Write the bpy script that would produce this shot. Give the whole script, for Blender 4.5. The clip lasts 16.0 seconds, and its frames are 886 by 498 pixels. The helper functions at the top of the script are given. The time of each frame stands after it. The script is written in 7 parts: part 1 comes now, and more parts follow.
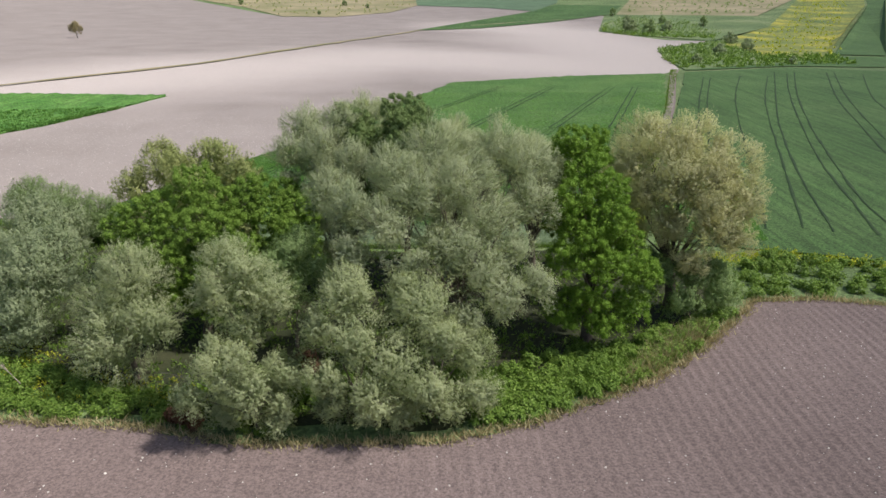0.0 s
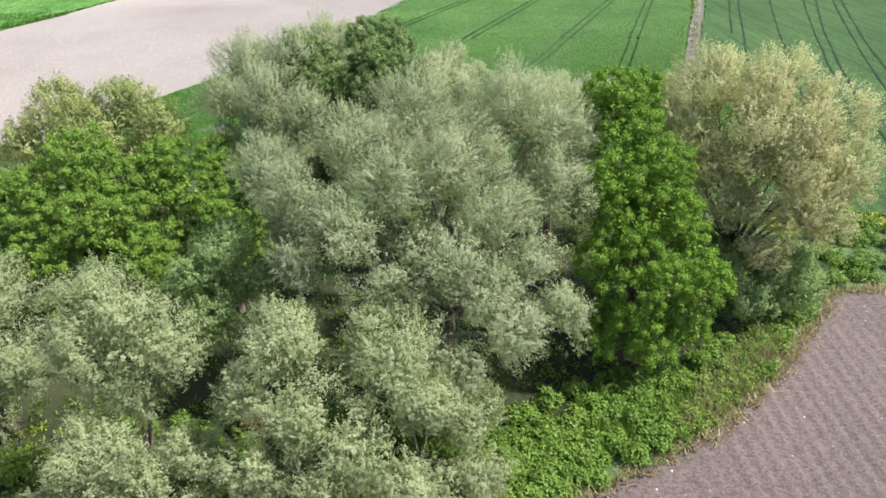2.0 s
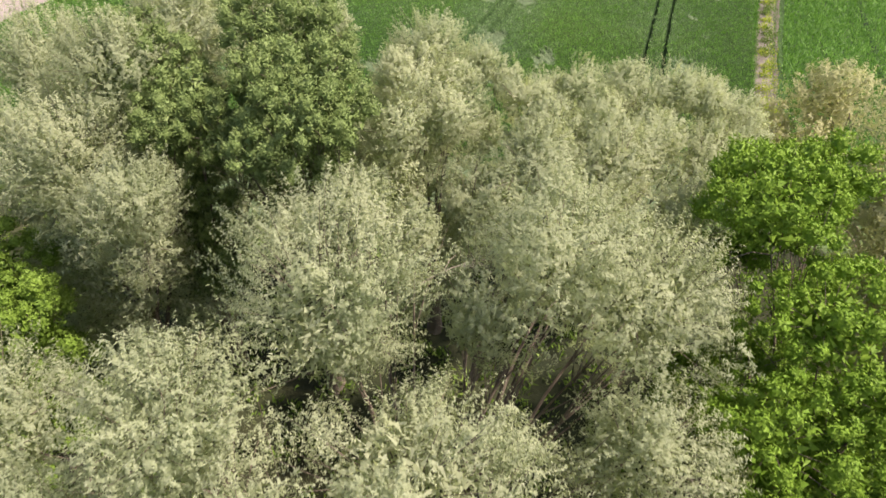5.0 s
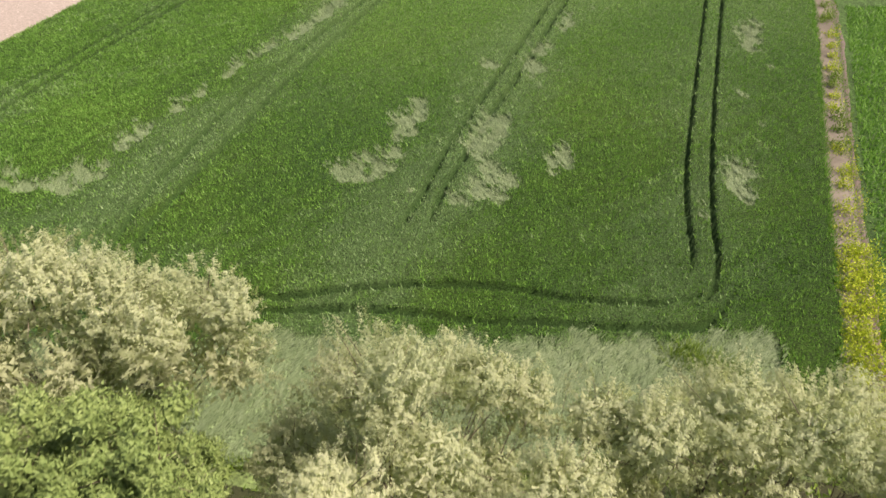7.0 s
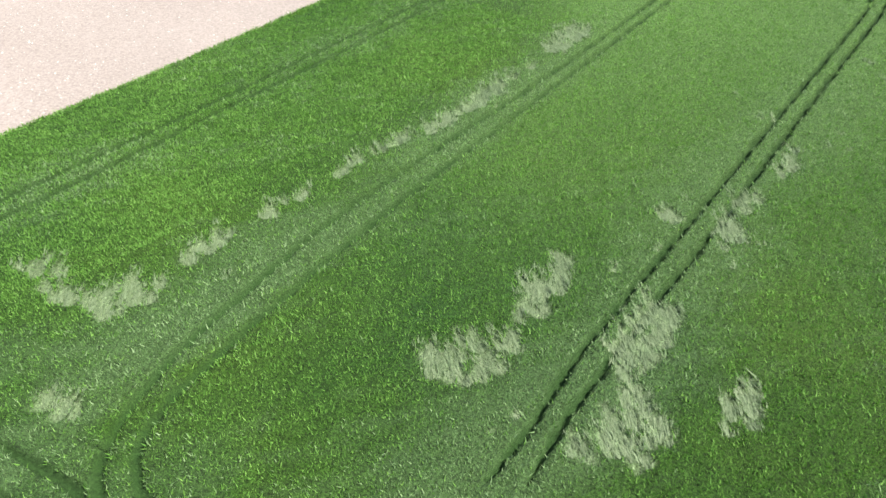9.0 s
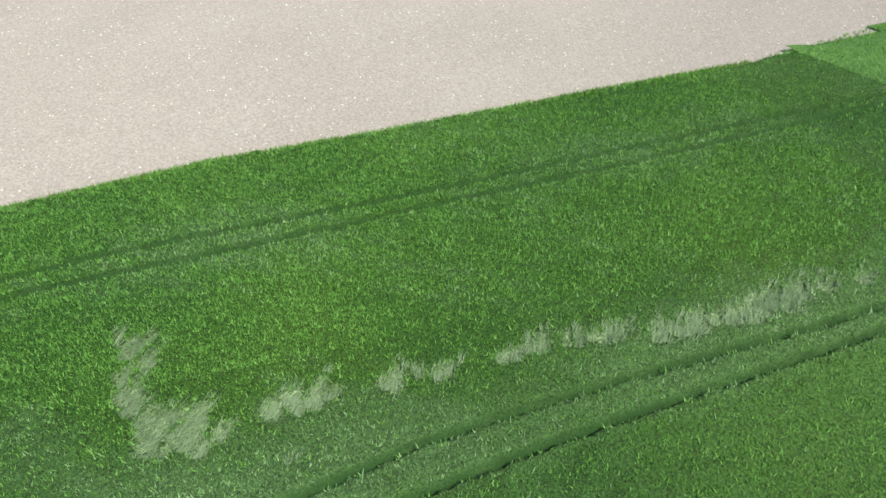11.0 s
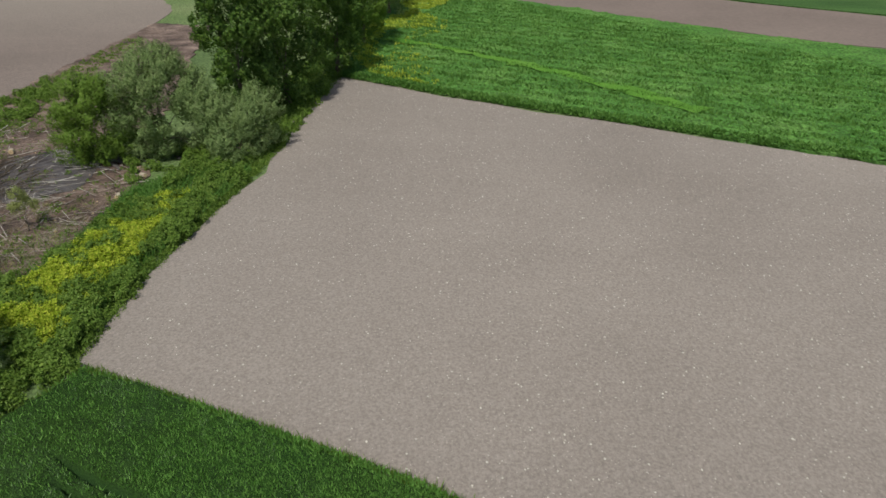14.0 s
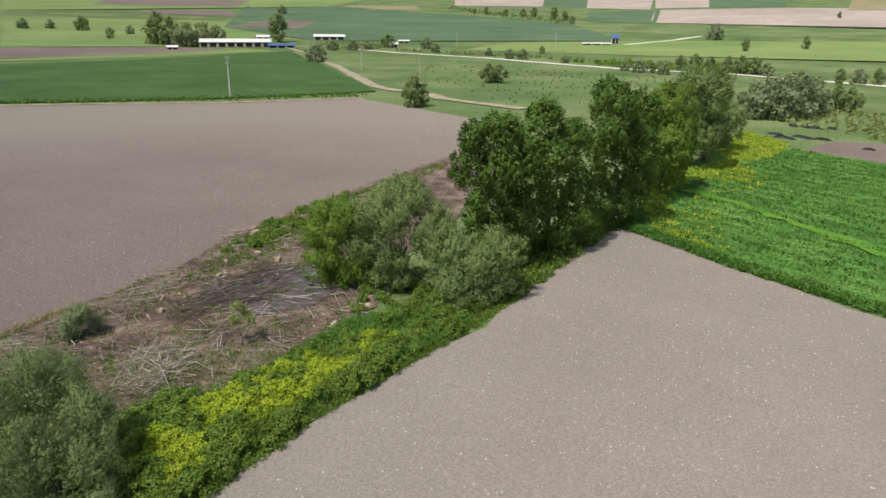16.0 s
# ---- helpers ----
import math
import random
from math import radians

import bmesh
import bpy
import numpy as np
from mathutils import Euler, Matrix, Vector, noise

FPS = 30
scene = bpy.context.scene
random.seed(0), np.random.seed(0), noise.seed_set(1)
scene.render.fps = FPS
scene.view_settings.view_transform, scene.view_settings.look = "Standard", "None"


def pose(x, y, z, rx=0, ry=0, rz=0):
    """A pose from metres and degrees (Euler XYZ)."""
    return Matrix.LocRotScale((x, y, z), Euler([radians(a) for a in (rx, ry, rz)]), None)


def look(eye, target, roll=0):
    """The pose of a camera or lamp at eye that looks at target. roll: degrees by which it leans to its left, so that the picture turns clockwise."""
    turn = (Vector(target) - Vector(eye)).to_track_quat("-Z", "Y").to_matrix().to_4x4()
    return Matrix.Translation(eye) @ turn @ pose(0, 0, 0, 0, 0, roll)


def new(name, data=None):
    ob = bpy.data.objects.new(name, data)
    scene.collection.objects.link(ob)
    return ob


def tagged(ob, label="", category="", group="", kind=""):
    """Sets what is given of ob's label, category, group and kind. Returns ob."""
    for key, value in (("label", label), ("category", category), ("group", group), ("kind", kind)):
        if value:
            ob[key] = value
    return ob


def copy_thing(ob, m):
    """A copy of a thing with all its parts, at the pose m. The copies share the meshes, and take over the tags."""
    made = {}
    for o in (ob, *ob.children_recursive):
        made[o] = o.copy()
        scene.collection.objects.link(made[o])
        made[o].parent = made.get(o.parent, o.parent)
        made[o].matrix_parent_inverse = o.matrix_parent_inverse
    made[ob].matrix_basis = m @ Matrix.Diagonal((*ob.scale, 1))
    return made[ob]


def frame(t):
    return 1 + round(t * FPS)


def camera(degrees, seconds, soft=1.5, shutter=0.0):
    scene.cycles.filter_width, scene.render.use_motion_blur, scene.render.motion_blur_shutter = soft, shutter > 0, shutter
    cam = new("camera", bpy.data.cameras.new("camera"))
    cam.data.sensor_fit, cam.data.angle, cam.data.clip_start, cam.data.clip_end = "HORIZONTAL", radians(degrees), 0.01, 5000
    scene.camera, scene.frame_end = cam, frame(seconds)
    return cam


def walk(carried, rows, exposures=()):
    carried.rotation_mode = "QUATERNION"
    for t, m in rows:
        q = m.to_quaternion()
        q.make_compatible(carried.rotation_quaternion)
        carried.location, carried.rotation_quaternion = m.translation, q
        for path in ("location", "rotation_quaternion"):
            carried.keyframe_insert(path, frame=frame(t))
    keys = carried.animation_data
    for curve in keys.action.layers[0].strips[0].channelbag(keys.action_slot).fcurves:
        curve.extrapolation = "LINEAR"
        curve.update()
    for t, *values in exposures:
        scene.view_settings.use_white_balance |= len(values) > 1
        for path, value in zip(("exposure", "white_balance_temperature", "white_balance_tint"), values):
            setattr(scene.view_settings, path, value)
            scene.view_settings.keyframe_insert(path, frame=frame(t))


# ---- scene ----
cam = camera(63.9, 16.0, 1.5, 0.12)
PATH = [
    (0, (0.000, 0.000, 24.200), (0.000, 18.806, 17.392), 0.00),
    (0.5, (0.122, 3.771, 24.080), (0.122, 22.328, 16.621), 0.00),
    (1, (0.293, 7.613, 24.013), (0.293, 25.898, 15.910), 0.00),
    (1.5, (0.439, 11.410, 23.962), (0.470, 29.401, 15.226), -0.07),
    (2, (0.610, 15.229, 23.903), (0.640, 32.904, 14.545), -0.07),
    (2.5, (0.781, 19.033, 23.875), (0.769, 36.354, 13.875), -0.22),
    (3, (0.927, 22.861, 23.839), (0.920, 39.822, 13.241), -0.11),
    (3.5, (1.089, 26.681, 23.827), (1.080, 43.242, 12.614), -0.04),
    (4, (1.267, 30.495, 23.838), (1.250, 46.634, 12.026), -0.00),
    (4.5, (1.447, 34.304, 23.874), (1.425, 50.000, 11.479), 0.01),
    (5, (1.616, 38.112, 23.936), (1.597, 53.343, 10.974), 0.01),
    (5.5, (1.759, 41.921, 24.025), (1.759, 56.831, 10.694), 0.00),
    (6, (1.877, 45.731, 24.141), (1.911, 60.618, 10.784), -0.01),
    (6.5, (1.994, 49.598, 24.363), (2.029, 64.461, 10.981), -0.01),
    (7, (2.142, 53.455, 24.398), (2.176, 68.317, 11.016), -0.01),
    (7.5, (2.230, 57.147, 24.382), (2.091, 72.010, 10.999), -0.06),
    (8, (2.318, 60.904, 24.348), (1.242, 75.745, 10.985), -0.06),
    (8.5, (2.289, 64.638, 24.334), (-0.160, 79.319, 10.975), 0.12),
    (9, (2.230, 68.353, 24.298), (-1.938, 82.634, 10.931), 0.26),
    (9.5, (1.943, 72.226, 24.235), (-4.002, 85.801, 10.804), 0.24),
    (10, (1.428, 76.260, 24.145), (-6.283, 88.786, 10.594), 0.05),
    (10.5, (0.678, 80.271, 24.057), (-8.725, 91.503, 10.439), -0.20),
    (11, (-0.313, 84.080, 23.999), (-11.331, 93.867, 10.478), -0.43),
    (11.5, (-1.553, 87.506, 24.000), (-14.157, 95.770, 10.853), -0.53),
    (12, (-3.041, 90.549, 24.060), (-17.209, 97.150, 11.582), -0.51),
    (12.5, (-4.754, 93.239, 24.060), (-20.265, 98.057, 12.389), -0.25),
    (13, (-6.818, 95.707, 24.149), (-23.338, 98.501, 13.227), -0.00),
    (13.5, (-9.133, 97.990, 24.179), (-26.356, 98.549, 14.028), 0.12),
    (14, (-11.613, 99.801, 24.060), (-29.211, 97.983, 14.732), 0.00),
    (14.5, (-14.301, 101.433, 24.209), (-31.868, 97.149, 15.662), 0.22),
    (15, (-17.118, 102.492, 24.179), (-34.300, 95.767, 16.461), 0.33),
    (15.5, (-20.066, 103.276, 24.268), (-36.522, 94.247, 17.363), 0.43),
    (16, (-23.132, 103.703, 24.239), (-39.126, 93.407, 18.058), 0.42),
]
walk(cam, [(t, look(eye, target, roll)) for t, eye, target, roll in PATH],
     [(0.0, 0.32, 6400, 13), (1.5, 0.84, 6250, 10), (3.0, 1.12, 6350, 10), (5.5, 0.94, 7450, 22), (7.0, 0.86, 7850, 19), (8.0, 1.0, 7600, 20), (8.5, 1.06, 7150, 17), (9.0, 1.13, 6600, 9), (11.5, 0.43, 6350, 0), (12.5, -0.06, 6450, 3), (13.5, -0.37, 6480, 4), (14.5, -0.47, 6600, 4), (16.0, -0.1, 6680, 6)])

from mathutils.geometry import delaunay_2d_cdt

# world, sun and exposure
SUN_EL, SUN_AZ = 58.0, -8.0          # elevation; azimuth from +x towards +y, degrees
world = bpy.data.worlds.new("world")
scene.world = world
world.use_nodes = True
wn = world.node_tree
sky = wn.nodes.new("ShaderNodeTexSky")
sky.sky_type = "NISHITA"
sky.sun_disc = False
sky.sun_elevation = radians(SUN_EL)
sky.sun_rotation = radians(90 - SUN_AZ)
sky.dust_density = 3.0
sky.air_density = 1.2
wn.links.new(sky.outputs[0], wn.nodes["Background"].inputs[0])
wn.nodes["Background"].inputs[1].default_value = 0.098
sun_data = bpy.data.lights.new("sun", "SUN")
sun_data.energy = 3.8
sun_data.angle = radians(2.0)
sun_data.color = (1.0, 0.95, 0.87)
sun = new("sun", sun_data)
sun_way = Vector((math.cos(radians(SUN_EL)) * math.cos(radians(SUN_AZ)), math.cos(radians(SUN_EL)) * math.sin(radians(SUN_AZ)), math.sin(radians(SUN_EL))))
sun.matrix_world = look(sun_way * 200, (0, 0, 0))

# ---------- materials ----------
def graph(name):
    m = bpy.data.materials.new(name)
    m.use_nodes = True
    t = m.node_tree
    t.nodes.clear()
    out = t.nodes.new("ShaderNodeOutputMaterial")
    return m, t, out


def add(t, kind, **inputs):
    n = t.nodes.new(kind)
    for key, value in inputs.items():
        n.inputs[key].default_value = value
    return n


def ramp(t, fac, stops):
    n = t.nodes.new("ShaderNodeValToRGB")
    while len(n.color_ramp.elements) < len(stops):
        n.color_ramp.elements.new(0.5)
    for e, (p, c) in zip(n.color_ramp.elements, stops):
        e.position, e.color = p, (*c, 1)
    t.links.new(fac, n.inputs[0])
    return n.outputs[0]


def blend(t, fac, a, b, how="MIX"):
    n = t.nodes.new("ShaderNodeMix")
    n.data_type, n.blend_type = "RGBA", how
    for socket, v in ((n.inputs[0], fac), (n.inputs[6], a), (n.inputs[7], b)):
        if isinstance(v, (int, float)):
            socket.default_value = v
        elif isinstance(v, tuple):
            socket.default_value = (*v, 1)
        else:
            t.links.new(v, socket)
    return n.outputs[2]


def noise_at(t, where, scale, detail=4.0, rough=0.55):
    n = add(t, "ShaderNodeTexNoise", Scale=scale, Detail=detail, Roughness=rough)
    t.links.new(where, n.inputs["Vector"])
    return n.outputs[0]


def stretched(t, where, sx, sy, turn):
    n = t.nodes.new("ShaderNodeMapping")
    n.inputs["Scale"].default_value = (sx, sy, 1)
    n.inputs["Rotation"].default_value = (0, 0, radians(turn))
    t.links.new(where, n.inputs["Vector"])
    return n.outputs[0]


def surface(name, dark, mid, light, coarse, fine, rough=0.9, bump=0.3, depth=0.05, streak=None, patch=0.5, specks=None, grain=(0.55, 1.35), sharp=0.2, marks=()):
    """Colour at three scales, with relief. streak: (turn, across, along, strength) of rows in it; specks: (scale, limit, colour)."""
    m, t, out = graph(name)
    where = t.nodes.new("ShaderNodeTexCoord").outputs["Object"]
    big = noise_at(t, where, coarse, 5)
    small = noise_at(t, where, fine, 5, 0.7)
    c = ramp(t, big, [(0.3, dark), (0.5, mid), (0.72, light)])
    shade = ramp(t, small, [(0.5 - sharp, (grain[0],) * 3), (0.5 + sharp, (grain[1],) * 3)])
    c = blend(t, patch, c, shade, "MULTIPLY")
    height = small
    if streak:
        turn, across, along, strength = streak
        rows = noise_at(t, stretched(t, where, across, along, turn), 1.0, 3)
        lines = ramp(t, rows, [(0.35, (0.6, 0.6, 0.6)), (0.65, (1.3, 1.3, 1.3))])
        c = blend(t, strength, c, lines, "MULTIPLY")
    if specks:
        v = add(t, "ShaderNodeTexVoronoi", Scale=specks[0])
        t.links.new(where, v.inputs["Vector"])
        dots = ramp(t, v.outputs["Distance"], [(specks[1], (1, 1, 1)), (specks[1] * 1.4, (0, 0, 0))])
        c = blend(t, dots, c, specks[2])
    for attribute, tone, streaky in marks:
        a = t.nodes.new("ShaderNodeAttribute")
        a.attribute_name = attribute
        if streaky:
            hair = noise_at(t, stretched(t, where, 9.0, 1.6, streaky), 1.0, 4, 0.7)
            tone = blend(t, 1.0, tone, ramp(t, hair, [(0.35, (0.35, 0.4, 0.3)), (0.65, (1.6, 1.55, 1.6))]), "MULTIPLY")
        if attribute != "rut":
            tone = blend(t, 0.8, tone, shade, "MULTIPLY")
        c = blend(t, a.outputs["Fac"], c, tone)
    b = t.nodes.new("ShaderNodeBsdfPrincipled")
    t.links.new(c, b.inputs["Base Color"])
    b.inputs["Roughness"].default_value = rough
    b.inputs["Specular IOR Level"].default_value = 0.25
    b.inputs["Diffuse Roughness"].default_value = 1.0 if rough > 0.8 else 0.0
    if bump:
        n = add(t, "ShaderNodeBump", Strength=bump, Distance=depth)
        t.links.new(height, n.inputs["Height"])
        t.links.new(n.outputs[0], b.inputs["Normal"])
    t.links.new(b.outputs[0], out.inputs[0])
    return m


def leafy(name, dark, mid, light, through_part=0.3, gloss=0.15, coarse=0.35, strength=0.35):
    """Leaves: each one's own tone, a slow drift over the crown, light coming through them."""
    m, t, out = graph(name)
    where = t.nodes.new("ShaderNodeTexCoord").outputs["Object"]
    own = t.nodes.new("ShaderNodeNewGeometry").outputs["Random Per Island"]
    c = ramp(t, own, [(0.0, dark), (0.5, mid), (1.0, light)])
    drift = ramp(t, noise_at(t, where, coarse, 3), [(0.3, (0.75, 0.8, 0.7)), (0.7, (1.2, 1.15, 1.15))])
    c = blend(t, strength * 2, c, drift, "MULTIPLY")
    d = t.nodes.new("ShaderNodeBsdfPrincipled")
    d.inputs["Roughness"].default_value = 0.55
    d.inputs["Specular IOR Level"].default_value = gloss
    tr = t.nodes.new("ShaderNodeBsdfTranslucent")
    mix = add(t, "ShaderNodeMixShader", Fac=through_part)
    t.links.new(c, d.inputs["Base Color"])
    t.links.new(blend(t, 1.0, c, (1.0, 1.04, 0.72), "MULTIPLY"), tr.inputs[0])
    t.links.new(d.outputs[0], mix.inputs[1])
    t.links.new(tr.outputs[0], mix.inputs[2])
    t.links.new(mix.outputs[0], out.inputs[0])
    return m


# its dry tone paints the sheen and haze over the far ploughland
SOIL_NEAR = surface("ploughed_soil", (0.15, 0.115, 0.106), (0.178, 0.138, 0.127), (0.205, 0.16, 0.147), 0.05, 6.0, bump=0.6, depth=0.1, streak=(0, 1.4, 0.02, 0.1), patch=0.8, grain=(0.5, 1.45), sharp=0.15, marks=[("dry", (0.262, 0.224, 0.198), 0)])
SOIL_TAN = surface("pale_harrowed_soil", (0.222, 0.192, 0.175), (0.248, 0.216, 0.198), (0.278, 0.243, 0.222), 0.05, 6.0, bump=0.8, depth=0.1, streak=(-20, 0.9, 0.05, 0.04), patch=0.7, grain=(0.65, 1.3), sharp=0.17, specks=(2.6, 0.085, (0.42, 0.385, 0.345)), marks=[("dry", (0.43, 0.382, 0.353), 0)])
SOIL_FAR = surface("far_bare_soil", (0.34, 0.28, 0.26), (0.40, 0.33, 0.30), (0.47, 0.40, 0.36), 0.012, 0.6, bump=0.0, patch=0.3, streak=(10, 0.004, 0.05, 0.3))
SOIL_BROWN = surface("far_brown_soil", (0.15, 0.118, 0.105), (0.19, 0.15, 0.135), (0.225, 0.18, 0.16), 0.02, 1.5, bump=0.2, patch=0.35)
# meadow green carries some extra blue for the haze of distance
GRASS = surface("meadow_grass", (0.078, 0.124, 0.045), (0.122, 0.18, 0.066), (0.205, 0.24, 0.115), 0.022, 2.2, bump=0.8, depth=0.2, patch=0.9, grain=(0.4, 1.6), sharp=0.15)
# sheet below the blades: shade of the gaps between them painted dark
CROP = surface("young_wheat_gap_shade", (0.012, 0.042, 0.007), (0.022, 0.058, 0.007), (0.034, 0.072, 0.008), 0.06, 10.0, bump=1.0, depth=0.2, streak=(-22.5, 1.6, 0.12, 0.3), patch=1.0, grain=(0.3, 1.9), sharp=0.12, marks=[("pale", (0.05, 0.095, 0.033), 0), ("far_pale", (0.075, 0.15, 0.036), 0), ("flat", (0.17, 0.24, 0.125), 35), ("rut", (0.022, 0.060, 0.013), 0)])
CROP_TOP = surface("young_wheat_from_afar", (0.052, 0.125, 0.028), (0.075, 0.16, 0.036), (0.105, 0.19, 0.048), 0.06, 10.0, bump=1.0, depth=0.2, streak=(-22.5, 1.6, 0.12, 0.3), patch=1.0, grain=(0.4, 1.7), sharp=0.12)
CROP_FAR = surface("far_crop", (0.036, 0.084, 0.02), (0.053, 0.112, 0.028), (0.075, 0.138, 0.04), 0.03, 5.0, bump=0.6, depth=0.12, streak=(-20, 1.5, 0.04, 0.65), patch=0.9, grain=(0.35, 1.7), sharp=0.14)
CLOVER = surface("lush_green_crop", (0.055, 0.15, 0.026), (0.085, 0.205, 0.04), (0.13, 0.255, 0.06), 0.12, 2.6, bump=1.0, depth=0.3, streak=(65, 0.5, 0.08, 0.4), patch=0.9, grain=(0.35, 1.6), sharp=0.14)
# dark green that paints the shade down in the ruts
RUT_SHADE = surface("wheel_rut_shade", (0.012, 0.035, 0.01), (0.022, 0.052, 0.014), (0.04, 0.07, 0.022), 0.4, 5.0, bump=0.4, depth=0.05, patch=0.5)
# two far greens, greyer and bluer: distance haze painted into the colour
HAZED_CROP = surface("hazed_green_crop", (0.075, 0.13, 0.072), (0.095, 0.155, 0.085), (0.12, 0.18, 0.10), 0.012, 0.3, bump=0.0, streak=(30, 0.06, 0.004, 0.35), patch=0.3)
HAZED_YELLOW_GREEN = surface("hazed_yellow_green_crop", (0.145, 0.215, 0.07), (0.185, 0.26, 0.088), (0.235, 0.295, 0.12), 0.012, 0.3, bump=0.0, patch=0.3)
MUSTARD = surface("flowering_mustard_ground", (0.09, 0.14, 0.035), (0.17, 0.20, 0.045), (0.42, 0.37, 0.045), 0.03, 0.4, bump=0.0, patch=0.9, grain=(0.4, 1.6), sharp=0.15)
SCRUB = surface("dry_scrub_ground", (0.16, 0.17, 0.07), (0.26, 0.23, 0.13), (0.34, 0.29, 0.18), 0.02, 0.4, bump=0.0, patch=0.5)
# leaf litter with the shade of the trees mixed into its colour
SHADE_LITTER = surface("leaf_litter_painted_shade", (0.022, 0.030, 0.012), (0.036, 0.044, 0.018), (0.06, 0.062, 0.03), 0.25, 5.0, bump=0.6, depth=0.1, patch=0.6)
TRACK = surface("pale_dirt_track", (0.14, 0.122, 0.095), (0.21, 0.185, 0.15), (0.30, 0.27, 0.225), 0.25, 3.0, bump=0.4, depth=0.05, patch=0.4)
DUST = surface("pale_dusty_track", (0.24, 0.205, 0.15), (0.33, 0.29, 0.22), (0.43, 0.38, 0.30), 0.25, 3.0, bump=0.2, depth=0.05, patch=0.4)
BRIGHT_CROP = surface("thin_bright_crop", (0.075, 0.20, 0.02), (0.105, 0.25, 0.03), (0.15, 0.29, 0.05), 0.12, 2.6, bump=1.0, depth=0.2, patch=0.8)
GRAVEL = surface("white_gravel_road", (0.62, 0.59, 0.52), (0.70, 0.67, 0.60), (0.77, 0.74, 0.67), 0.1, 2.0, bump=0.0, patch=0.3)
MUD = surface("churned_mud", (0.075, 0.054, 0.046), (0.185, 0.13, 0.108), (0.36, 0.27, 0.225), 0.3, 3.5, rough=0.75, bump=1.0, depth=0.2, patch=0.9, grain=(0.4, 1.5), sharp=0.15)
WET_MUD = surface("wet_mud", (0.075, 0.066, 0.07), (0.12, 0.108, 0.112), (0.17, 0.152, 0.15), 0.8, 4.0, rough=0.42, bump=1.0, depth=0.12, patch=0.5)
BARK = surface("willow_bark", (0.10, 0.08, 0.06), (0.16, 0.13, 0.10), (0.24, 0.20, 0.16), 1.5, 14.0, bump=0.7, depth=0.03, patch=0.6)
DRY_WOOD = surface("dry_wood", (0.32, 0.265, 0.20), (0.44, 0.38, 0.30), (0.57, 0.51, 0.42), 1.5, 20.0, bump=0.3, depth=0.02, patch=0.5)
BLEACHED = surface("bleached_wood", (0.40, 0.365, 0.33), (0.52, 0.485, 0.45), (0.64, 0.605, 0.565), 1.5, 20.0, bump=0.3, depth=0.02, patch=0.5)
OLD_WOOD = surface("weathered_brushwood", (0.24, 0.20, 0.16), (0.34, 0.295, 0.245), (0.47, 0.42, 0.36), 1.5, 20.0, bump=0.3, depth=0.02, patch=0.5)
CUT_WOOD = surface("fresh_cut_wood", (0.52, 0.38, 0.22), (0.62, 0.48, 0.30), (0.70, 0.57, 0.38), 2.0, 20.0, bump=0.2, depth=0.01, patch=0.3)
STONE = surface("pale_stone", (0.45, 0.42, 0.38), (0.58, 0.55, 0.50), (0.70, 0.67, 0.62), 2.0, 12.0, bump=0.3, depth=0.02, patch=0.4)
CLOD = surface("soil_clod", (0.17, 0.125, 0.115), (0.23, 0.175, 0.16), (0.30, 0.24, 0.22), 1.0, 9.0, bump=0.6, depth=0.03, patch=0.4)
SHEET = surface("white_roof_sheet", (0.62, 0.62, 0.62), (0.75, 0.75, 0.74), (0.82, 0.82, 0.81), 0.2, 3.0, rough=0.5, bump=0.0, patch=0.2)
WALLS = surface("rendered_wall", (0.45, 0.42, 0.38), (0.55, 0.52, 0.47), (0.62, 0.59, 0.54), 0.3, 4.0, bump=0.0, patch=0.3)
# near-black panel colour, painting the shade inside shed bays
BAY_SHADE = surface("painted_bay_shade", (0.02, 0.02, 0.02), (0.03, 0.03, 0.03), (0.04, 0.04, 0.04), 0.3, 4.0, bump=0.0)
BLUE = surface("blue_sheet", (0.05, 0.12, 0.30), (0.07, 0.16, 0.38), (0.10, 0.20, 0.45), 0.5, 4.0, rough=0.5, bump=0.0)
CONCRETE = surface("concrete_pole", (0.50, 0.49, 0.46), (0.58, 0.57, 0.54), (0.66, 0.65, 0.62), 0.6, 8.0, bump=0.0, patch=0.2)
TARP = surface("black_sheeting", (0.02, 0.02, 0.025), (0.035, 0.035, 0.042), (0.07, 0.07, 0.08), 0.4, 3.0, rough=0.45, bump=0.5, depth=0.1)

WILLOW = leafy("silver_willow_leaf", (0.405, 0.45, 0.295), (0.44, 0.485, 0.33), (0.475, 0.52, 0.365), 0.52, 0.08)
WILLOW_LIGHT = leafy("light_willow_leaf", (0.395, 0.445, 0.265), (0.425, 0.475, 0.29), (0.455, 0.505, 0.315), 0.5, 0.08)
WILLOW_PALE = leafy("pale_willow_leaf", (0.46, 0.505, 0.34), (0.495, 0.54, 0.375), (0.53, 0.575, 0.41), 0.52, 0.08)
CREAM = leafy("cream_willow_leaf", (0.52, 0.515, 0.31), (0.565, 0.56, 0.35), (0.61, 0.605, 0.39), 0.48, 0.08)
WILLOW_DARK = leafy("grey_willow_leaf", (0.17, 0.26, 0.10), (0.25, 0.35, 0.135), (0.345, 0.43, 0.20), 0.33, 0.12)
OLIVE_LEAF = leafy("olive_willow_leaf", (0.25, 0.29, 0.105), (0.34, 0.38, 0.15), (0.44, 0.475, 0.215), 0.36, 0.1)
ASH = leafy("bright_ash_leaf", (0.135, 0.25, 0.03), (0.16, 0.28, 0.036), (0.19, 0.31, 0.045), 0.16, 0.15, coarse=1.1)
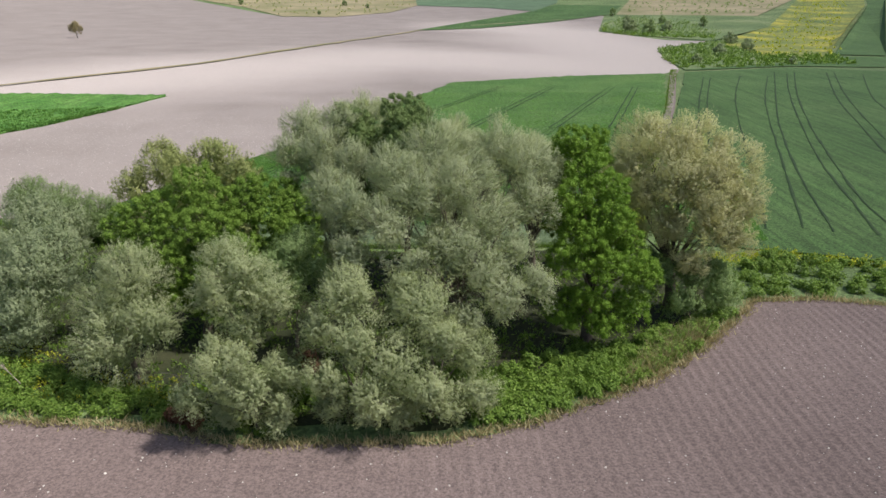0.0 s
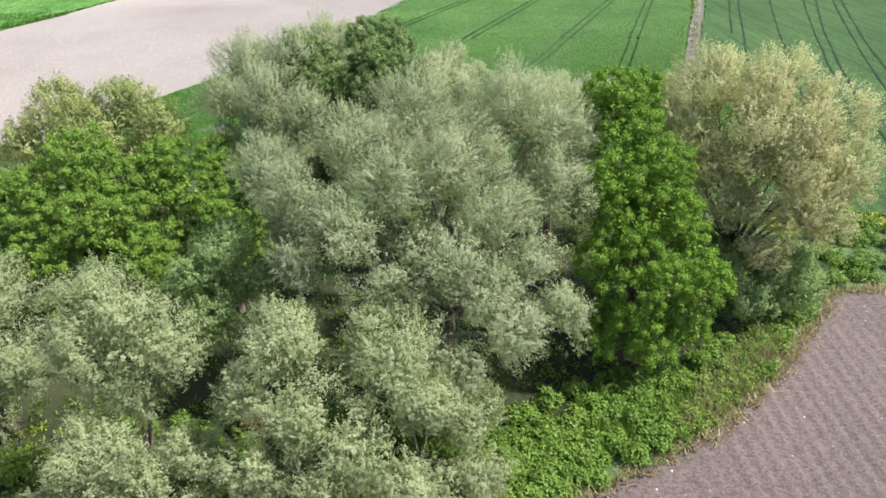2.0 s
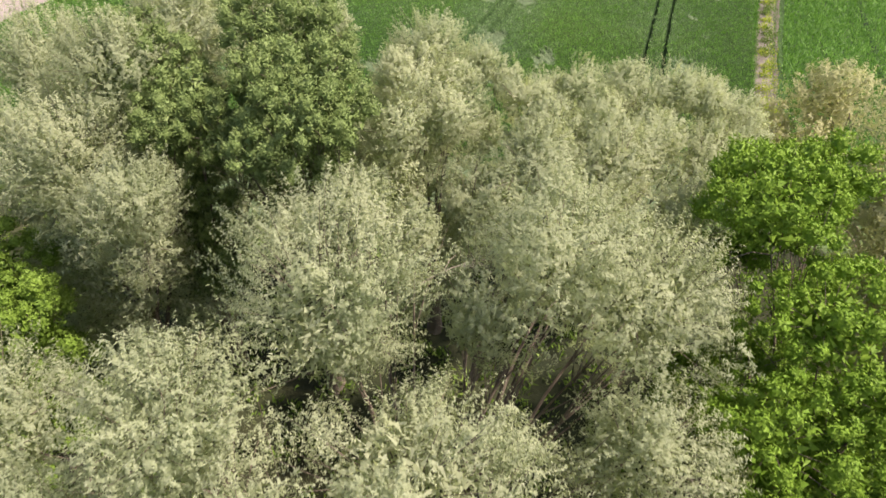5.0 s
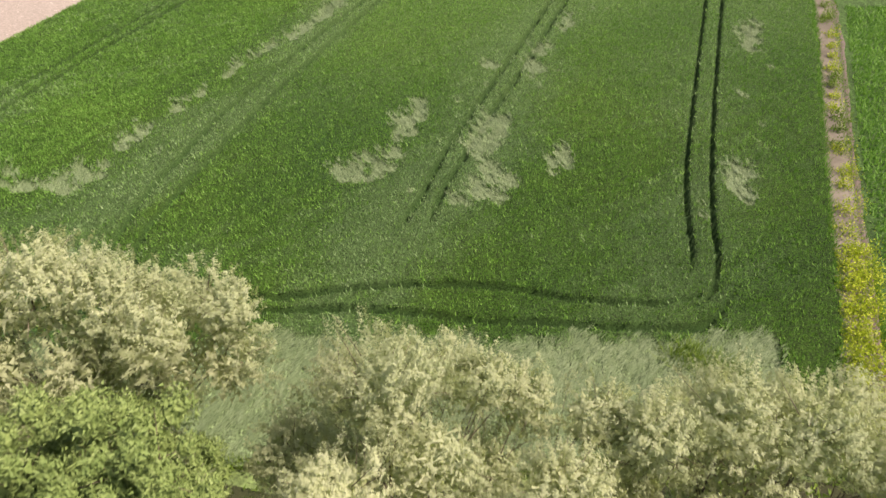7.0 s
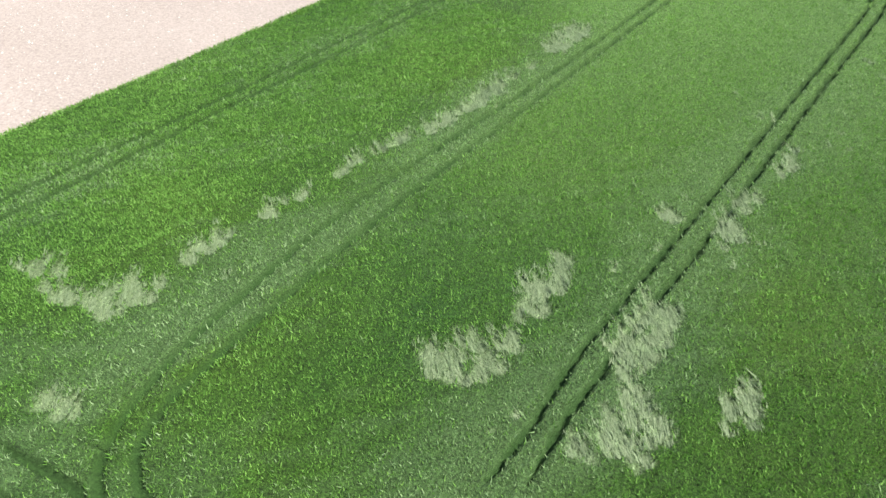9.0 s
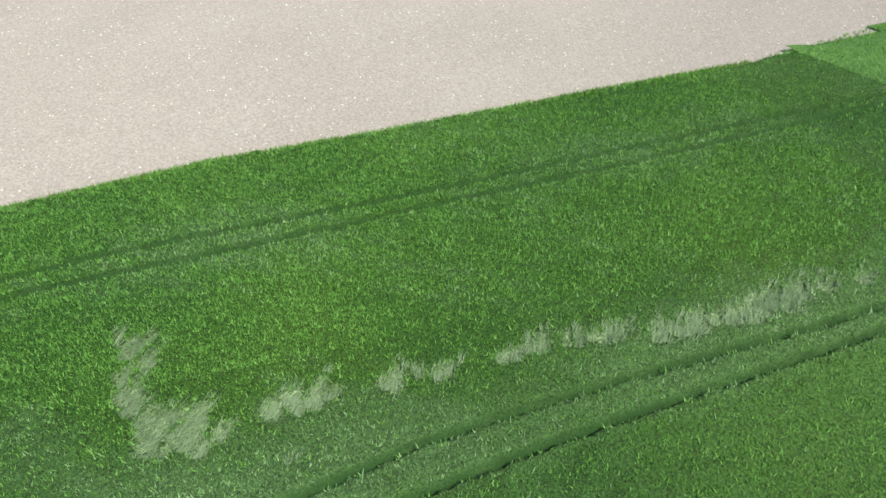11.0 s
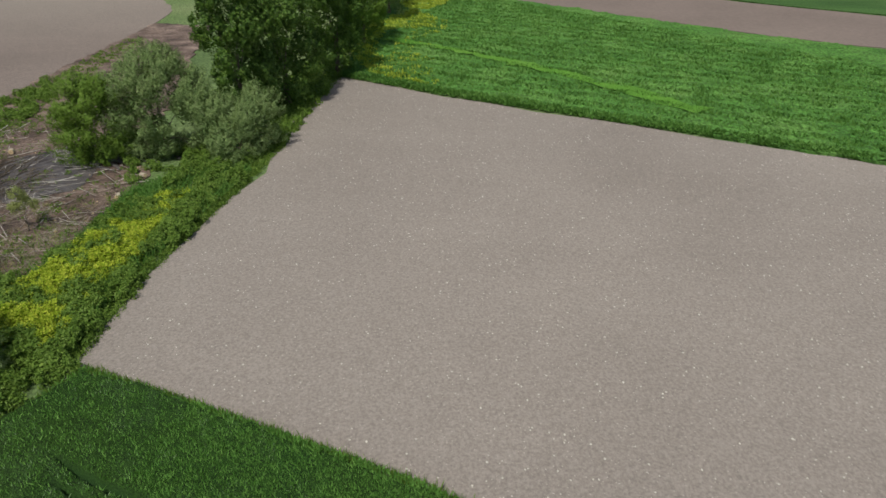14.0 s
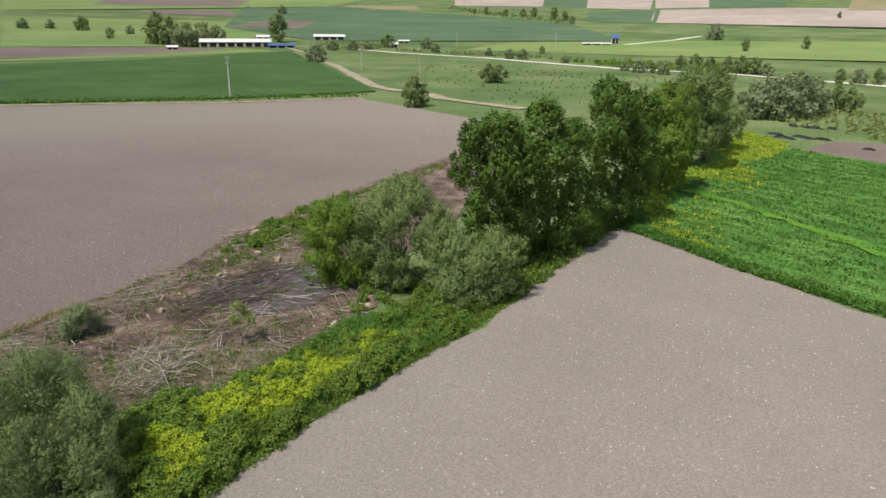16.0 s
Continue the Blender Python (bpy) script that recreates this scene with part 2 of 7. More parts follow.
ASH_DULL = leafy("mid_green_leaf", (0.14, 0.24, 0.036), (0.165, 0.27, 0.045), (0.195, 0.305, 0.058), 0.16, 0.15, coarse=1.1)
DEEP = leafy("deep_green_leaf", (0.145, 0.215, 0.07), (0.175, 0.25, 0.085), (0.21, 0.285, 0.105), 0.1, 0.2, coarse=1.1)
POPLAR = leafy("poplar_leaf", (0.06, 0.125, 0.02), (0.095, 0.185, 0.03), (0.165, 0.27, 0.05), 0.25, 0.3)
WEED = leafy("weed_leaf", (0.105, 0.185, 0.03), (0.155, 0.26, 0.045), (0.24, 0.35, 0.075), 0.3, 0.2)
RUST = leafy("dead_rusty_leaf", (0.085, 0.042, 0.025), (0.135, 0.07, 0.042), (0.20, 0.115, 0.07), 0.2, 0.1)
WEED_DRY = leafy("dry_reed_leaf", (0.26, 0.22, 0.11), (0.36, 0.31, 0.17), (0.48, 0.42, 0.25), 0.25, 0.15)
# leaf paled to put the haze over far bushes into its colour
HAZEL = leafy("hazed_grey_green_leaf", (0.27, 0.325, 0.19), (0.32, 0.38, 0.23), (0.37, 0.43, 0.275), 0.42, 0.1)
GREY_GREEN = leafy("grey_green_leaf", (0.20, 0.275, 0.12), (0.25, 0.335, 0.15), (0.305, 0.39, 0.185), 0.4, 0.1)
FLOWER = leafy("mustard_flower", (0.27, 0.34, 0.035), (0.46, 0.49, 0.045), (0.66, 0.64, 0.08), 0.3, 0.1)
BLADE = leafy("wheat_blade", (0.095, 0.23, 0.045), (0.15, 0.325, 0.066), (0.22, 0.42, 0.10), 0.3, 0.25, coarse=0.06)
PALE_BLADE = leafy("blue_green_wheat_blade", (0.14, 0.25, 0.10), (0.205, 0.335, 0.15), (0.30, 0.44, 0.225), 0.3, 0.3, coarse=0.06)
FLAT_BLADE = leafy("lodged_wheat_blade", (0.115, 0.175, 0.085), (0.175, 0.25, 0.13), (0.25, 0.33, 0.195), 0.25, 0.4, coarse=0.5)
LIME = leafy("lime_weed_leaf", (0.24, 0.36, 0.03), (0.40, 0.50, 0.05), (0.58, 0.62, 0.09), 0.3, 0.1)
GOLD = leafy("bright_mustard_flower", (0.25, 0.36, 0.04), (0.41, 0.50, 0.06), (0.58, 0.63, 0.11), 0.3, 0.1)
CLOVER_LEAF = leafy("lush_crop_leaf", (0.07, 0.175, 0.03), (0.115, 0.25, 0.048), (0.17, 0.325, 0.075), 0.3, 0.2, coarse=0.1)

# ---------- geometry helpers ----------
rng = np.random.default_rng(7)
BASE = -0.5                                   # level of the open ground


def rise(x, y):
    """Height of the land: level round the grove, hills from about 400 m on."""
    s = np.maximum(np.hypot(np.asarray(x) + 20, np.asarray(y) - 60) - 420, 0)
    return 0.055 * s * s / (s + 250)


def mesh_of(name, verts, faces, material, smooth=False):
    me = bpy.data.meshes.new(name)
    me.from_pydata(verts, [], faces)
    me.materials.append(material)
    if smooth:
        me.polygons.foreach_set("use_smooth", [True] * len(me.polygons))
    me.update()
    return me


def fast_mesh(name, verts, corners, material):
    """A mesh of equal polygons from arrays: verts (n, 3), corners (m, k)."""
    me = bpy.data.meshes.new(name)
    k = corners.shape[1]
    me.vertices.add(len(verts))
    me.vertices.foreach_set("co", np.ascontiguousarray(verts, dtype=np.float32).ravel())
    me.loops.add(corners.size)
    me.loops.foreach_set("vertex_index", np.ascontiguousarray(corners, dtype=np.int32).ravel())
    me.polygons.add(len(corners))
    me.polygons.foreach_set("loop_start", np.arange(0, corners.size, k, dtype=np.int32))
    me.materials.append(material)
    me.update(calc_edges=True)
    return me


def part(name, bm, material, parent, label=""):
    """One mesh object from a bmesh (or a ready mesh) under a thing or part."""
    if isinstance(bm, bmesh.types.BMesh):
        me = bpy.data.meshes.new(name)
        bm.to_mesh(me)
        bm.free()
        me.materials.append(material)
    else:
        me = bm
    ob = new(name, me)
    ob.parent = parent
    return tagged(ob, label)


def box(bm, x, y, z, sx, sy, sz, turn=0.0):
    m = Matrix.Translation((x, y, z)) @ Matrix.Rotation(turn, 4, "Z") @ Matrix.Diagonal((sx, sy, sz, 1))
    return bmesh.ops.create_cube(bm, size=1, matrix=m)["verts"]


def inside(poly, x, y):
    hit = np.zeros(len(x), bool)
    for (ax, ay), (bx, by) in zip(poly, poly[1:] + poly[:1]):
        cross = (ay > y) != (by > y)
        hit ^= cross & (x < (bx - ax) * (y - ay) / ((by - ay) or 1e-9) + ax)
    return hit


def wavy(poly, step, size, seed):
    """The outline with points every step metres, pushed about a little."""
    done = []
    r = np.random.default_rng(seed)
    for (ax, ay), (bx, by) in zip(poly, poly[1:] + poly[:1]):
        n = max(1, int(math.hypot(bx - ax, by - ay) / step))
        for i in range(n):
            k = i / n
            done.append((ax + (bx - ax) * k + r.normal(0, size), ay + (by - ay) * k + r.normal(0, size)))
    return done


def drape(name, poly, lift, material, label, category, step=60.0, ragged=None, skirt=True):
    """A field or strip of ground laid over the land."""
    if ragged:
        poly = wavy(poly, *ragged)
    xs, ys = [p[0] for p in poly], [p[1] for p in poly]
    gx, gy = np.meshgrid(np.arange(min(xs) + step / 2, max(xs), step), np.arange(min(ys) + step / 2, max(ys), step))
    gx, gy = gx.ravel(), gy.ravel()
    k = inside(poly, gx, gy)
    pts = [Vector(p) for p in poly] + [Vector((float(a), float(b))) for a, b in zip(gx[k], gy[k])]
    flat, _, tris, *_ = delaunay_2d_cdt(pts, [], [list(range(len(poly)))], 1, 1e-5)
    vs, fs = [(p.x, p.y, float(rise(p.x, p.y)) + lift) for p in flat], [tuple(q) for q in tris]
    rim, o = len(poly), len(vs)
    if skirt and len(flat) >= rim:
        vs += [(x, y, float(rise(x, y)) + BASE - 0.3) for x, y, _ in vs[:rim]]
        fs += [(i, o + i, o + (i + 1) % rim, (i + 1) % rim) for i in range(rim)]
    me = mesh_of(name, vs, fs, material)
    ob = part(name, me, material, None)
    return tagged(ob, label, category, kind="structure")


def band(name, line, width, lift, material, label, category, step=4.0, wobble=0.15):
    """A track of the given width along a line, with uneven edges."""
    pts = []
    for (ax, ay), (bx, by) in zip(line, line[1:]):
        n = max(1, int(math.hypot(bx - ax, by - ay) / step))
        pts += [(ax + (bx - ax) * i / n, ay + (by - ay) * i / n) for i in range(n)]
    pts.append(line[-1])
    r = np.random.default_rng(len(pts))
    vs, fs = [], []
    for i, (x, y) in enumerate(pts):
        (px, py), (qx, qy) = pts[max(i - 1, 0)], pts[min(i + 1, len(pts) - 1)]
        d = math.hypot(qx - px, qy - py)
        nx, ny = -(qy - py) / d, (qx - px) / d
        for side in (-1, 0, 1):
            w = side * width / 2 + (r.normal(0, wobble) if side else 0)
            vs.append((x + nx * w, y + ny * w, float(rise(x, y)) + lift + (0.04 if side == 0 else 0)))
        if i:
            a = 3 * i
            fs += [(a - 3, a, a + 1, a - 2), (a - 2, a + 1, a + 2, a - 1)]
    me = mesh_of(name, vs, fs, material)
    ob = part(name, me, material, None)
    return tagged(ob, label, category, kind="structure")


def tube(path, radii, sides=6):
    vs, fs = [], []
    for i, p in enumerate(path):
        way = (path[min(i + 1, len(path) - 1)] - path[max(i - 1, 0)]).normalized()
        a = way.orthogonal().normalized()
        b = way.cross(a)
        for k in range(sides):
            u = 2 * math.pi * k / sides
            vs.append(p + (a * math.cos(u) + b * math.sin(u)) * radii[i])
        if i:
            o = sides * i
            fs += [(o - sides + k, o - sides + (k + 1) % sides, o + (k + 1) % sides, o + k) for k in range(sides)]
    return vs, fs


def wood_mesh(name, base, fork, lobes, girth, material, seed):
    """A leaning trunk that divides into limbs, one bent limb towards each mass of leaves, with twigs."""
    r = random.Random(seed)
    vs, fs = [], []

    def put(path, radii, sides=6):
        v, f = tube(path, radii, sides)
        o = len(vs)
        vs.extend(v)
        fs.extend([tuple(o + i for i in q) for q in f])

    stem = [base.lerp(fork, k) + Vector((r.uniform(-1, 1), r.uniform(-1, 1), 0)) * 0.12 * (k > 0) for k in (0, 0.35, 0.7, 1)]
    put(stem, [girth * 1.35, girth, girth * 0.85, girth * 0.72], 8)
    for x, y, z, size in lobes:
        end = Vector((x, y, z - size * 0.1))
        start = stem[2].lerp(stem[3], r.random())
        mid = start.lerp(end, 0.5) + Vector((r.uniform(-0.5, 0.5), r.uniform(-0.5, 0.5), 0.6))
        path = [start, start.lerp(mid, 0.6), mid, mid.lerp(end, 0.55) + Vector((0, 0, 0.2)), end]
        g = girth * 0.34 * min(1.0, 0.5 + size / 4)
        put(path, [g, g * 0.7, g * 0.42, g * 0.2, g * 0.06], 5)
        for _ in range(5):
            a = mid.lerp(end, r.random())
            b = Vector((x, y, z)) + Vector((r.gauss(0, 1), r.gauss(0, 1), r.gauss(0.3, 0.8))).normalized() * size * 0.95
            put([a, a.lerp(b, 0.5) + Vector((0, 0, 0.15)), b], [g * 0.18, g * 0.11, g * 0.04], 4)
    return mesh_of(name, vs, fs, material, True)


def leaf_triangles(r, pos, along, facing, leaf, scale=1.0):
    """Corner points of pointed leaves that lie along one way and face another."""
    n = len(pos)
    scale = np.broadcast_to(scale, n)[:, None]
    along = along / np.linalg.norm(along, axis=1)[:, None]
    side = np.cross(along, facing)
    side /= np.linalg.norm(side, axis=1)[:, None] + 1e-9
    ln = leaf[0] * r.uniform(0.6, 1.35, n)[:, None] * scale
    wd = leaf[1] * r.uniform(0.6, 1.3, n)[:, None] * scale
    V = np.empty((n, 3, 3), np.float32)
    V[:, 0] = pos - side * wd * 0.5 - along * ln * 0.3
    V[:, 1] = pos + side * wd * 0.5 - along * ln * 0.3
    V[:, 2] = pos + along * ln * 0.7
    return V


def mound_mesh(name, masses, material, seed, floor):
    """Leafy mounds: clumps set over rounded masses, fine leaves on the outer side of each clump, coarser ones within.
    Clumps buried in a neighbouring mass are left out."""
    r = np.random.default_rng(seed)
    L = np.array(masses, float)
    fine, coarse, clump = (0.19, 0.112), (0.3, 0.16), 0.34
    spots, sizes, outs = [], [], []
    for i, (x, y, z, R) in enumerate(L):
        n = max(8, int(2.0 * (R / clump) ** 2))
        d = r.normal(size=(n, 3))
        d /= np.linalg.norm(d, axis=1)[:, None]
        d[:, 2] = np.where(d[:, 2] < -0.55, -d[:, 2], d[:, 2])
        p = np.array([x, y, z]) + d * (R - clump * 0.5) * r.uniform(0.74, 1.08, n)[:, None]
        keep = p[:, 2] > floor
        for j, (a, b, c, Q) in enumerate(L):
            if j != i:
                keep &= np.linalg.norm(p - (a, b, c), axis=1) > (Q - clump) * 0.85
        spots.append(p[keep])
        outs.append(d[keep])
        sizes.append(r.uniform(0.65, 1.35, keep.sum()) * clump)
    P, D, S = np.concatenate(spots), np.concatenate(outs), np.concatenate(sizes)
    shown = D[:, 2] > 0
    sheets = []
    for leaf, share, outer in ((fine, 0.75, True), (coarse, 0.2, False)):
        per = np.where(shown, share, 0.0 if outer else share * 1.9) * 2 * math.pi * S ** 2 / (leaf[0] * leaf[1] * 0.5)
        idx = np.repeat(np.arange(len(P)), per.astype(int))
        n = len(idx)
        v = r.normal(size=(n, 3)) + D[idx] * (0.9 if outer else 0.3) + np.array([0, 0, 0.35 if outer else 0.0])
        v /= np.linalg.norm(v, axis=1)[:, None]
        k = r.normal(0.88, 0.2, n) if outer else r.uniform(0.5, 0.82, n)
        pos = P[idx] + v * (S[idx] * k)[:, None] * np.array([1, 1, 1.1])
        pos[:, 2] = np.maximum(pos[:, 2], floor)
        along = v * 0.3 + r.normal(size=(n, 3)) * 0.7 + np.array([0, 0, 0.3])
        facing = v * 0.3 + D[idx] * 0.6 + r.normal(size=(n, 3)) * 0.55 + np.array([0, 0, 0.35])
        facing /= np.linalg.norm(facing, axis=1)[:, None]
        along -= facing * (along * facing).sum(1)[:, None] * 0.85
        sheets.append(leaf_triangles(r, pos, along, facing, leaf))
    sheets.append(heart_leaves(r, L, coarse, 0.4, (0.45, 0.62), 1.0, floor))
    V = np.concatenate(sheets).reshape(-1, 3)
    return fast_mesh(name, V, np.arange(len(V)).reshape(-1, 3), material)


def unit(v):
    return v / (np.linalg.norm(v, axis=1)[:, None] + 1e-9)


def buried(p, L, own, tall, depth):
    """Which points lie well inside a mass of leaves other than their own."""
    hit = np.zeros(len(p), bool)
    for j, (a, b, c, Q) in enumerate(L):
        hit |= (np.linalg.norm((p - (a, b, c)) / (1, 1, tall), axis=1) < Q * depth) & (own != j)
    return hit


def heart_leaves(r, L, leaf, core, heart, tall, floor):
    """A loose shaded heart in every mass."""
    per = (core * 4 * math.pi * (L[:, 3] * 0.5) ** 2 / (leaf[0] * leaf[1] * 0.5)).astype(int)
    idx = np.repeat(np.arange(len(L)), per)
    v = unit(r.normal(size=(len(idx), 3)))
    pos = L[idx, :3] + v * (L[idx, 3] * r.uniform(*heart, len(idx)))[:, None] * np.array([1, 1, tall])
    pos[:, 2] = np.maximum(pos[:, 2], floor)
    return leaf_triangles(r, pos, r.normal(size=v.shape), v + r.normal(size=v.shape) * 0.6, leaf)


def shoot_crown(lobes, seed, leaf=(0.10, 0.045), boughs=17.0, shoots=10, per=20, up=0.45, fan=0.3, length=(0.3, 0.55), tall=1.1, loose=0.26, bias=0.6, grown=1.0,
                floor=0.1, skirts=99, core=1.3, heart=(0.3, 0.58), wide=0.075, high=99.0, under=0.35, bare=0.06):
    """Leafy shoots: boughs reach out from the heart of every mass, each fans out into shoots, and each shoot carries leaves all along.
    Gives the corners of the leaves, and the stems as start, end and outward way."""
    r = np.random.default_rng(seed)
    L = np.array(lobes, float) * (1, 1, 1, grown)
    L[skirts:, 3] *= 0.82
    n = np.maximum(6, boughs * L[:, 3] ** 2 * np.where(np.arange(len(L)) < skirts, 1.0, 0.6)).astype(int)
    own = np.repeat(np.arange(len(L)), n)
    d = unit(r.normal(size=(len(own), 3)))
    d[:, 2] = np.where((d[:, 2] < -0.3) & (r.random(len(own)) > under), -d[:, 2], d[:, 2])
    R = L[own, 3]
    # uneven masses: some sides bulge, some fall back
    turn = r.normal(size=(len(L), 3, 3)) * 2.2
    lump = 1 + 0.1 * np.sin(np.einsum("nk,njk->nj", d, turn[own])).sum(1) + r.normal(0, 0.085, len(own))
    reach = R * lump
    end = L[own, :3] + d * np.array([1, 1, tall]) * reach[:, None]
    keep = ~buried(end, L, own, tall, 0.86) & (end[:, 2] > floor)
    own, d, reach, R = own[keep], d[keep], reach[keep], R[keep]
    k = np.repeat(np.arange(len(own)), shoots)
    sd = unit(d[k] + r.normal(size=(len(k), 3)) * (0.36 / R[k])[:, None])
    ln = np.clip(R[k] * r.uniform(*length, len(k)), 0.35, 1.1)
    way = unit(sd + np.array([0, 0, up]) + r.normal(size=(len(k), 3)) * fan)
    tip = L[own[k], :3] + sd * np.array([1, 1, tall]) * (reach[k] * r.uniform(0.9, 1.04, len(k)) * (1 - 0.35 * np.linalg.norm(sd - d[k], axis=1) ** 2 * R[k]))[:, None]
    start = tip - way * ln[:, None]
    coarse = np.where(own[k] >= skirts, 1.2, np.where(tip[:, 2] > high, 0.75, 1.0))
    each = np.maximum(4, per / coarse ** 2).astype(int)
    idx = np.repeat(np.arange(len(k)), each)
    t = r.random(len(idx)) ** 0.75
    off = unit(r.normal(size=(len(idx), 3)))
    pos = start[idx] + way[idx] * (ln[idx] * t)[:, None] + off * (wide * coarse[idx] * (0.5 + 1.6 * (1 - t)) * r.uniform(0.4, 1.2, len(idx)))[:, None]
    pos[:, 2] = np.maximum(pos[:, 2], floor)
    along = way[idx] * 0.6 + off * 0.7 + r.normal(size=off.shape) * 0.35
    # leaves turn out from the middle of their bough's spray
    middle = L[own, :3] + d * np.array([1, 1, tall]) * (reach - 0.55)[:, None]
    facing = unit(unit(pos - middle[k[idx]]) * bias + sd[idx] * 0.9 + np.array([0, 0, 0.15]) + r.normal(size=off.shape) * loose)
    along -= facing * (along * facing).sum(1)[:, None] * 0.85
    sheets = [leaf_triangles(r, pos, along, facing, leaf, coarse[idx]), heart_leaves(r, L, (leaf[0] * 2.1, leaf[1] * 2.2), core, heart, tall, floor)]
    shown = r.random(len(k)) < bare
    inner = L[own[k], :3] + (start - L[own[k], :3]) * 0.55
    return np.concatenate(sheets).reshape(-1, 3), (inner[shown], start[shown] + way[shown] * (ln[shown] * 0.8)[:, None])


def round_knot():
    """Corners and triangles of a small ball."""
    bm = bmesh.new()
    bmesh.ops.create_icosphere(bm, subdivisions=2, radius=1.0)
    bm.verts.ensure_lookup_table()
    corners, faces = np.array([v.co[:] for v in bm.verts]), np.array([[v.index for v in f.verts] for f in bm.faces])
    bm.free()
    return corners, faces


TUFT_KNOT = round_knot()


def tuft_crown(lobes, seed, leaf=(0.085, 0.05), tuft=0.3, gap=1.0, per=330, tall=1.0, floor=0.1, skirts=99, core=1.5, heart=(0.3, 0.62), flat=0.95, lift=0.5, rough=0.22, knobs=0.2, grown=1.0):
    """Soft round tufts of leaves at the twig ends, standing clear of each other over rounded masses."""
    r = np.random.default_rng(seed)
    L = np.array(lobes, float) * (1, 1, 1, grown)
    L[skirts:, 3] *= 0.85
    spots, outs, sizes, plain = [], [], [], []
    for i, (x, y, z, R) in enumerate(L):
        want = int(9 * (R / tuft) ** 2)
        d = unit(r.normal(size=(want, 3)))
        d[:, 2] = np.where(d[:, 2] < -0.45, -d[:, 2], d[:, 2])
        # groups of tufts bulge, with deep clefts between them
        group = sum(np.sin(d @ w) for w in r.normal(size=(4, 3)) * 2.2 * max(R, 1.2)) / 2
        keep = ((d[:, 2] > -0.15) | (r.random(want) < 0.35)) & (group > -0.55)
        d, group = d[keep], np.clip(group[keep], -0.55, 1.0)
        want = len(d)
        size = tuft * r.uniform(0.65, 1.35, want)
        p = np.array([x, y, z]) + d * np.array([1, 1, tall]) * ((R - tuft * 0.6) * (0.92 + 0.14 * group + r.normal(0, 0.05, want)))[:, None]
        ok = ~buried(p, L, np.full(want, i), tall, 0.84) & (p[:, 2] > floor)
        p, d, size = p[ok], d[ok], size[ok]
        taken = []
        for j in range(len(p)):
            if not taken or (np.linalg.norm(p[taken] - p[j], axis=1) > gap * (size[taken] + size[j])).all():
                taken.append(j)
        spots.append(p[taken]); outs.append(d[taken]); sizes.append(size[taken]); plain.append(np.full(len(taken), i >= skirts))
    P, D, S, C = np.concatenate(spots), np.concatenate(outs), np.concatenate(sizes), np.concatenate(plain)
    coarse = np.where(C, 1.3, 1.0)
    idx = np.repeat(np.arange(len(P)), (per * (S / tuft) ** 2 / coarse ** 2).astype(int))
    v = unit(r.normal(size=(len(idx), 3)) + D[idx] * 0.45 + np.array([0, 0, lift]))
    # small sprays within a tuft
    wave = r.normal(size=(len(P), 2, 3)) * 4.5
    knob = 1 + knobs * np.sin((v * wave[idx, 0]).sum(1)) * np.sin((v * wave[idx, 1]).sum(1) + 1.0)
    pos = P[idx] + v * (S[idx] * knob * r.uniform(0.6, 1.1, len(idx)))[:, None] * np.array([1, 1, flat])
    pos[:, 2] = np.maximum(pos[:, 2], floor)
    along = v * 0.9 + r.normal(size=v.shape) * 0.5 + np.array([0, 0, 0.2])
    facing = unit(v + r.normal(size=v.shape) * rough)
    along -= facing * (along * facing).sum(1)[:, None] * 0.6
    # the close-set inner leaves of every tuft
    knot, faces = TUFT_KNOT
    ball = P[:, None] + knot[None] * (S[:, None] * r.uniform(0.38, 0.72, (len(P), len(knot))))[:, :, None] * np.array([1, 1, flat])
    sheets = [ball[:, faces].reshape(-1, 3, 3), leaf_triangles(r, pos, along, facing, leaf, coarse[idx]), heart_leaves(r, L, (leaf[0] * 2.4, leaf[1] * 2.6), core, heart, tall, floor)]
    pick = r.random(len(P)) < 0.6
    own = np.array([np.argmin(np.linalg.norm(L[:, :3] - p, axis=1) - L[:, 3]) for p in P[pick]], int)
    return np.concatenate(sheets).reshape(-1, 3), (L[own, :3] * 0.7 + P[pick] * 0.3, P[pick])


def twig_mesh(name, ends, thick, material):
    """Thin stems, three-sided, from start to end."""
    a, b = (np.asarray(e, float) for e in ends)
    way = unit(b - a)
    s = unit(np.cross(way, np.array([0.31, 0.17, 0.93])))
    u = np.cross(way, s)
    V = np.empty((len(a), 6, 3))
    for k in range(3):
        g = 2 * math.pi * k / 3
        o = s * math.cos(g) + u * math.sin(g)
        V[:, k], V[:, 3 + k] = a + o * thick, b + o * thick * 0.4
    F = np.array([(0, 1, 4, 3), (1, 2, 5, 4), (2, 0, 3, 5)])[None] + 6 * np.arange(len(a))[:, None, None]
    return fast_mesh(name, V.reshape(-1, 3), F.reshape(-1, 4), material)


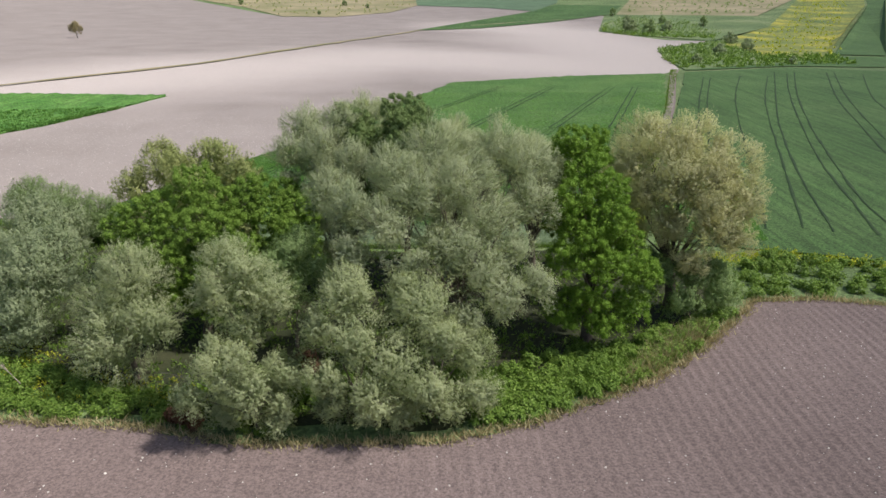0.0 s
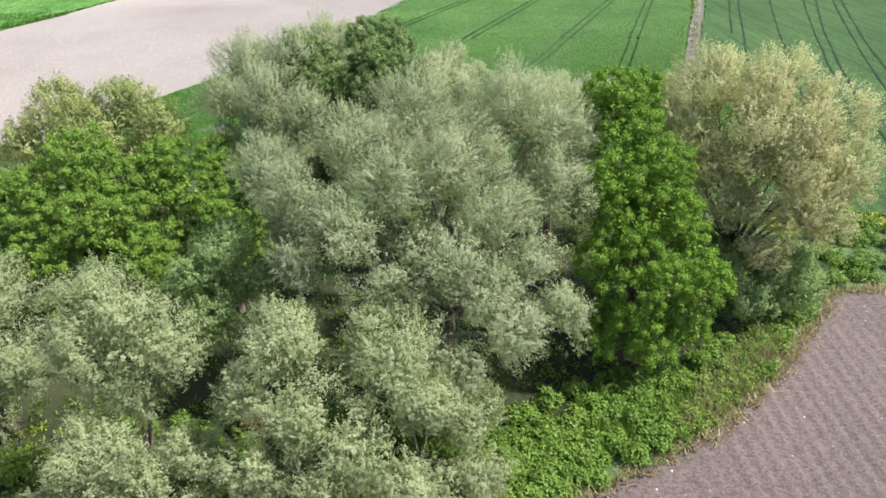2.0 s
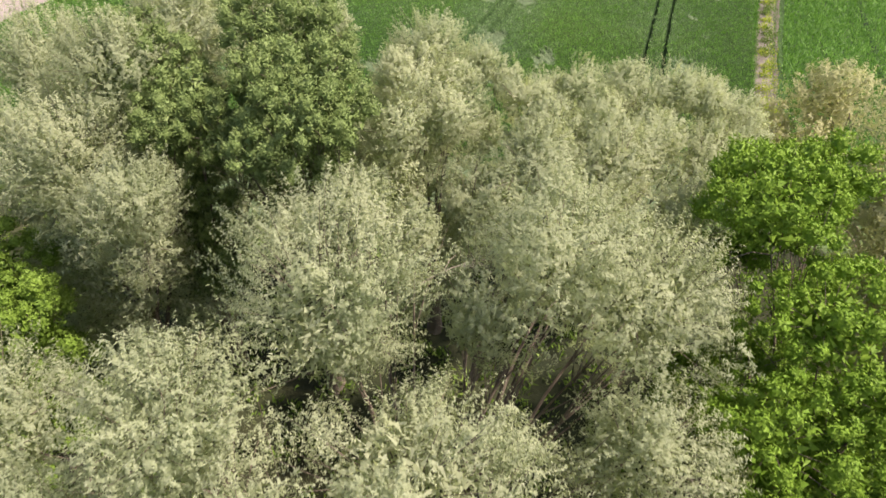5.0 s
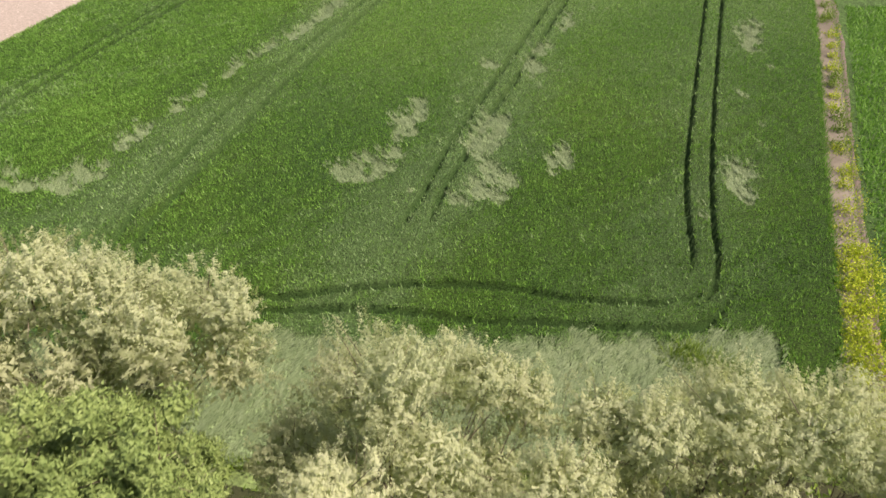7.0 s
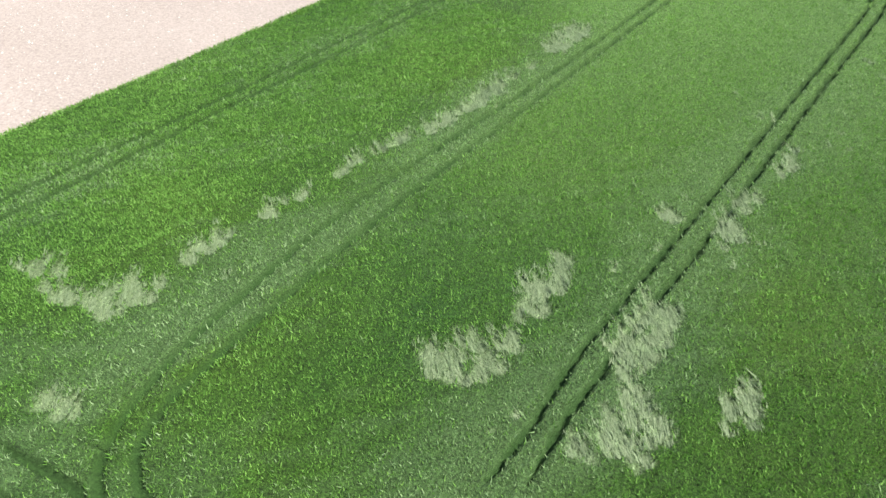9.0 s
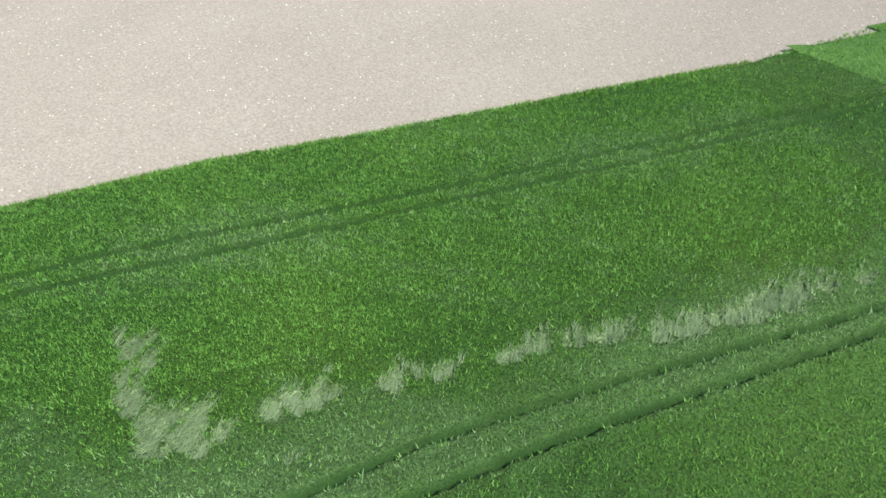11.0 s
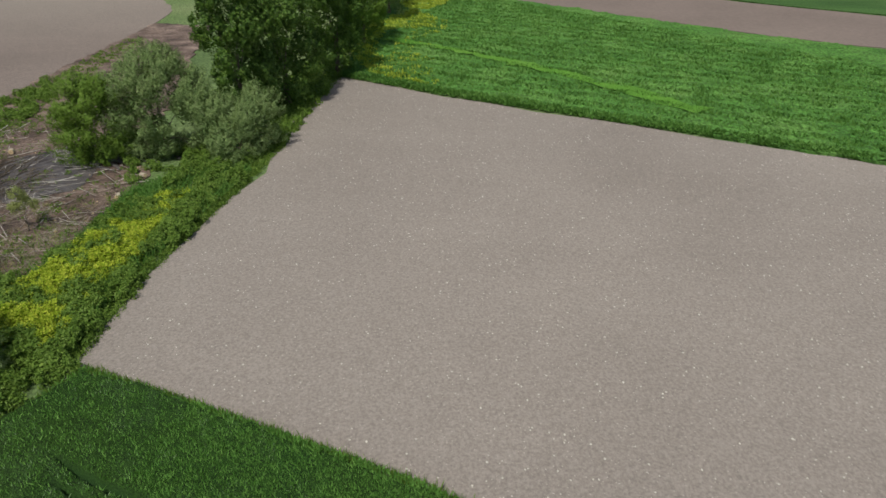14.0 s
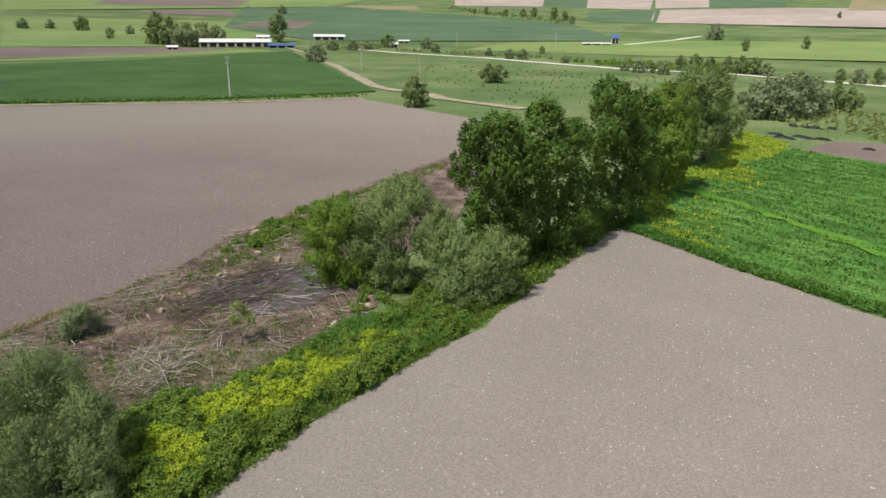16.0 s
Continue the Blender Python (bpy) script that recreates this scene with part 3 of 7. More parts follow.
# how each kind of crown grows
GROWTH = {
    "willow": (shoot_crown, dict(leaf=(0.105, 0.042), boughs=12, shoots=15, per=20, grown=1.1, high=10.3, bare=0.05, loose=0.2)),
    "near_willow": (shoot_crown, dict(leaf=(0.105, 0.044), boughs=12, shoots=14, per=18, high=11.5, grown=1.06, under=0.25, up=0.2, bias=0.9)),
    "round_willow": (shoot_crown, dict(leaf=(0.125, 0.055), boughs=11, shoots=14, per=17, grown=1.08)),
    "front_willow": (shoot_crown, dict(leaf=(0.105, 0.048), boughs=12, shoots=15, per=20, up=0.25, grown=1.18, bias=0.85)),
    "shrub": (shoot_crown, dict(leaf=(0.19, 0.075), boughs=12, shoots=10, per=13, up=0.7, wide=0.11, length=(0.28, 0.5))),
    "poplar": (shoot_crown, dict(leaf=(0.27, 0.18), boughs=8.5, shoots=10, per=11, up=0.8, wide=0.16, tall=1.2, length=(0.3, 0.5), core=0.6)),
    "sapling": (shoot_crown, dict(leaf=(0.13, 0.055), boughs=34, shoots=7, per=10, core=0.0)),
    "ash": (tuft_crown, dict(leaf=(0.10, 0.06), tuft=0.33, per=165, gap=0.8, grown=1.0, heart=(0.2, 0.6))),
    "walnut": (tuft_crown, dict(leaf=(0.095, 0.038), tuft=0.31, per=250, gap=0.84, knobs=0.25, grown=1.04, heart=(0.2, 0.6))),
}
seeds = iter(range(100, 1000))


def tree(name, kind, base, lobes, leaf_material, label, category="tree", girth=0.3, fork=None, skirts=99):
    """A thing: an empty at the foot, with a trunk and a crown."""
    s = next(seeds)
    foot = new(name)
    foot.location = (base[0], base[1], BASE + float(rise(*base)))
    tagged(foot, label, category)
    low = [(x - base[0], y - base[1], z - foot.location.z, R) for x, y, z, R in lobes]
    top = max(z for _, _, z, _ in low)
    mean = Vector((sum(l[0] for l in low) / len(low), sum(l[1] for l in low) / len(low), 0))
    fork_at = mean * 0.45 + Vector((0, 0, fork if fork else top * 0.3))
    part("trunk", wood_mesh("trunk", Vector((0, 0, -0.3)), fork_at, low[:skirts], girth, BARK, s), BARK, foot)
    grow, how = GROWTH[kind]
    V, stems = grow(low, s, floor=0.15, skirts=skirts, **how)
    part("crown", fast_mesh("crown", V, np.arange(len(V)).reshape(-1, 3), leaf_material), leaf_material, foot)
    tagged(part("branchwork", twig_mesh("branchwork", stems, 0.012 if top > 3 else 0.006, BARK), BARK, foot), "thin brown twigs", kind="stuff")
    return foot


def scatter(poly, count, seed):
    r = np.random.default_rng(seed)
    a = np.array(poly)
    lo, hi = a.min(0), a.max(0)
    x, y = np.empty(0), np.empty(0)
    while len(x) < count:
        px, py = r.uniform(lo[0], hi[0], count * 2), r.uniform(lo[1], hi[1], count * 2)
        k = inside(poly, px, py)
        x, y = np.concatenate([x, px[k]]), np.concatenate([y, py[k]])
    return x[:count], y[:count]


def blades(name, x, y, z, height, width, lean, material, seed, label, category, kind="stuff", heading=None):
    """Pointed upright leaves, one triangle each, standing at the given places."""
    r = np.random.default_rng(seed)
    n = len(x)
    h = height * r.uniform(0.55, 1.3, n)
    w = width * r.uniform(0.6, 1.3, n)
    u = r.uniform(0, 2 * math.pi, n)
    tilt = lean * r.normal(size=(n, 2)) * h[:, None]
    if heading is not None:
        tilt += np.asarray(heading) * h[:, None]
    base = np.stack([x, y, np.broadcast_to(z, n)], 1)
    side = np.stack([np.cos(u), np.sin(u), np.zeros(n)], 1) * w[:, None] * 0.5
    V = np.empty((n, 3, 3))
    V[:, 0], V[:, 1] = base - side, base + side
    V[:, 2] = base + np.concatenate([tilt, h[:, None]], 1)
    me = fast_mesh(name, V.reshape(-1, 3), np.arange(3 * n).reshape(n, 3), material)
    return tagged(new(name, me), label, category, kind=kind)


def weeds(name, poly, count, size, material, label, seed, leaf=(0.28, 0.13), z=BASE, per=26, spread=0.3):
    """A tangle of low plants: many small clumps of leaves standing on the ground."""
    r = np.random.default_rng(seed)
    x, y = scatter(poly, count, seed)
    h = size * r.uniform(0.45, 1.35, count)
    idx = np.repeat(np.arange(count), per)
    n = len(idx)
    d = r.normal(size=(n, 3))
    d[:, 2] = np.abs(d[:, 2])
    d /= np.linalg.norm(d, axis=1)[:, None]
    k = r.random(n) ** 0.4
    pos = np.stack([x[idx], y[idx], np.full(n, z)], 1) + d * np.stack([spread + h * 0.25, spread + h * 0.25, h], 1)[idx] * k[:, None]
    along = d * 0.7 + r.normal(size=(n, 3)) * 0.6 + np.array([0, 0, 0.5])
    along /= np.linalg.norm(along, axis=1)[:, None]
    side = np.cross(along, r.normal(size=(n, 3)))
    side /= np.linalg.norm(side, axis=1)[:, None] + 1e-9
    ln = leaf[0] * r.uniform(0.6, 1.35, n)[:, None]
    wd = leaf[1] * r.uniform(0.6, 1.3, n)[:, None]
    V = np.empty((n, 3, 3))
    V[:, 0] = pos - side * wd * 0.5 - along * ln * 0.3
    V[:, 1] = pos + side * wd * 0.5 - along * ln * 0.3
    V[:, 2] = pos + along * ln * 0.7
    me = fast_mesh(name, V.reshape(-1, 3), np.arange(3 * n).reshape(n, 3), material)
    return tagged(new(name, me), label, "plants", kind="stuff")


def mounds(name, poly, count, low, high, material, label, seed, z=BASE):
    """Rounded mounds of leafy weeds, grown into each other."""
    x, y = scatter(poly, count, seed)
    r = np.random.default_rng(seed + 2)
    size = r.uniform(low, high, count)
    masses = [(float(a), float(b), float(z + c * 0.2), float(c)) for a, b, c in zip(x, y, size)]
    me = mound_mesh(name, masses, material, seed, z + 0.02)
    return tagged(new(name, me), label, "plants", kind="stuff")

# ---------- the land ----------
def land():
    """One sheet of open ground out to the hills."""
    rings = [0] + [12 * i for i in range(1, 12)] + list(np.geomspace(150, 4300, 52))
    turns = 120
    vs = [(-20, 60, BASE)]
    fs = []
    for i, d in enumerate(rings[1:]):
        for k in range(turns):
            a = 2 * math.pi * k / turns
            x, y = -20 + d * math.cos(a), 60 + d * math.sin(a)
            vs.append((x, y, BASE + float(rise(x, y))))
        o = 1 + i * turns
        if i == 0:
            fs += [(0, o + k, o + (k + 1) % turns) for k in range(turns)]
        else:
            fs += [(o - turns + k, o + k, o + (k + 1) % turns, o - turns + (k + 1) % turns) for k in range(turns)]
    me = mesh_of("ground", vs, fs, GRASS)
    return tagged(new("ground", me), "open rough green grassland rising to low hills", "ground", kind="structure")


land()

# bare and sown fields far off, laid over the land
PALE_FIELD = [(-40.8, 76.3), (-52, 75.3), (-71, 76.3), (-85.5, 75.3), (-107, 75.3), (-98.5, 91), (-88.4, 114), (-77.6, 138), (-69, 181), (-112, 184), (-420, 190), (-900, 600), (-700, 1300), (-293, 880), (-139, 650), (-92, 665), (-33, 815), (60, 830), (141, 655), (102, 488), (121, 401), (142, 391), (94, 322), (80, 248), (70, 232), (37, 224), (2, 207), (-5, 184), (-12, 158), (-20, 130.4), (-30, 106.8), (-35, 96.2), (-39.2, 84)]
pale_field = drape("field_1", PALE_FIELD, -0.44, SOIL_TAN, "pale pinkish-brown harrowed field with small stones", "field", 20, (6.0, 0.25, 3))


def dry_and_hazed_soil(ob, line, reach, west=0.0, edge=0.0):
    """Marks whitish dried soil along the crest of the field; on ploughland, painted far sheen and haze."""
    co = np.empty(len(ob.data.vertices) * 3, np.float32)
    ob.data.vertices.foreach_get("co", co)
    x, y = co[0::3], co[1::3]
    d = np.full(x.shape, 1e6)
    for (ax, ay), (bx, by) in zip(line, line[1:]):
        k = np.clip(((x - ax) * (bx - ax) + (y - ay) * (by - ay)) / ((bx - ax) ** 2 + (by - ay) ** 2), 0, 1)
        d = np.minimum(d, np.hypot(x - ax - (bx - ax) * k, y - ay - (by - ay) * k))
    value = np.clip(1.3 - d / reach + 0.12 * np.sin(x * 0.043 + 1) * np.sin(y * 0.05), 0, 1)
    # edge: paler along the wheat
    value = np.maximum(value, edge * np.clip(1.2 - np.abs(x + 33 - 0.45 * (y - 100)) / 45, 0, 1) * (y < 175))
    # west: far sheen and haze put into the ploughland colour
    value = np.maximum(value, west * np.clip((-38 - x) / 25, 0, 1))
    ob.data.attributes.new("dry", "FLOAT", "POINT").data.foreach_set("value", value.astype(np.float32))


dry_and_hazed_soil(pale_field, [(-118, 192), (-80, 247), (-19, 300), (76, 243), (80, 330), (78, 460), (40, 560)], 62, edge=0.2)
NEAR_FIELD_EDGE = [(300, 30), (120, 45), (60, 52), (37, 54.0), (32, 55.2), (26.1, 54.8), (24.9, 53.0), (18.8, 46.0), (14.4, 41.9), (5.7, 36.8), (-0.1, 34.8), (-10.9, 34.5), (-18.1, 36.3), (-27, 37.0), (-36, 40), (-47.6, 45.5), (-54.2, 44.8), (-66.6, 44.2), (-80.3, 38.5), (-92.3, 36.5), (-108, 36.3), (-124, 34.2), (-135, 33.2), (-145, 32), (-156, 29.5), (-172, 19.5), (-182, 13)]
plough_field = drape("field_2", NEAR_FIELD_EDGE + [(-203, -44), (-170, -69), (-127, -114), (-40, -215), (300, -260)], -0.44, SOIL_NEAR, "freshly ploughed reddish-brown field with faint rows", "field", 14, (3.0, 0.2, 4))
# line along which the ploughland is paled for sheen and haze
HAZED_CREST = [(-190, -10), (-170, -40), (-110, -90), (-60, -120)]
dry_and_hazed_soil(plough_field, HAZED_CREST, 75, 0.35)
CLOVER_FIELD = [(-108.6, 75.5), (-99.6, 91.5), (-89, 114.4), (-78, 138), (-72.5, 160), (-69.5, 181), (-113, 184), (-140, 142), (-172, 102), (-180, 86), (-190, 72), (-150, 73.5), (-118, 75)]
drape("field_3", CLOVER_FIELD, -0.16, CLOVER, "lush bright green crop in uneven swathes", "field", 12, (2.0, 0.25, 5))
drape("field_4", [(-173, 101), (-181, 87), (-197, 92), (-205, 116), (-175, 152), (-152, 190), (-118, 186), (-141, 143)], -0.4, SOIL_BROWN, "narrow bare brown field beside the green crop", "field", 30, (5, 0.3, 6))
drape("field_5", [(-206, 117), (-175, 153), (-152, 191), (-250, 230), (-330, 180)], -0.2, CROP_FAR, "far green crop strip", "field", 40, (8, 0.5, 7))
drape("field_6", [(22.6, 75), (26, 69.5), (33.6, 67.0), (37.8, 66.0), (42.3, 64.0), (90, 58), (180, 80), (230, 200), (145.0, 239.0), (120.0, 252.0), (79.0, 237.0), (54.0, 165), (35.3, 111.8), (30.7, 98.6), (27.7, 90.8), (24.9, 82.6)], -0.29, CROP_FAR, "dark green wheat field with curved tramlines", "field", 14, (3, 0.15, 8))
drape("field_7", [(-129, -119), (-177, -77), (-223, -53), (-330, -178), (-405, -272), (-294, -276), (-219, -299), (-120, -300), (-40, -222)], 0.0, CROP_FAR, "level dark green crop field beyond the ploughed land", "field", 40, (8, 0.3, 9))
band("verge_1", [(-40, -214), (-127, -115), (-170, -70), (-204, -44)], 3.0, -0.3, DUST, "pale trodden verge along the ploughed field", "verge", 6, 0.4)
# floor sheet darkened to paint the shade between the trunks
drape("grove_floor", [(-44, 50), (-28, 40.5), (-11, 36.5), (0, 36.5), (6, 39), (13.5, 44), (18, 48), (23.5, 54), (25, 57), (26, 63), (20, 68.5), (5, 67), (-8, 67.5), (-30, 72), (-40, 74), (-44, 66)], BASE + 0.03, SHADE_LITTER, "leaf litter under the grove, darkened for tree shade", "ground", 6, (2.0, 0.3, 14))
drape("far_field_1", [(-292.0, -444.0), (-375.0, -374.0), (-555.0, -414.0), (-698.0, -553.0), (-495.0, -845.0)], -0.250, HAZED_YELLOW_GREEN, "flat yellow-green field before the farm", "field", 32, None, False)
drape("far_field_2", [(-243.0, -346.0), (-321.0, -318.0), (-390.0, -310.0), (-374.0, -366.0), (-287.0, -435.0)], -0.225, SOIL_BROWN, "narrow bare strip beyond the dark green crop", "field", 32, None, False)
drape("far_field_3", [(-231.0, -323.0), (-310.0, -291.0), (-403.0, -279.0), (-397.0, -312.0), (-240.0, -341.0)], -0.240, HAZED_YELLOW_GREEN, "pale grassy bank", "field", 32, None, False)
drape("far_field_4", [(-685.0, -863.0), (-733.0, -693.0), (-836.0, -821.0), (-789.0, -911.0)], -0.175, SOIL_BROWN, "bare brown field on the slope", "field", 32, None, False)
drape("far_field_5", [(-576.0, -540.0), (-503.0, -337.0), (-658.0, -119.0), (-893.0, -269.0), (-1162.0, -939.0), (-1046.0, -1009.0)], -0.225, HAZED_CROP, "wide green crop field on the slope, blued by painted haze", "field", 32, None, False)
drape("far_field_6", [(-1157.0, -875.0), (-1052.0, -707.0), (-1112.0, -647.0), (-1272.0, -772.0)], -0.100, SCRUB, "pale earth quarry on the slope", "field", 32, None, False)
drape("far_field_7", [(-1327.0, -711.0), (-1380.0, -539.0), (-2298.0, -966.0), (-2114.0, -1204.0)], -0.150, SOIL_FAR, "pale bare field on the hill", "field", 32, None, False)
drape("far_field_8", [(-1380.0, -539.0), (-1347.0, -433.0), (-2360.0, -839.0), (-2298.0, -966.0)], -0.100, HAZED_CROP, "green square field on the hill", "field", 32, None, False)
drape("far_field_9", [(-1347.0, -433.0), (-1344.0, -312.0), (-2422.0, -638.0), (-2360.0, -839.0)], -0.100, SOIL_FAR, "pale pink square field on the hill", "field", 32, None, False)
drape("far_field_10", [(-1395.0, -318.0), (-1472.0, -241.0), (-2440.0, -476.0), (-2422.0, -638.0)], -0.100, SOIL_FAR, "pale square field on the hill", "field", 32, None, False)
drape("far_field_11", [(-1472.0, -241.0), (-1522.0, -117.0), (-2430.0, -248.0), (-2440.0, -476.0)], -0.100, HAZED_CROP, "dark green square field on the hill", "field", 32, None, False)
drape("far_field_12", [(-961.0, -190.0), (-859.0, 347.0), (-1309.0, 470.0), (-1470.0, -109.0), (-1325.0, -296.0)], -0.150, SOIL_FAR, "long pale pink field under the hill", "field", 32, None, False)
drape("far_field_13", [(-951.0, -270.0), (-940.0, -176.0), (-1329.0, -288.0), (-1198.0, -370.0)], -0.125, HAZED_CROP, "green strip on the slope", "field", 32, None, False)
drape("far_field_14", [(-1388.0, -4.8), (-1279.0, 462.0), (-1911.0, 635.0), (-2124.0, -55.8)], -0.100, SCRUB, "orchard plot on the slope", "field", 32, None, False)
drape("far_field_15", [(-1099.0, -853.0), (-561.0, -975.0), (-869.0, -1581.0), (-1963.0, -1332.0)], -0.200, HAZED_YELLOW_GREEN, "light green fields on the left hill", "field", 32, None, False)
drape("far_field_16", [(-781.0, -1111.0), (-958.0, -944.0), (-1172.0, -1145.0), (-1010.0, -1391.0)], -0.100, SOIL_BROWN, "bare strip on the left hill", "field", 32, None, False)
drape("far_field_17", [(-579.0, -539.0), (-624.0, -473.0), (-736.0, -550.0), (-721.0, -615.0)], -0.150, SOIL_BROWN, "bare plot behind the farm", "field", 32, None, False)
drape("far_field_18", [(-496.0, -184.0), (-517.0, -52.7), (-549.0, 261.0), (-775.0, 324.0), (-681.0, -76.0), (-588.0, -195.0)], -0.275, HAZED_YELLOW_GREEN, "pale green meadow beyond the road", "field", 32, None, False)
drape("far_field_22", [(-296.0, 899.0), (-207.0, 777.0), (-140.0, 652.0), (-95.0, 648.0), (-50.3, 709.0), (-24.4, 830.0), (-36.2, 985.0)], -0.150, SCRUB, "dry weedy hillside", "field", 32, None, False)
drape("far_field_23", [(-28.1, 811.0), (44.3, 774.0), (87.0, 720.0), (127.0, 840.0), (150.0, 972.0), (-36.2, 985.0)], -0.125, HAZED_CROP, "green crop on the slope", "field", 32, None, False)
drape("far_field_24", [(-19.6, 496.0), (26.1, 521.0), (90.0, 592.0), (147.0, 667.0), (188.0, 791.0), (124.0, 820.0), (78.0, 705.0)], -0.150, CROP_FAR, "dark green wedge of crop", "field", 32, None, False)
drape("far_field_25", [(102.0, 481.0), (127.0, 421.0), (142.0, 391.0), (225.0, 514.0), (260.0, 629.0), (154.0, 666.0), (123.0, 576.0)], -0.150, GRASS, "grassy bank with bushes", "field", 32, None, False)
drape("far_field_26", [(154.0, 666.0), (264.0, 628.0), (408.0, 868.0), (240.0, 953.0)], -0.100, SCRUB, "grey orchard plot on the slope", "field", 32, None, False)
drape("far_field_27", [(99.0, 339.0), (86.0, 283.0), (81.0, 244.0), (146.0, 278.0), (146.0, 335.0), (144.0, 391.0)], -0.200, GRASS, "overgrown bank behind the wheat", "field", 32, None, False)
drape("far_field_28", [(139.0, 378.0), (128.0, 293.0), (147.0, 283.0), (405.0, 721.0), (479.0, 858.0), (410.0, 867.0), (225.0, 514.0)], -0.175, MUSTARD, "meadow with yellow mustard drifts", "field", 32, None, False)
drape("far_field_29", [(162.0, 304.0), (180.0, 298.0), (497.0, 847.0), (460.0, 819.0), (407.0, 720.0)], -0.150, CROP_FAR, "dark green crop on the right slope", "field", 32, None, False)
drape("far_field_30", [(79.0, 241.0), (122.0, 256.0), (153.0, 252.0), (177.0, 293.0), (155.0, 293.0), (107.0, 269.0)], -0.225, CROP_FAR, "strip of crop behind the wheat", "field", 32, None, False)
# tracks
TRACK_LINE = [(19.3, 69), (20.4, 72.7), (21.5, 75.7), (22.5, 78.3), (23.9, 82.6), (26.8, 90.8), (29.75, 98.6), (31.8, 104), (34.4, 112), (52.5, 165), (71.5, 226), (78, 243)]
band("track_1", TRACK_LINE, 1.75, -0.16, TRACK, "pale dirt track between two wheat fields", "track", 1.2, 0.08)
# brown rut strip, set to paint the shadow line beside the wheat
band("track_rut_shade", [(x + 0.8, y) for x, y in TRACK_LINE[:-1]], 0.3, -0.14, SOIL_BROWN, "brown rut strip standing for the shadow line along the track", "wheel rut", 1.0, 0.06)
band("track_2", [(-435.0, -306.0), (-395.0, -246.0), (-310.0, -145.0), (-241.0, -69.0), (-231.0, -52.9), (-229.0, -38.0), (-218.0, -22.8), (-209.0, 11.7)], 5.0, -0.22, DUST, "pale dirt track leading to the farm", "track", 8, 0.5)
band("track_3", [(-463.0, -301.0), (-444.0, -213.0), (-437.0, -131.0), (-395.0, -25.6), (-391.0, 31.6), (-361.0, 95.0), (-312.0, 193.0)], 6.0, -0.22, GRAVEL, "straight white gravel road across the meadow", "road", 12, 0.4)
band("track_4", [(-615.0, -101.0), (-686.0, -82.0), (-748.0, -73.0)], 5.0, -0.22, GRAVEL, "pale track climbing to the far fields", "road", 15, 0.5)
band("furrow_1", [(-150, 188), (-123, 201), (-88.6, 264), (-73.8, 316), (-29, 456), (-9.5, 521), (60, 590), (100, 612)], 3.0, -0.1, SCRUB, "thin weedy ditch between two bare fields", "ditch", 10, 0.6)

# rows and clods of the ploughed field where it lies close
def ploughed_rows():
    xs = np.arange(-60, 62, 0.19)
    ys = np.arange(14, 58, 0.8)
    X, Y = np.meshgrid(xs, ys)
    bend = X + 0.02 * (Y - 30) + 0.25 * np.sin(Y * 0.21)
    fade = 0.75 + 0.25 * np.sin(X * 0.37 + 1)
    r = np.random.default_rng(11)
    Z = -0.39 + fade * 0.045 * np.sin(2 * math.pi * bend / 0.78) + r.normal(0, 0.012, X.shape)
    ny, nx = X.shape
    i = np.arange(nx * ny).reshape(ny, nx)
    q = np.stack([i[:-1, :-1], i[:-1, 1:], i[1:, 1:], i[1:, :-1]], -1).reshape(-1, 4)
    cx, cy = X.ravel()[q].mean(1), Y.ravel()[q].mean(1)
    keep = inside(NEAR_FIELD_EDGE + [(-175, -50), (300, -50)], cx, cy)
    me = fast_mesh("ploughed_rows", np.stack([X.ravel(), Y.ravel(), Z.ravel()], 1), q[keep], SOIL_NEAR)
    rows = tagged(new("ploughed_rows", me), "shallow plough ridges of reddish-brown soil", "soil", kind="structure")
    dry_and_hazed_soil(rows, HAZED_CREST, 75, 0.35)


ploughed_rows()


def pebbles(name, poly, count, low, high, z, material, label, seed):
    """Loose lumps, eight faces each."""
    x, y = scatter(poly, count, seed)
    r = np.random.default_rng(seed + 5)
    s = low + (high * 1.35 - low) * r.random(count) ** 3
    o = np.array([(1, 0, -0.3), (0, 1, -0.3), (-1, 0, -0.3), (0, -1, -0.3), (0.25, 0.1, 0.7), (-0.3, -0.1, 0.6)])
    t = np.array([(0, 1, 4), (1, 5, 4), (1, 2, 5), (2, 3, 5), (3, 4, 5), (3, 0, 4)])
    V = o[None] * (s[:, None, None] * r.uniform(0.6, 1.3, (count, 6, 1)))
    V += np.stack([x, y, np.full(count, z)], 1)[:, None]
    F = t[None] + 6 * np.arange(count)[:, None, None]
    me = fast_mesh(name, V.reshape(-1, 3), F.reshape(-1, 3), material)
    return tagged(new(name, me), label, "stones", kind="stuff")


NEAR_PATCH = [(60, 20), (60, 51), (37, 53.6), (26, 54.4), (18.8, 45.6), (14.4, 41.4), (5.7, 36.4), (0, 34.3), (-11, 34), (-27, 36.5), (-47, 45), (-66, 44), (-100, 34), (-60, 15)]
TAN_PATCH = [(-41.5, 77.2), (-71, 77), (-106, 76.5), (-88, 114), (-79, 138), (-60, 150), (-14, 150), (-20.5, 130.4), (-30.4, 106.8), (-38.4, 84)]
pebbles("stones_on_ploughland", NEAR_PATCH, 2600, 0.025, 0.06, -0.38, STONE, "small pale stones lying on the ploughed soil", 21)
pebbles("clods_on_ploughland", NEAR_PATCH, 3500, 0.03, 0.075, -0.39, CLOD, "brown soil clods on the ploughed field", 22)
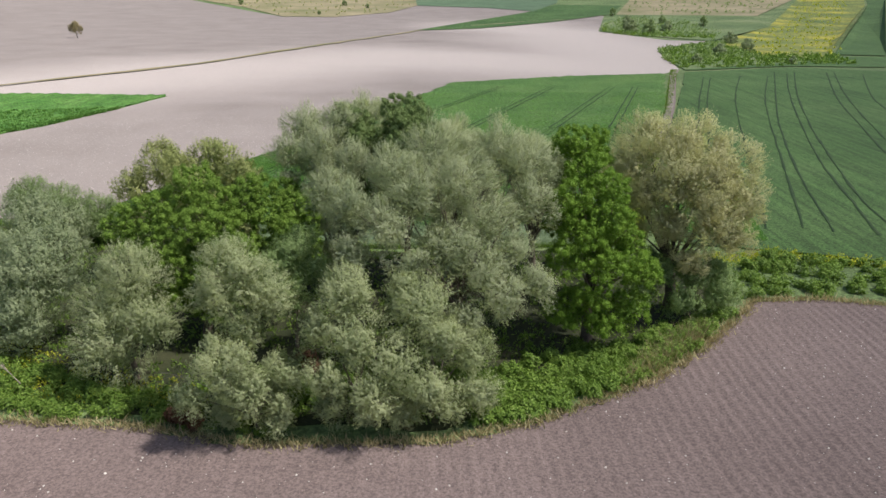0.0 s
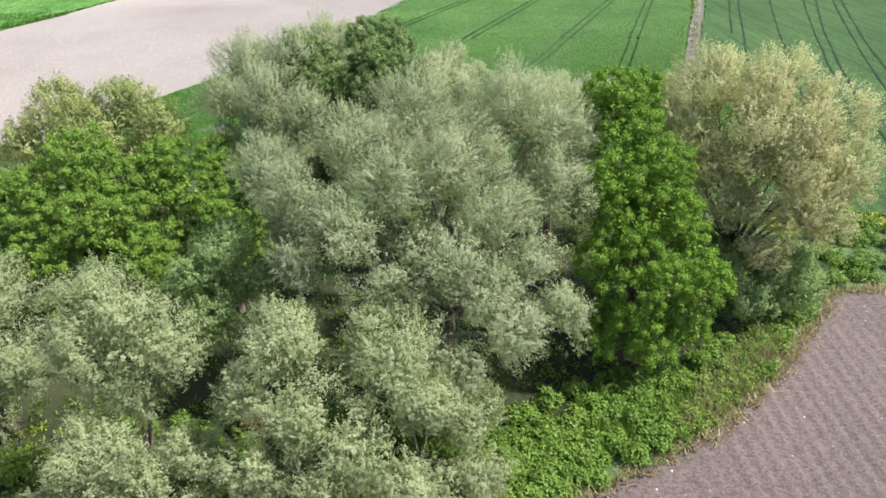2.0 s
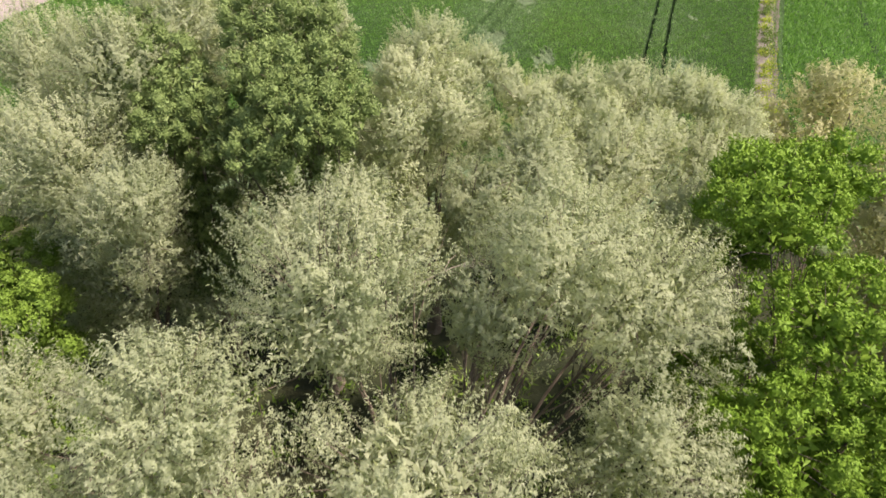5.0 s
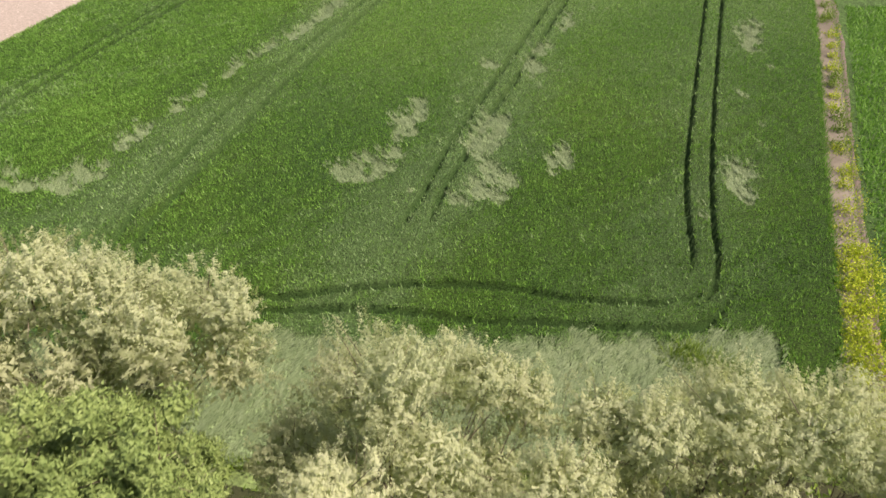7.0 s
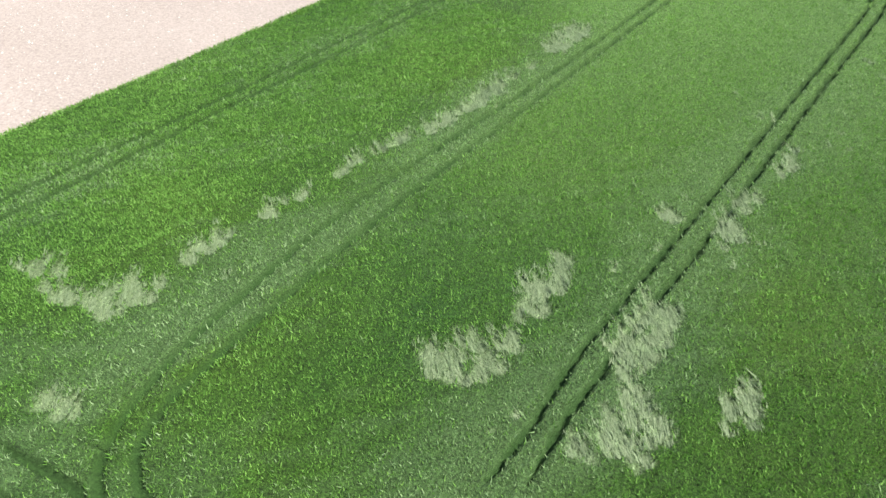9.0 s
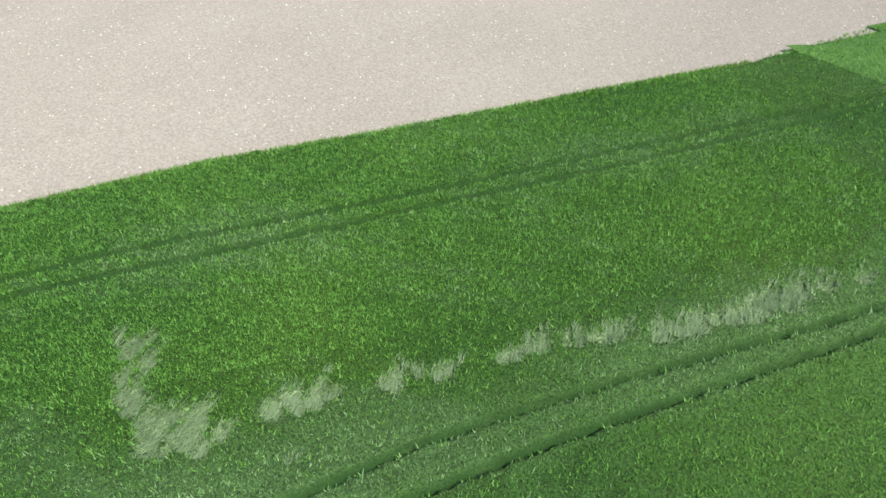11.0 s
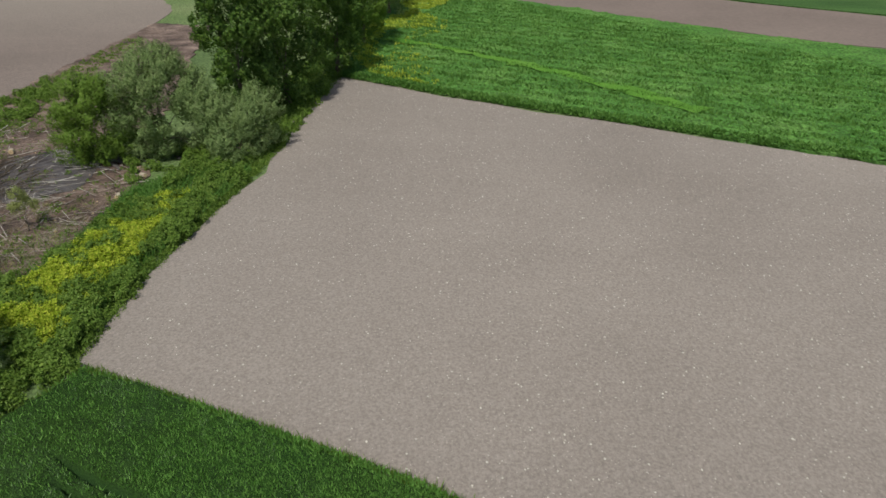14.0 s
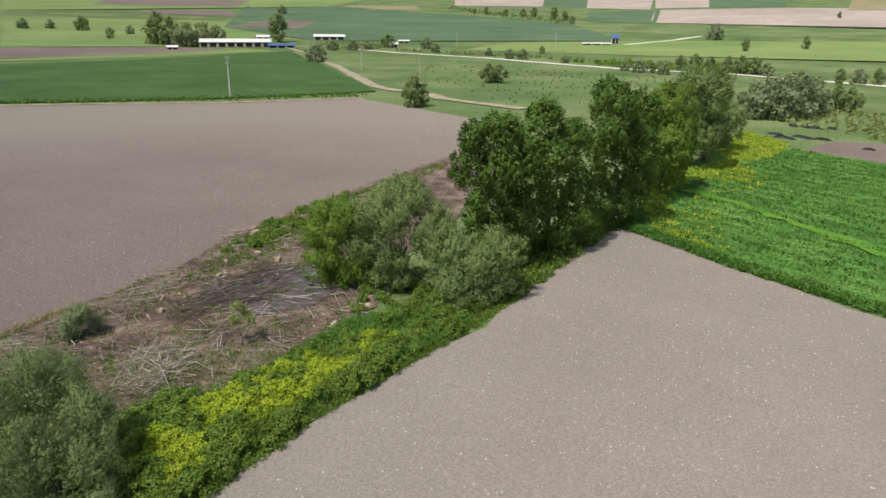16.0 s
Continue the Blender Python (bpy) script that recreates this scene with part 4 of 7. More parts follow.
pebbles("stones_on_pale_field", TAN_PATCH, 9000, 0.014, 0.056, -0.425, STONE, "small pale stones lying on the harrowed soil", 23)
pebbles("clods_on_pale_field", TAN_PATCH, 4000, 0.02, 0.05, -0.44, SOIL_TAN, "soil crumbs on the harrowed field", 24)

# ---------- the wheat field ----------
WHEAT = [(19.3, 72.0), (17, 69.5), (5, 68.0), (-8, 68.5), (-20, 71), (-32, 73.5), (-41.2, 76.8), (-38.9, 84.2), (-34.7, 96.2), (-29.9, 106.8), (-19.7, 130.4), (-12, 158), (-5, 184), (2, 207), (37, 223), (70.5, 231), (52, 168), (33.5, 111.8), (28.8, 98.6), (25.95, 90.8), (23.05, 82.6), (21.6, 78.3)]
WHEAT_RAGGED = wavy(WHEAT, 1.6, 0.16, 12)
SLOPE = 0.405                                  # the tramlines run this far east per metre north


def soft_noise(x, y, scale, seed):
    r = np.random.default_rng(seed)
    total = np.zeros(x.shape)
    for k in range(7):
        a, p = r.uniform(0, 2 * math.pi, 2)
        f = scale * r.uniform(0.6, 2.2)
        total += np.sin((x * math.cos(a) + y * math.sin(a)) * f + p)
    return total / 7


# wheel ruts, each a line along its way
RUTS_A = [[(-34.6, 79.0), (-33.1, 82.2), (-30.7, 88.9), (-25.1, 101.3), (-20.9, 111.0), (-11.2, 134)],
          [(-33.0, 80.0), (-31.2, 83.9), (-27.0, 93.5), (-22.9, 103.2), (-18.8, 112.6), (-10.2, 134)]]
RUTS_B = [[(4.5, 134), (-2.8, 115.5), (-11.0, 96.7), (-13.5, 88.9), (-14.7, 84.1), (-14.9, 80.9), (-14.4, 78.6), (-12.7, 76.8), (-10.8, 76.1), (-8.4, 75.9)],
          [(5.6, 134), (-2.0, 114.5), (-8.8, 97.4), (-12.1, 87.4), (-13.3, 83.3), (-13.6, 80.5), (-12.9, 78.8), (-11.4, 77.7), (-9.2, 77.1)]]
RUTS_C = [[(20.3, 134), (12.9, 115.6), (7.1, 101.2), (2.4, 89.6), (1.0, 85.1), (-0.3, 81.8)],
          [(21.5, 134), (14.1, 115.6), (8.4, 101.0), (4.6, 91.8), (2.4, 86.1), (1.4, 82.6)]]
RUTS_D = [[(31.4, 134), (25.6, 115.7), (19.7, 97.6), (16.8, 88.6), (15.6, 83.9), (14.8, 79.7), (14.0, 78.2)],
          [(32.8, 134), (27.0, 115.7), (21.1, 97.6), (18.3, 88.6), (16.7, 82.7), (16.0, 79.4), (14.8, 77.0), (13.0, 76.2)]]
RUTS_HEAD = [[(-9.4, 77.15), (-5.5, 77.2), (-1.6, 77.8), (2.0, 77.95), (5.0, 77.75), (8.8, 76.9), (12.2, 76.7), (14.6, 77.2)],
             [(-9.0, 75.9), (-4.4, 76.3), (0.0, 76.2), (3.6, 75.6), (7.2, 75.4), (11.8, 75.1), (14.2, 75.3), (16.2, 77.4)],
             [(-19.5, 78.5), (-15.2, 77.7), (-13.3, 76.8), (-11.6, 76.2)], [(-19.5, 76.9), (-14.5, 76.1), (-11.9, 75.6)]]


def smooth_line(line, n=6):
    """The line with rounded corners, n steps to a stretch."""
    pts = [line[0]] + line + [line[-1]]
    done = []
    for a, b, c, d in zip(pts, pts[1:], pts[2:], pts[3:]):
        a, b, c, d = (np.array(p) for p in (a, b, c, d))
        for i in range(n):
            t = i / n
            done.append(0.5 * (2 * b + (c - a) * t + (2 * a - 5 * b + 4 * c - d) * t * t + (3 * b - a - 3 * c + d) * t ** 3))
    return done + [np.array(line[-1])]


def tram_distance(x, y):
    """Distance to the nearest wheel rut, less where it is broad or worn."""
    best = np.full(x.shape, 9.0)
    worn = 0.06 * soft_noise(x, y, 4.0, 30) + 0.05 * soft_noise(x, y, 9.0, 29)
    for lines, wide, torn in ((RUTS_A, 0.07, 1.1), (RUTS_B, 0.055, 1.3), (RUTS_C, 0.03, 2.3), (RUTS_D, -0.02, 1.0), (RUTS_HEAD, 0.04, 2.0)):
        for line in lines:
            pts = smooth_line(line)
            ends = np.minimum(np.hypot(x - line[0][0], y - line[0][1]), np.hypot(x - line[-1][0], y - line[-1][1]))
            for a, b in zip(pts, pts[1:]):
                near = (np.abs(x - (a[0] + b[0]) / 2) < 5) & (np.abs(y - (a[1] + b[1]) / 2) < 5)
                if not near.any():
                    continue
                way = b - a
                k = np.clip(((x[near] - a[0]) * way[0] + (y[near] - a[1]) * way[1]) / (way @ way), 0, 1)
                d = np.hypot(x[near] - a[0] - way[0] * k, y[near] - a[1] - way[1] * k) - wide + worn[near] * torn
                d += np.clip(0.16 - ends[near] * 0.06, 0, 0.16) * (y[near] < 133)
                best[near] = np.minimum(best[near], d)
    return best


def pale_at(x, y):
    """Paler blue-green strips of crop beside the tramlines."""
    u = x - SLOPE * (y - 84)
    best = np.zeros(x.shape)
    for centre, left, right, strength in ((-31.5, 2.5, 3.5, 0.2), (-15.0, 4.2, 1.6, 0.75), (0.9, 3.8, 4.6, 0.85), (15.5, 3.2, 4.5, 0.4)):
        d = u - centre
        best = np.maximum(best, strength * np.clip(1.25 - np.where(d < 0, -d / left, d / right), 0, 1))
    head = np.clip(1.2 - np.abs(y - 79.5) / 4.0, 0, 0.35) * (x < -9) * (x > -24)
    best = np.maximum(best, head)
    return np.clip(best * 1.25 + 0.55 * soft_noise(x, y, 0.5, 27) + 0.4 * soft_noise(x, y, 2.2, 28), 0, 1)


# places where the crop lies flat: x, y, half length, half width, turn
LODGED = [(-2.1, 87.7, 2.0, 1.0, 30), (0.3, 93.0, 2.6, 0.7, 75), (5.2, 91.2, 2.7, 0.95, 72), (5.2, 86.3, 1.9, 1.1, 80), (9.2, 88.1, 1.4, 0.5, 70), (3.3, 84.4, 0.6, 0.3, 0),
          (-18.7, 86.6, 1.7, 0.9, 60), (-21.9, 85.8, 1.8, 0.35, 0), (-24.2, 87.0, 1.5, 0.35, 10), (-16.9, 91.0, 1.7, 0.35, 65), (-12.9, 99.3, 1.5, 0.2, 60), (-7.2, 109.3, 6.0, 0.45, 66),
          (-3.0, 120.5, 3.0, 1.0, 70), (9.3, 101.0, 3.0, 0.45, 70), (5.7, 100.0, 0.8, 0.4, 60), (12.2, 107.5, 1.8, 0.4, 75), (19.3, 85.8, 2.2, 0.7, 75), (26.2, 105.0, 3.0, 0.7, 70), (-17.5, 80.3, 1.3, 0.3, 165), (-11.0, 102.6, 1.5, 0.3, 62), (-14.6, 95.2, 1.3, 0.3, 60)]


def lay_turn(x, y):
    """The way in which the flattened stems point."""
    return 2.0 + 0.55 * soft_noise(x, y, 0.5, 44) + np.where(y < 75.5, 0.9 * soft_noise(x, y, 0.35, 43) - 1.3, 0)


def tongues():
    """Flattened patches are made of tongues of crop beaten down one way, each with its foot, length, width and turn."""
    r = np.random.default_rng(77)
    done = []
    for cx, cy, a, b, turn in LODGED:
        c, s = math.cos(radians(turn)), math.sin(radians(turn))
        for _ in range(max(5, int(a * b * 17))):
            k, u = math.sqrt(r.random()) * 1.05, r.uniform(0, 2 * math.pi)
            p, q = a * k * math.cos(u), b * k * math.sin(u)
            done.append((cx + p * c - q * s, cy + p * s + q * c, r.uniform(0.6, 1.4), r.uniform(0.2, 0.45), r.normal(2.05, 0.25)))
    for _ in range(46):                          # stray ones in the weak strips beside the ruts
        y = r.uniform(82, 126)
        x = r.choice([-16.6, -0.6, 3.6, 18.5]) + SLOPE * (y - 84) + r.normal(0, 1.0)
        done.append((x, y, r.uniform(0.3, 0.8), r.uniform(0.09, 0.2), r.normal(2.05, 0.4)))
    return done


TONGUES = tongues()


def lodged_at(x, y):
    best = np.zeros(x.shape)
    for px, py, ln, wd, turn in TONGUES:
        box_x = np.abs(x - px) < ln + wd
        near = np.flatnonzero(box_x & (np.abs(y - py) < ln + wd))
        if not len(near):
            continue
        dx, dy = x.flat[near] - px, y.flat[near] - py
        u = (dx * math.cos(turn) + dy * math.sin(turn)) / ln
        v = np.abs(-dx * math.sin(turn) + dy * math.cos(turn)) / wd
        shape = np.where(u < 0, 1 - np.hypot(u * ln / wd, v), 1 - v / np.maximum(1 - u ** 1.6, 0.02))
        best.flat[near] = np.maximum(best.flat[near], np.clip(shape * 1.8, 0, 1) * (u < 1))
    wig = 0.35 * np.sin(x * 0.9) + 0.25 * np.sin(x * 2.3 + 1)
    strip = (74.9 + wig - y) / 0.9
    strip = np.where((x > -34) & (x < 17.2 - (74 - y) * 0.3), np.clip(strip, 0, 1.2), 0)
    across = x * math.cos(0.45) + y * math.sin(0.45)
    along = -x * math.sin(0.45) + y * math.cos(0.45)
    strip = strip + (0.7 * soft_noise(across * 3.2, along * 0.8, 1.6, 33) + 0.5 * soft_noise(x, y, 1.6, 34)) * (strip > 0.02)
    return np.clip(np.maximum(best, strip), 0, 1)


def canopy_height(x, y):
    z = 0.05 + 0.07 * soft_noise(x, y, 1.6, 31) + 0.05 * soft_noise(x, y, 5.0, 32)
    z -= 0.27 * lodged_at(x, y)
    k = np.clip((0.20 - tram_distance(x, y)) / 0.10, 0, 1)
    return z + (-0.36 - z) * k


def canopy(u0, u1, y0, y1, step, name, label, fine_ruts, material):
    """The top of the crop as a sheet whose rows run with the tramlines, let down to the soil at its rim."""
    us = list(np.arange(u0, u1, step))
    ys = np.arange(y0, y1 + step / 2, step)
    if fine_ruts:
        for lo, hi in ((-33.1, -30.1), (-16.6, -12.9), (-0.3, 2.2), (11.5, 18.0)):
            us = [v for v in us if not lo - 0.1 < v < hi + 0.1] + list(np.arange(lo, hi, 0.12))
        ys = np.concatenate([np.arange(y0, 74.6, step), np.arange(74.6, 79.4, 0.12), np.arange(79.4, y1 + step / 2, step)])
    us = np.array(sorted(us))
    U, Y = np.meshgrid(us, ys)
    X = U + SLOPE * (Y - 84)
    Z = canopy_height(X, Y) + np.random.default_rng(39).normal(0, 0.03, X.shape)
    ny, nx = X.shape
    i = np.arange(nx * ny).reshape(ny, nx)
    q = np.stack([i[:-1, :-1], i[:-1, 1:], i[1:, 1:], i[1:, :-1]], -1).reshape(-1, 4)
    cx, cy = X.ravel()[q].mean(1), Y.ravel()[q].mean(1)
    keep = inside(WHEAT_RAGGED, cx, cy)
    q, cx, cy = q[keep], cx[keep], cy[keep]
    count = np.bincount(q.ravel(), minlength=nx * ny)
    rim = (count > 0) & (count < 4) & (Y.ravel() < y1 - step) & ((Y.ravel() > y0 + step) | (y0 < 80))
    z = Z.ravel()
    z[rim] = BASE + 0.2
    me = fast_mesh(name, np.stack([X.ravel(), Y.ravel(), z], 1), q, material)
    x, y = X.ravel(), Y.ravel()
    # tints floor and walls of each rut with its inner shade
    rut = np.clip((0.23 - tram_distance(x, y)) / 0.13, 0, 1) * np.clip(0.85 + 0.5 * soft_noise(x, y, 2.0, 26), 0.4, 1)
    # farther north the painted gap shade gives way to a lighter tone
    for mark, values in (("rut", rut), ("flat", lodged_at(x, y) * 0.75), ("pale", pale_at(x, y) * 0.75), ("far_pale", np.clip((y - 88) / 40, 0, 1) * np.clip((x - SLOPE * (y - 84) + 22) / 9 + np.clip((y - 118) / 14, 0, 1), 0.15, 1))):
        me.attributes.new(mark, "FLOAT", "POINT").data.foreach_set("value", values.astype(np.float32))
    return tagged(new(name, me), label, "crop field", kind="structure")


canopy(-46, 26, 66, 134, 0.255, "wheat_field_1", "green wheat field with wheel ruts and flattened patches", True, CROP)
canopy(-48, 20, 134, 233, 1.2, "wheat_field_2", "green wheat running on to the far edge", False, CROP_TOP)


def wheat_blades():
    poly = [(19.3, 72.0), (17, 69.5), (5, 68.0), (-8, 68.5), (-20, 71), (-32, 73.5), (-41.2, 76.8), (-38.9, 84.2), (-34.8, 96.2), (-30.0, 106.8), (-19.9, 130.4), (39, 130.4), (33.5, 111.8), (28.8, 98.6), (25.95, 90.8), (23.05, 82.6), (21.6, 78.3)]
    far = poly[:11] + [(-12, 158), (-5, 184), (57, 184), (52, 168)] + poly[-5:]
    x, y = scatter(far, 800000, 41)
    thin = np.random.default_rng(24).random(len(x)) < np.clip(1.0 - (y - 96) / 60, 0.12, 1)
    x, y = x[thin], y[thin]
    # the west side stands thickest
    wx, wy = scatter([(-39, 84), (-34.8, 96.2), (-30, 106.8), (-21, 128), (-5, 122), (-13, 104), (-21, 88), (-24, 82)], 115000, 241)
    x, y = np.concatenate([x, wx]), np.concatenate([y, wy])
    flat = lodged_at(x, y)
    dice = np.random.default_rng(46).random(len(x))
    keep = (tram_distance(x, y) > 0.19) & (flat < 0.25 + 0.4 * dice)
    x, y, dice = x[keep], y[keep], dice[keep]
    pale = pale_at(x, y) * 0.85 > np.random.default_rng(40).random(len(x))
    for name, pick, material, label in (("wheat_blades", ~pale, BLADE, "upright green wheat leaves"), ("pale_wheat_blades", pale, PALE_BLADE, "paler blue-green wheat leaves beside the ruts")):
        blades(name, x[pick], y[pick], canopy_height(x[pick], y[pick]) - 0.08, 0.21, 0.078, 0.42, material, 42, label, "crop")
    # a ragged fringe of stems along the edge beside the bare field
    r = np.random.default_rng(48)
    ex, ey = [], []
    edge = [(19.3, 72.0), (17, 69.5), (5, 68.0), (-8, 68.5), (-20, 71), (-32, 73.5), (-41.2, 76.8), (-38.9, 84.2), (-34.8, 96.2), (-30.0, 106.8), (-19.9, 130.4)]
    for (ax, ay), (bx, by) in zip(edge, edge[1:]):
        n = int(math.hypot(bx - ax, by - ay) * 160)
        k = r.random(n)
        ex.append(ax + (bx - ax) * k + r.normal(0, 0.16, n))
        ey.append(ay + (by - ay) * k + r.normal(0, 0.16, n))
    blades("wheat_fringe", np.concatenate(ex), np.concatenate(ey), -0.4, 0.42, 0.07, 0.25, WEED, 49, "wheat stems at the ragged field edge", "crop")
    k = r.random(9000)
    ey = 72 + 39.8 * k
    ex = np.interp(ey, [72, 78.3, 82.6, 90.8, 98.6, 111.8], [19.3, 21.6, 23.05, 25.95, 28.8, 33.4]) + r.normal(0, 0.14, len(ey))
    blades("wheat_fringe_by_track", ex, ey, -0.4, 0.42, 0.07, 0.25, BLADE, 52, "wheat stems along the dirt track", "crop")
    ey = 74 + 38 * r.random(6000)
    ex = np.interp(ey, [75, 82.6, 90.8, 98.6, 111.8], [22.4, 24.7, 27.5, 30.5, 35.1]) + r.normal(0, 0.12, len(ey))
    blades("wheat_fringe_beyond", ex, ey, BASE, 0.48, 0.08, 0.25, BLADE, 53, "wheat stems on the far side of the dirt track", "crop")
    # flattened stems in tufts, combed one way
    tx, ty = scatter(poly, 85000, 43)
    keep = lodged_at(tx, ty) > 0.75 * np.random.default_rng(47).random(len(tx)) + 0.12
    tx, ty = tx[keep], ty[keep]
    r = np.random.default_rng(51)
    each = 16
    turn = np.repeat(lay_turn(tx, ty) + r.normal(0, 0.15, len(tx)), each) + r.normal(0, 0.16, len(tx) * each)
    reach = np.repeat(r.uniform(2.0, 5.5, len(tx)), each)
    lift = np.repeat(r.uniform(0.0, 0.09, len(tx)), each)
    x = np.repeat(tx, each) + r.normal(0, 0.10, len(turn))
    y = np.repeat(ty, each) + r.normal(0, 0.10, len(turn))
    blades("flattened_wheat", x, y, canopy_height(x, y) + lift, 0.1, 0.032, 0.4, FLAT_BLADE, 45, "pale grey-green wheat stems beaten flat", "crop", heading=np.stack([np.cos(turn), np.sin(turn)], 1) * reach[:, None])


wheat_blades()

# wheel ruts of the field across the track, and of the far wheat, in pairs
def rut_pair(line, apart=1.6, width=0.24, lift=-0.25):
    for s in (-0.5, 0.5):
        moved = []
        for i, (x, y) in enumerate(line):
            (px, py), (qx, qy) = line[max(i - 1, 0)], line[min(i + 1, len(line) - 1)]
            d = math.hypot(qx - px, qy - py)
            moved.append((x - (qy - py) / d * apart * s, y + (qx - px) / d * apart * s))
        band("wheel_rut", moved, width, lift, RUT_SHADE, "dark wheel rut through the wheat", "wheel rut", 3.0, 0.05)


for line in ([(107, 235), (73.3, 157), (58.5, 120), (49.3, 94.4), (42.4, 73)], [(111, 235), (87.5, 181.7), (68.4, 134.5), (57.4, 105.6), (50.8, 84.9), (46.6, 71.8)],
             [(113.4, 235), (89.4, 181.7), (70.1, 134.5), (58.6, 103.4), (52.2, 84.9), (49.5, 73)], [(123.8, 235), (96.3, 175.6), (81.5, 138.7), (71.9, 114.2), (62, 86)],
             [(126.2, 235), (100.2, 178.6), (78.3, 125.1), (66, 92)], [(132.7, 230), (108, 181.7), (98.9, 160.3), (82, 118)], [(100.6, 225), (75.9, 169), (50.7, 103.4), (39.7, 74.3)],
             [(79.3, 221), (62.3, 174.6), (50.1, 139.4)], [(81.4, 221), (64.2, 174.6), (52.1, 139.4), (38.5, 100), (30.5, 76)], [(92, 225), (70, 172), (46, 104), (35.5, 74)]):
    band("wheel_rut", [(float(p[0]), float(p[1])) for p in smooth_line(line)], 0.34, -0.25, RUT_SHADE, "dark wheel rut through the wheat", "wheel rut", 3.0, 0.07)
for x0, slope in ((-10.7, 0.43), (5.05, 0.40), (20.9, 0.405), (32.1, 0.325)):
    rut_pair([(x0 + slope * (y - 134), y) for y in (134, 150, 165, 180, 195)], 1.35, 0.26, 0.16)


def swathes(x, y):
    """Uneven ridges of the lush crop, from -1 in the gaps to 1 on the crests."""
    u, w = x * 0.42 + y * 0.91, -x * 0.91 + y * 0.42
    return np.sin(w * 1.9 + 0.8 * np.sin(u * 0.35) + 0.5 * np.sin(u * 0.13 + 2)) * (0.55 + 0.45 * np.sin(u * 0.8 + w * 0.13))


def green_crop():
    """The lush crop nearby: low leafy ridges, uneven as swathes."""
    xs, ys = np.arange(-190, -68, 0.55), np.arange(72, 184, 0.55)
    X, Y = np.meshgrid(xs, ys)
    Z = -0.1 + 0.17 * swathes(X, Y) + 0.16 * soft_noise(X, Y, 1.3, 35) + np.random.default_rng(36).normal(0, 0.05, X.shape)
    ny, nx = X.shape
    i = np.arange(nx * ny).reshape(ny, nx)
    q = np.stack([i[:-1, :-1], i[:-1, 1:], i[1:, 1:], i[1:, :-1]], -1).reshape(-1, 4)
    keep = inside(CLOVER_FIELD, X.ravel()[q].mean(1), Y.ravel()[q].mean(1))
    me = fast_mesh("green_crop", np.stack([X.ravel(), Y.ravel(), Z.ravel()], 1), q[keep], CLOVER)
    tagged(new("green_crop", me), "lush bright green crop lying in uneven swathes", "crop field", kind="structure")


green_crop()
band("crop_swathe", [(-131.0, 77.8), (-123.4, 89.9), (-111.6, 104.5), (-101.2, 115.1), (-94, 121.5)], 2.6, 0.03, BRIGHT_CROP, "paler thin strip through the green crop", "crop strip", 2.0, 0.4)
rx_, ry_ = scatter([(23.2, 75), (25.3, 82.6), (28.2, 90.8), (31.2, 98.6), (35.8, 111), (44, 111), (38, 90), (34, 70)], 30000, 37)
blades("wheat_blades_beyond", rx_, ry_, -0.3, 0.26, 0.10, 0.5, BLADE, 38, "upright green wheat leaves beside the track", "crop")

# ---------- trees of the grove ----------
tree("willow_tree", "near_willow", (0.5, 47), [(-3.6, 46.0, 12.4, 2.1), (-5.8, 44.5, 10.8, 2.1), (-7.9, 47.0, 11.0, 2.0), (-0.8, 48.5, 13.2, 2.2), (1.0, 45.0, 12.1, 2.5), (4.1, 50.0, 13.2, 2.2), (6.0, 49.5, 12.4, 2.2), (5.8, 47.0, 10.4, 2.0), (2.6, 44.0, 10.0, 2.3), (-1.8, 44.0, 11.6, 2.2), (-3.4, 42.5, 10.1, 2.0), (0.9, 42.0, 8.8, 1.9), (4.3, 43.0, 8.6, 1.7), (-5.8, 43.0, 8.4, 1.7), (6.0, 42.0, 6.6, 1.5), (3.7, 41.0, 6.0, 1.9), (1.5, 40.0, 4.7, 1.4), (-0.6, 53.3, 12.5, 1.3), (4.2, 55.3, 12.5, 1.4), (6.5, 54.8, 12.5, 1.4), (2.5, 49.4, 12.3, 1.4), (4.2, 50.4, 12.8, 1.3), (6.1, 49.8, 11.8, 1.3), (8.0, 50.8, 10.8, 1.2), (-0.2, 43.5, 9.0, 2.1), (3.2, 42.5, 7.6, 1.8), (-1.8, 41.8, 8.0, 1.6), (0.8, 42.3, 8.0, 1.8), (2.4, 41.2, 7.4, 1.5), (3.2, 53.9, 11.9, 1.3), (5.0, 54.6, 12.1, 1.4), (6.8, 54.9, 12.1, 1.3), (8.3, 54.1, 11.6, 1.3), (5.5, 52.7, 12.3, 1.3), (-2.4, 53.9, 11.2, 1.2), (-0.8, 54.1, 11.2, 1.1), (0.8, 53.4, 11.4, 1.1), (3.8, 52.9, 11.8, 1.3), (2.4, 55.3, 10.8, 1.3), (7.1, 57.7, 10.3, 1.6)],
     WILLOW, "large spreading silver-green willow in the middle of the grove", girth=0.4)
tree("willow_tree", "front_willow", (-5, 37.5), [(-5.6, 38.0, 7.2, 1.8), (-7.0, 37.0, 5.8, 1.3), (-5.0, 36.5, 5.0, 1.8), (-3.1, 36.0, 3.9, 1.5), (-4.0, 35.0, 2.5, 1.7), (-6.5, 35.5, 3.4, 1.3), (-6.5, 36.6, 1.2, 1.3), (-4.4, 35.9, 1.1, 1.3)],
     WILLOW_LIGHT, "rounded silver-green willow at the plough edge", girth=0.28)
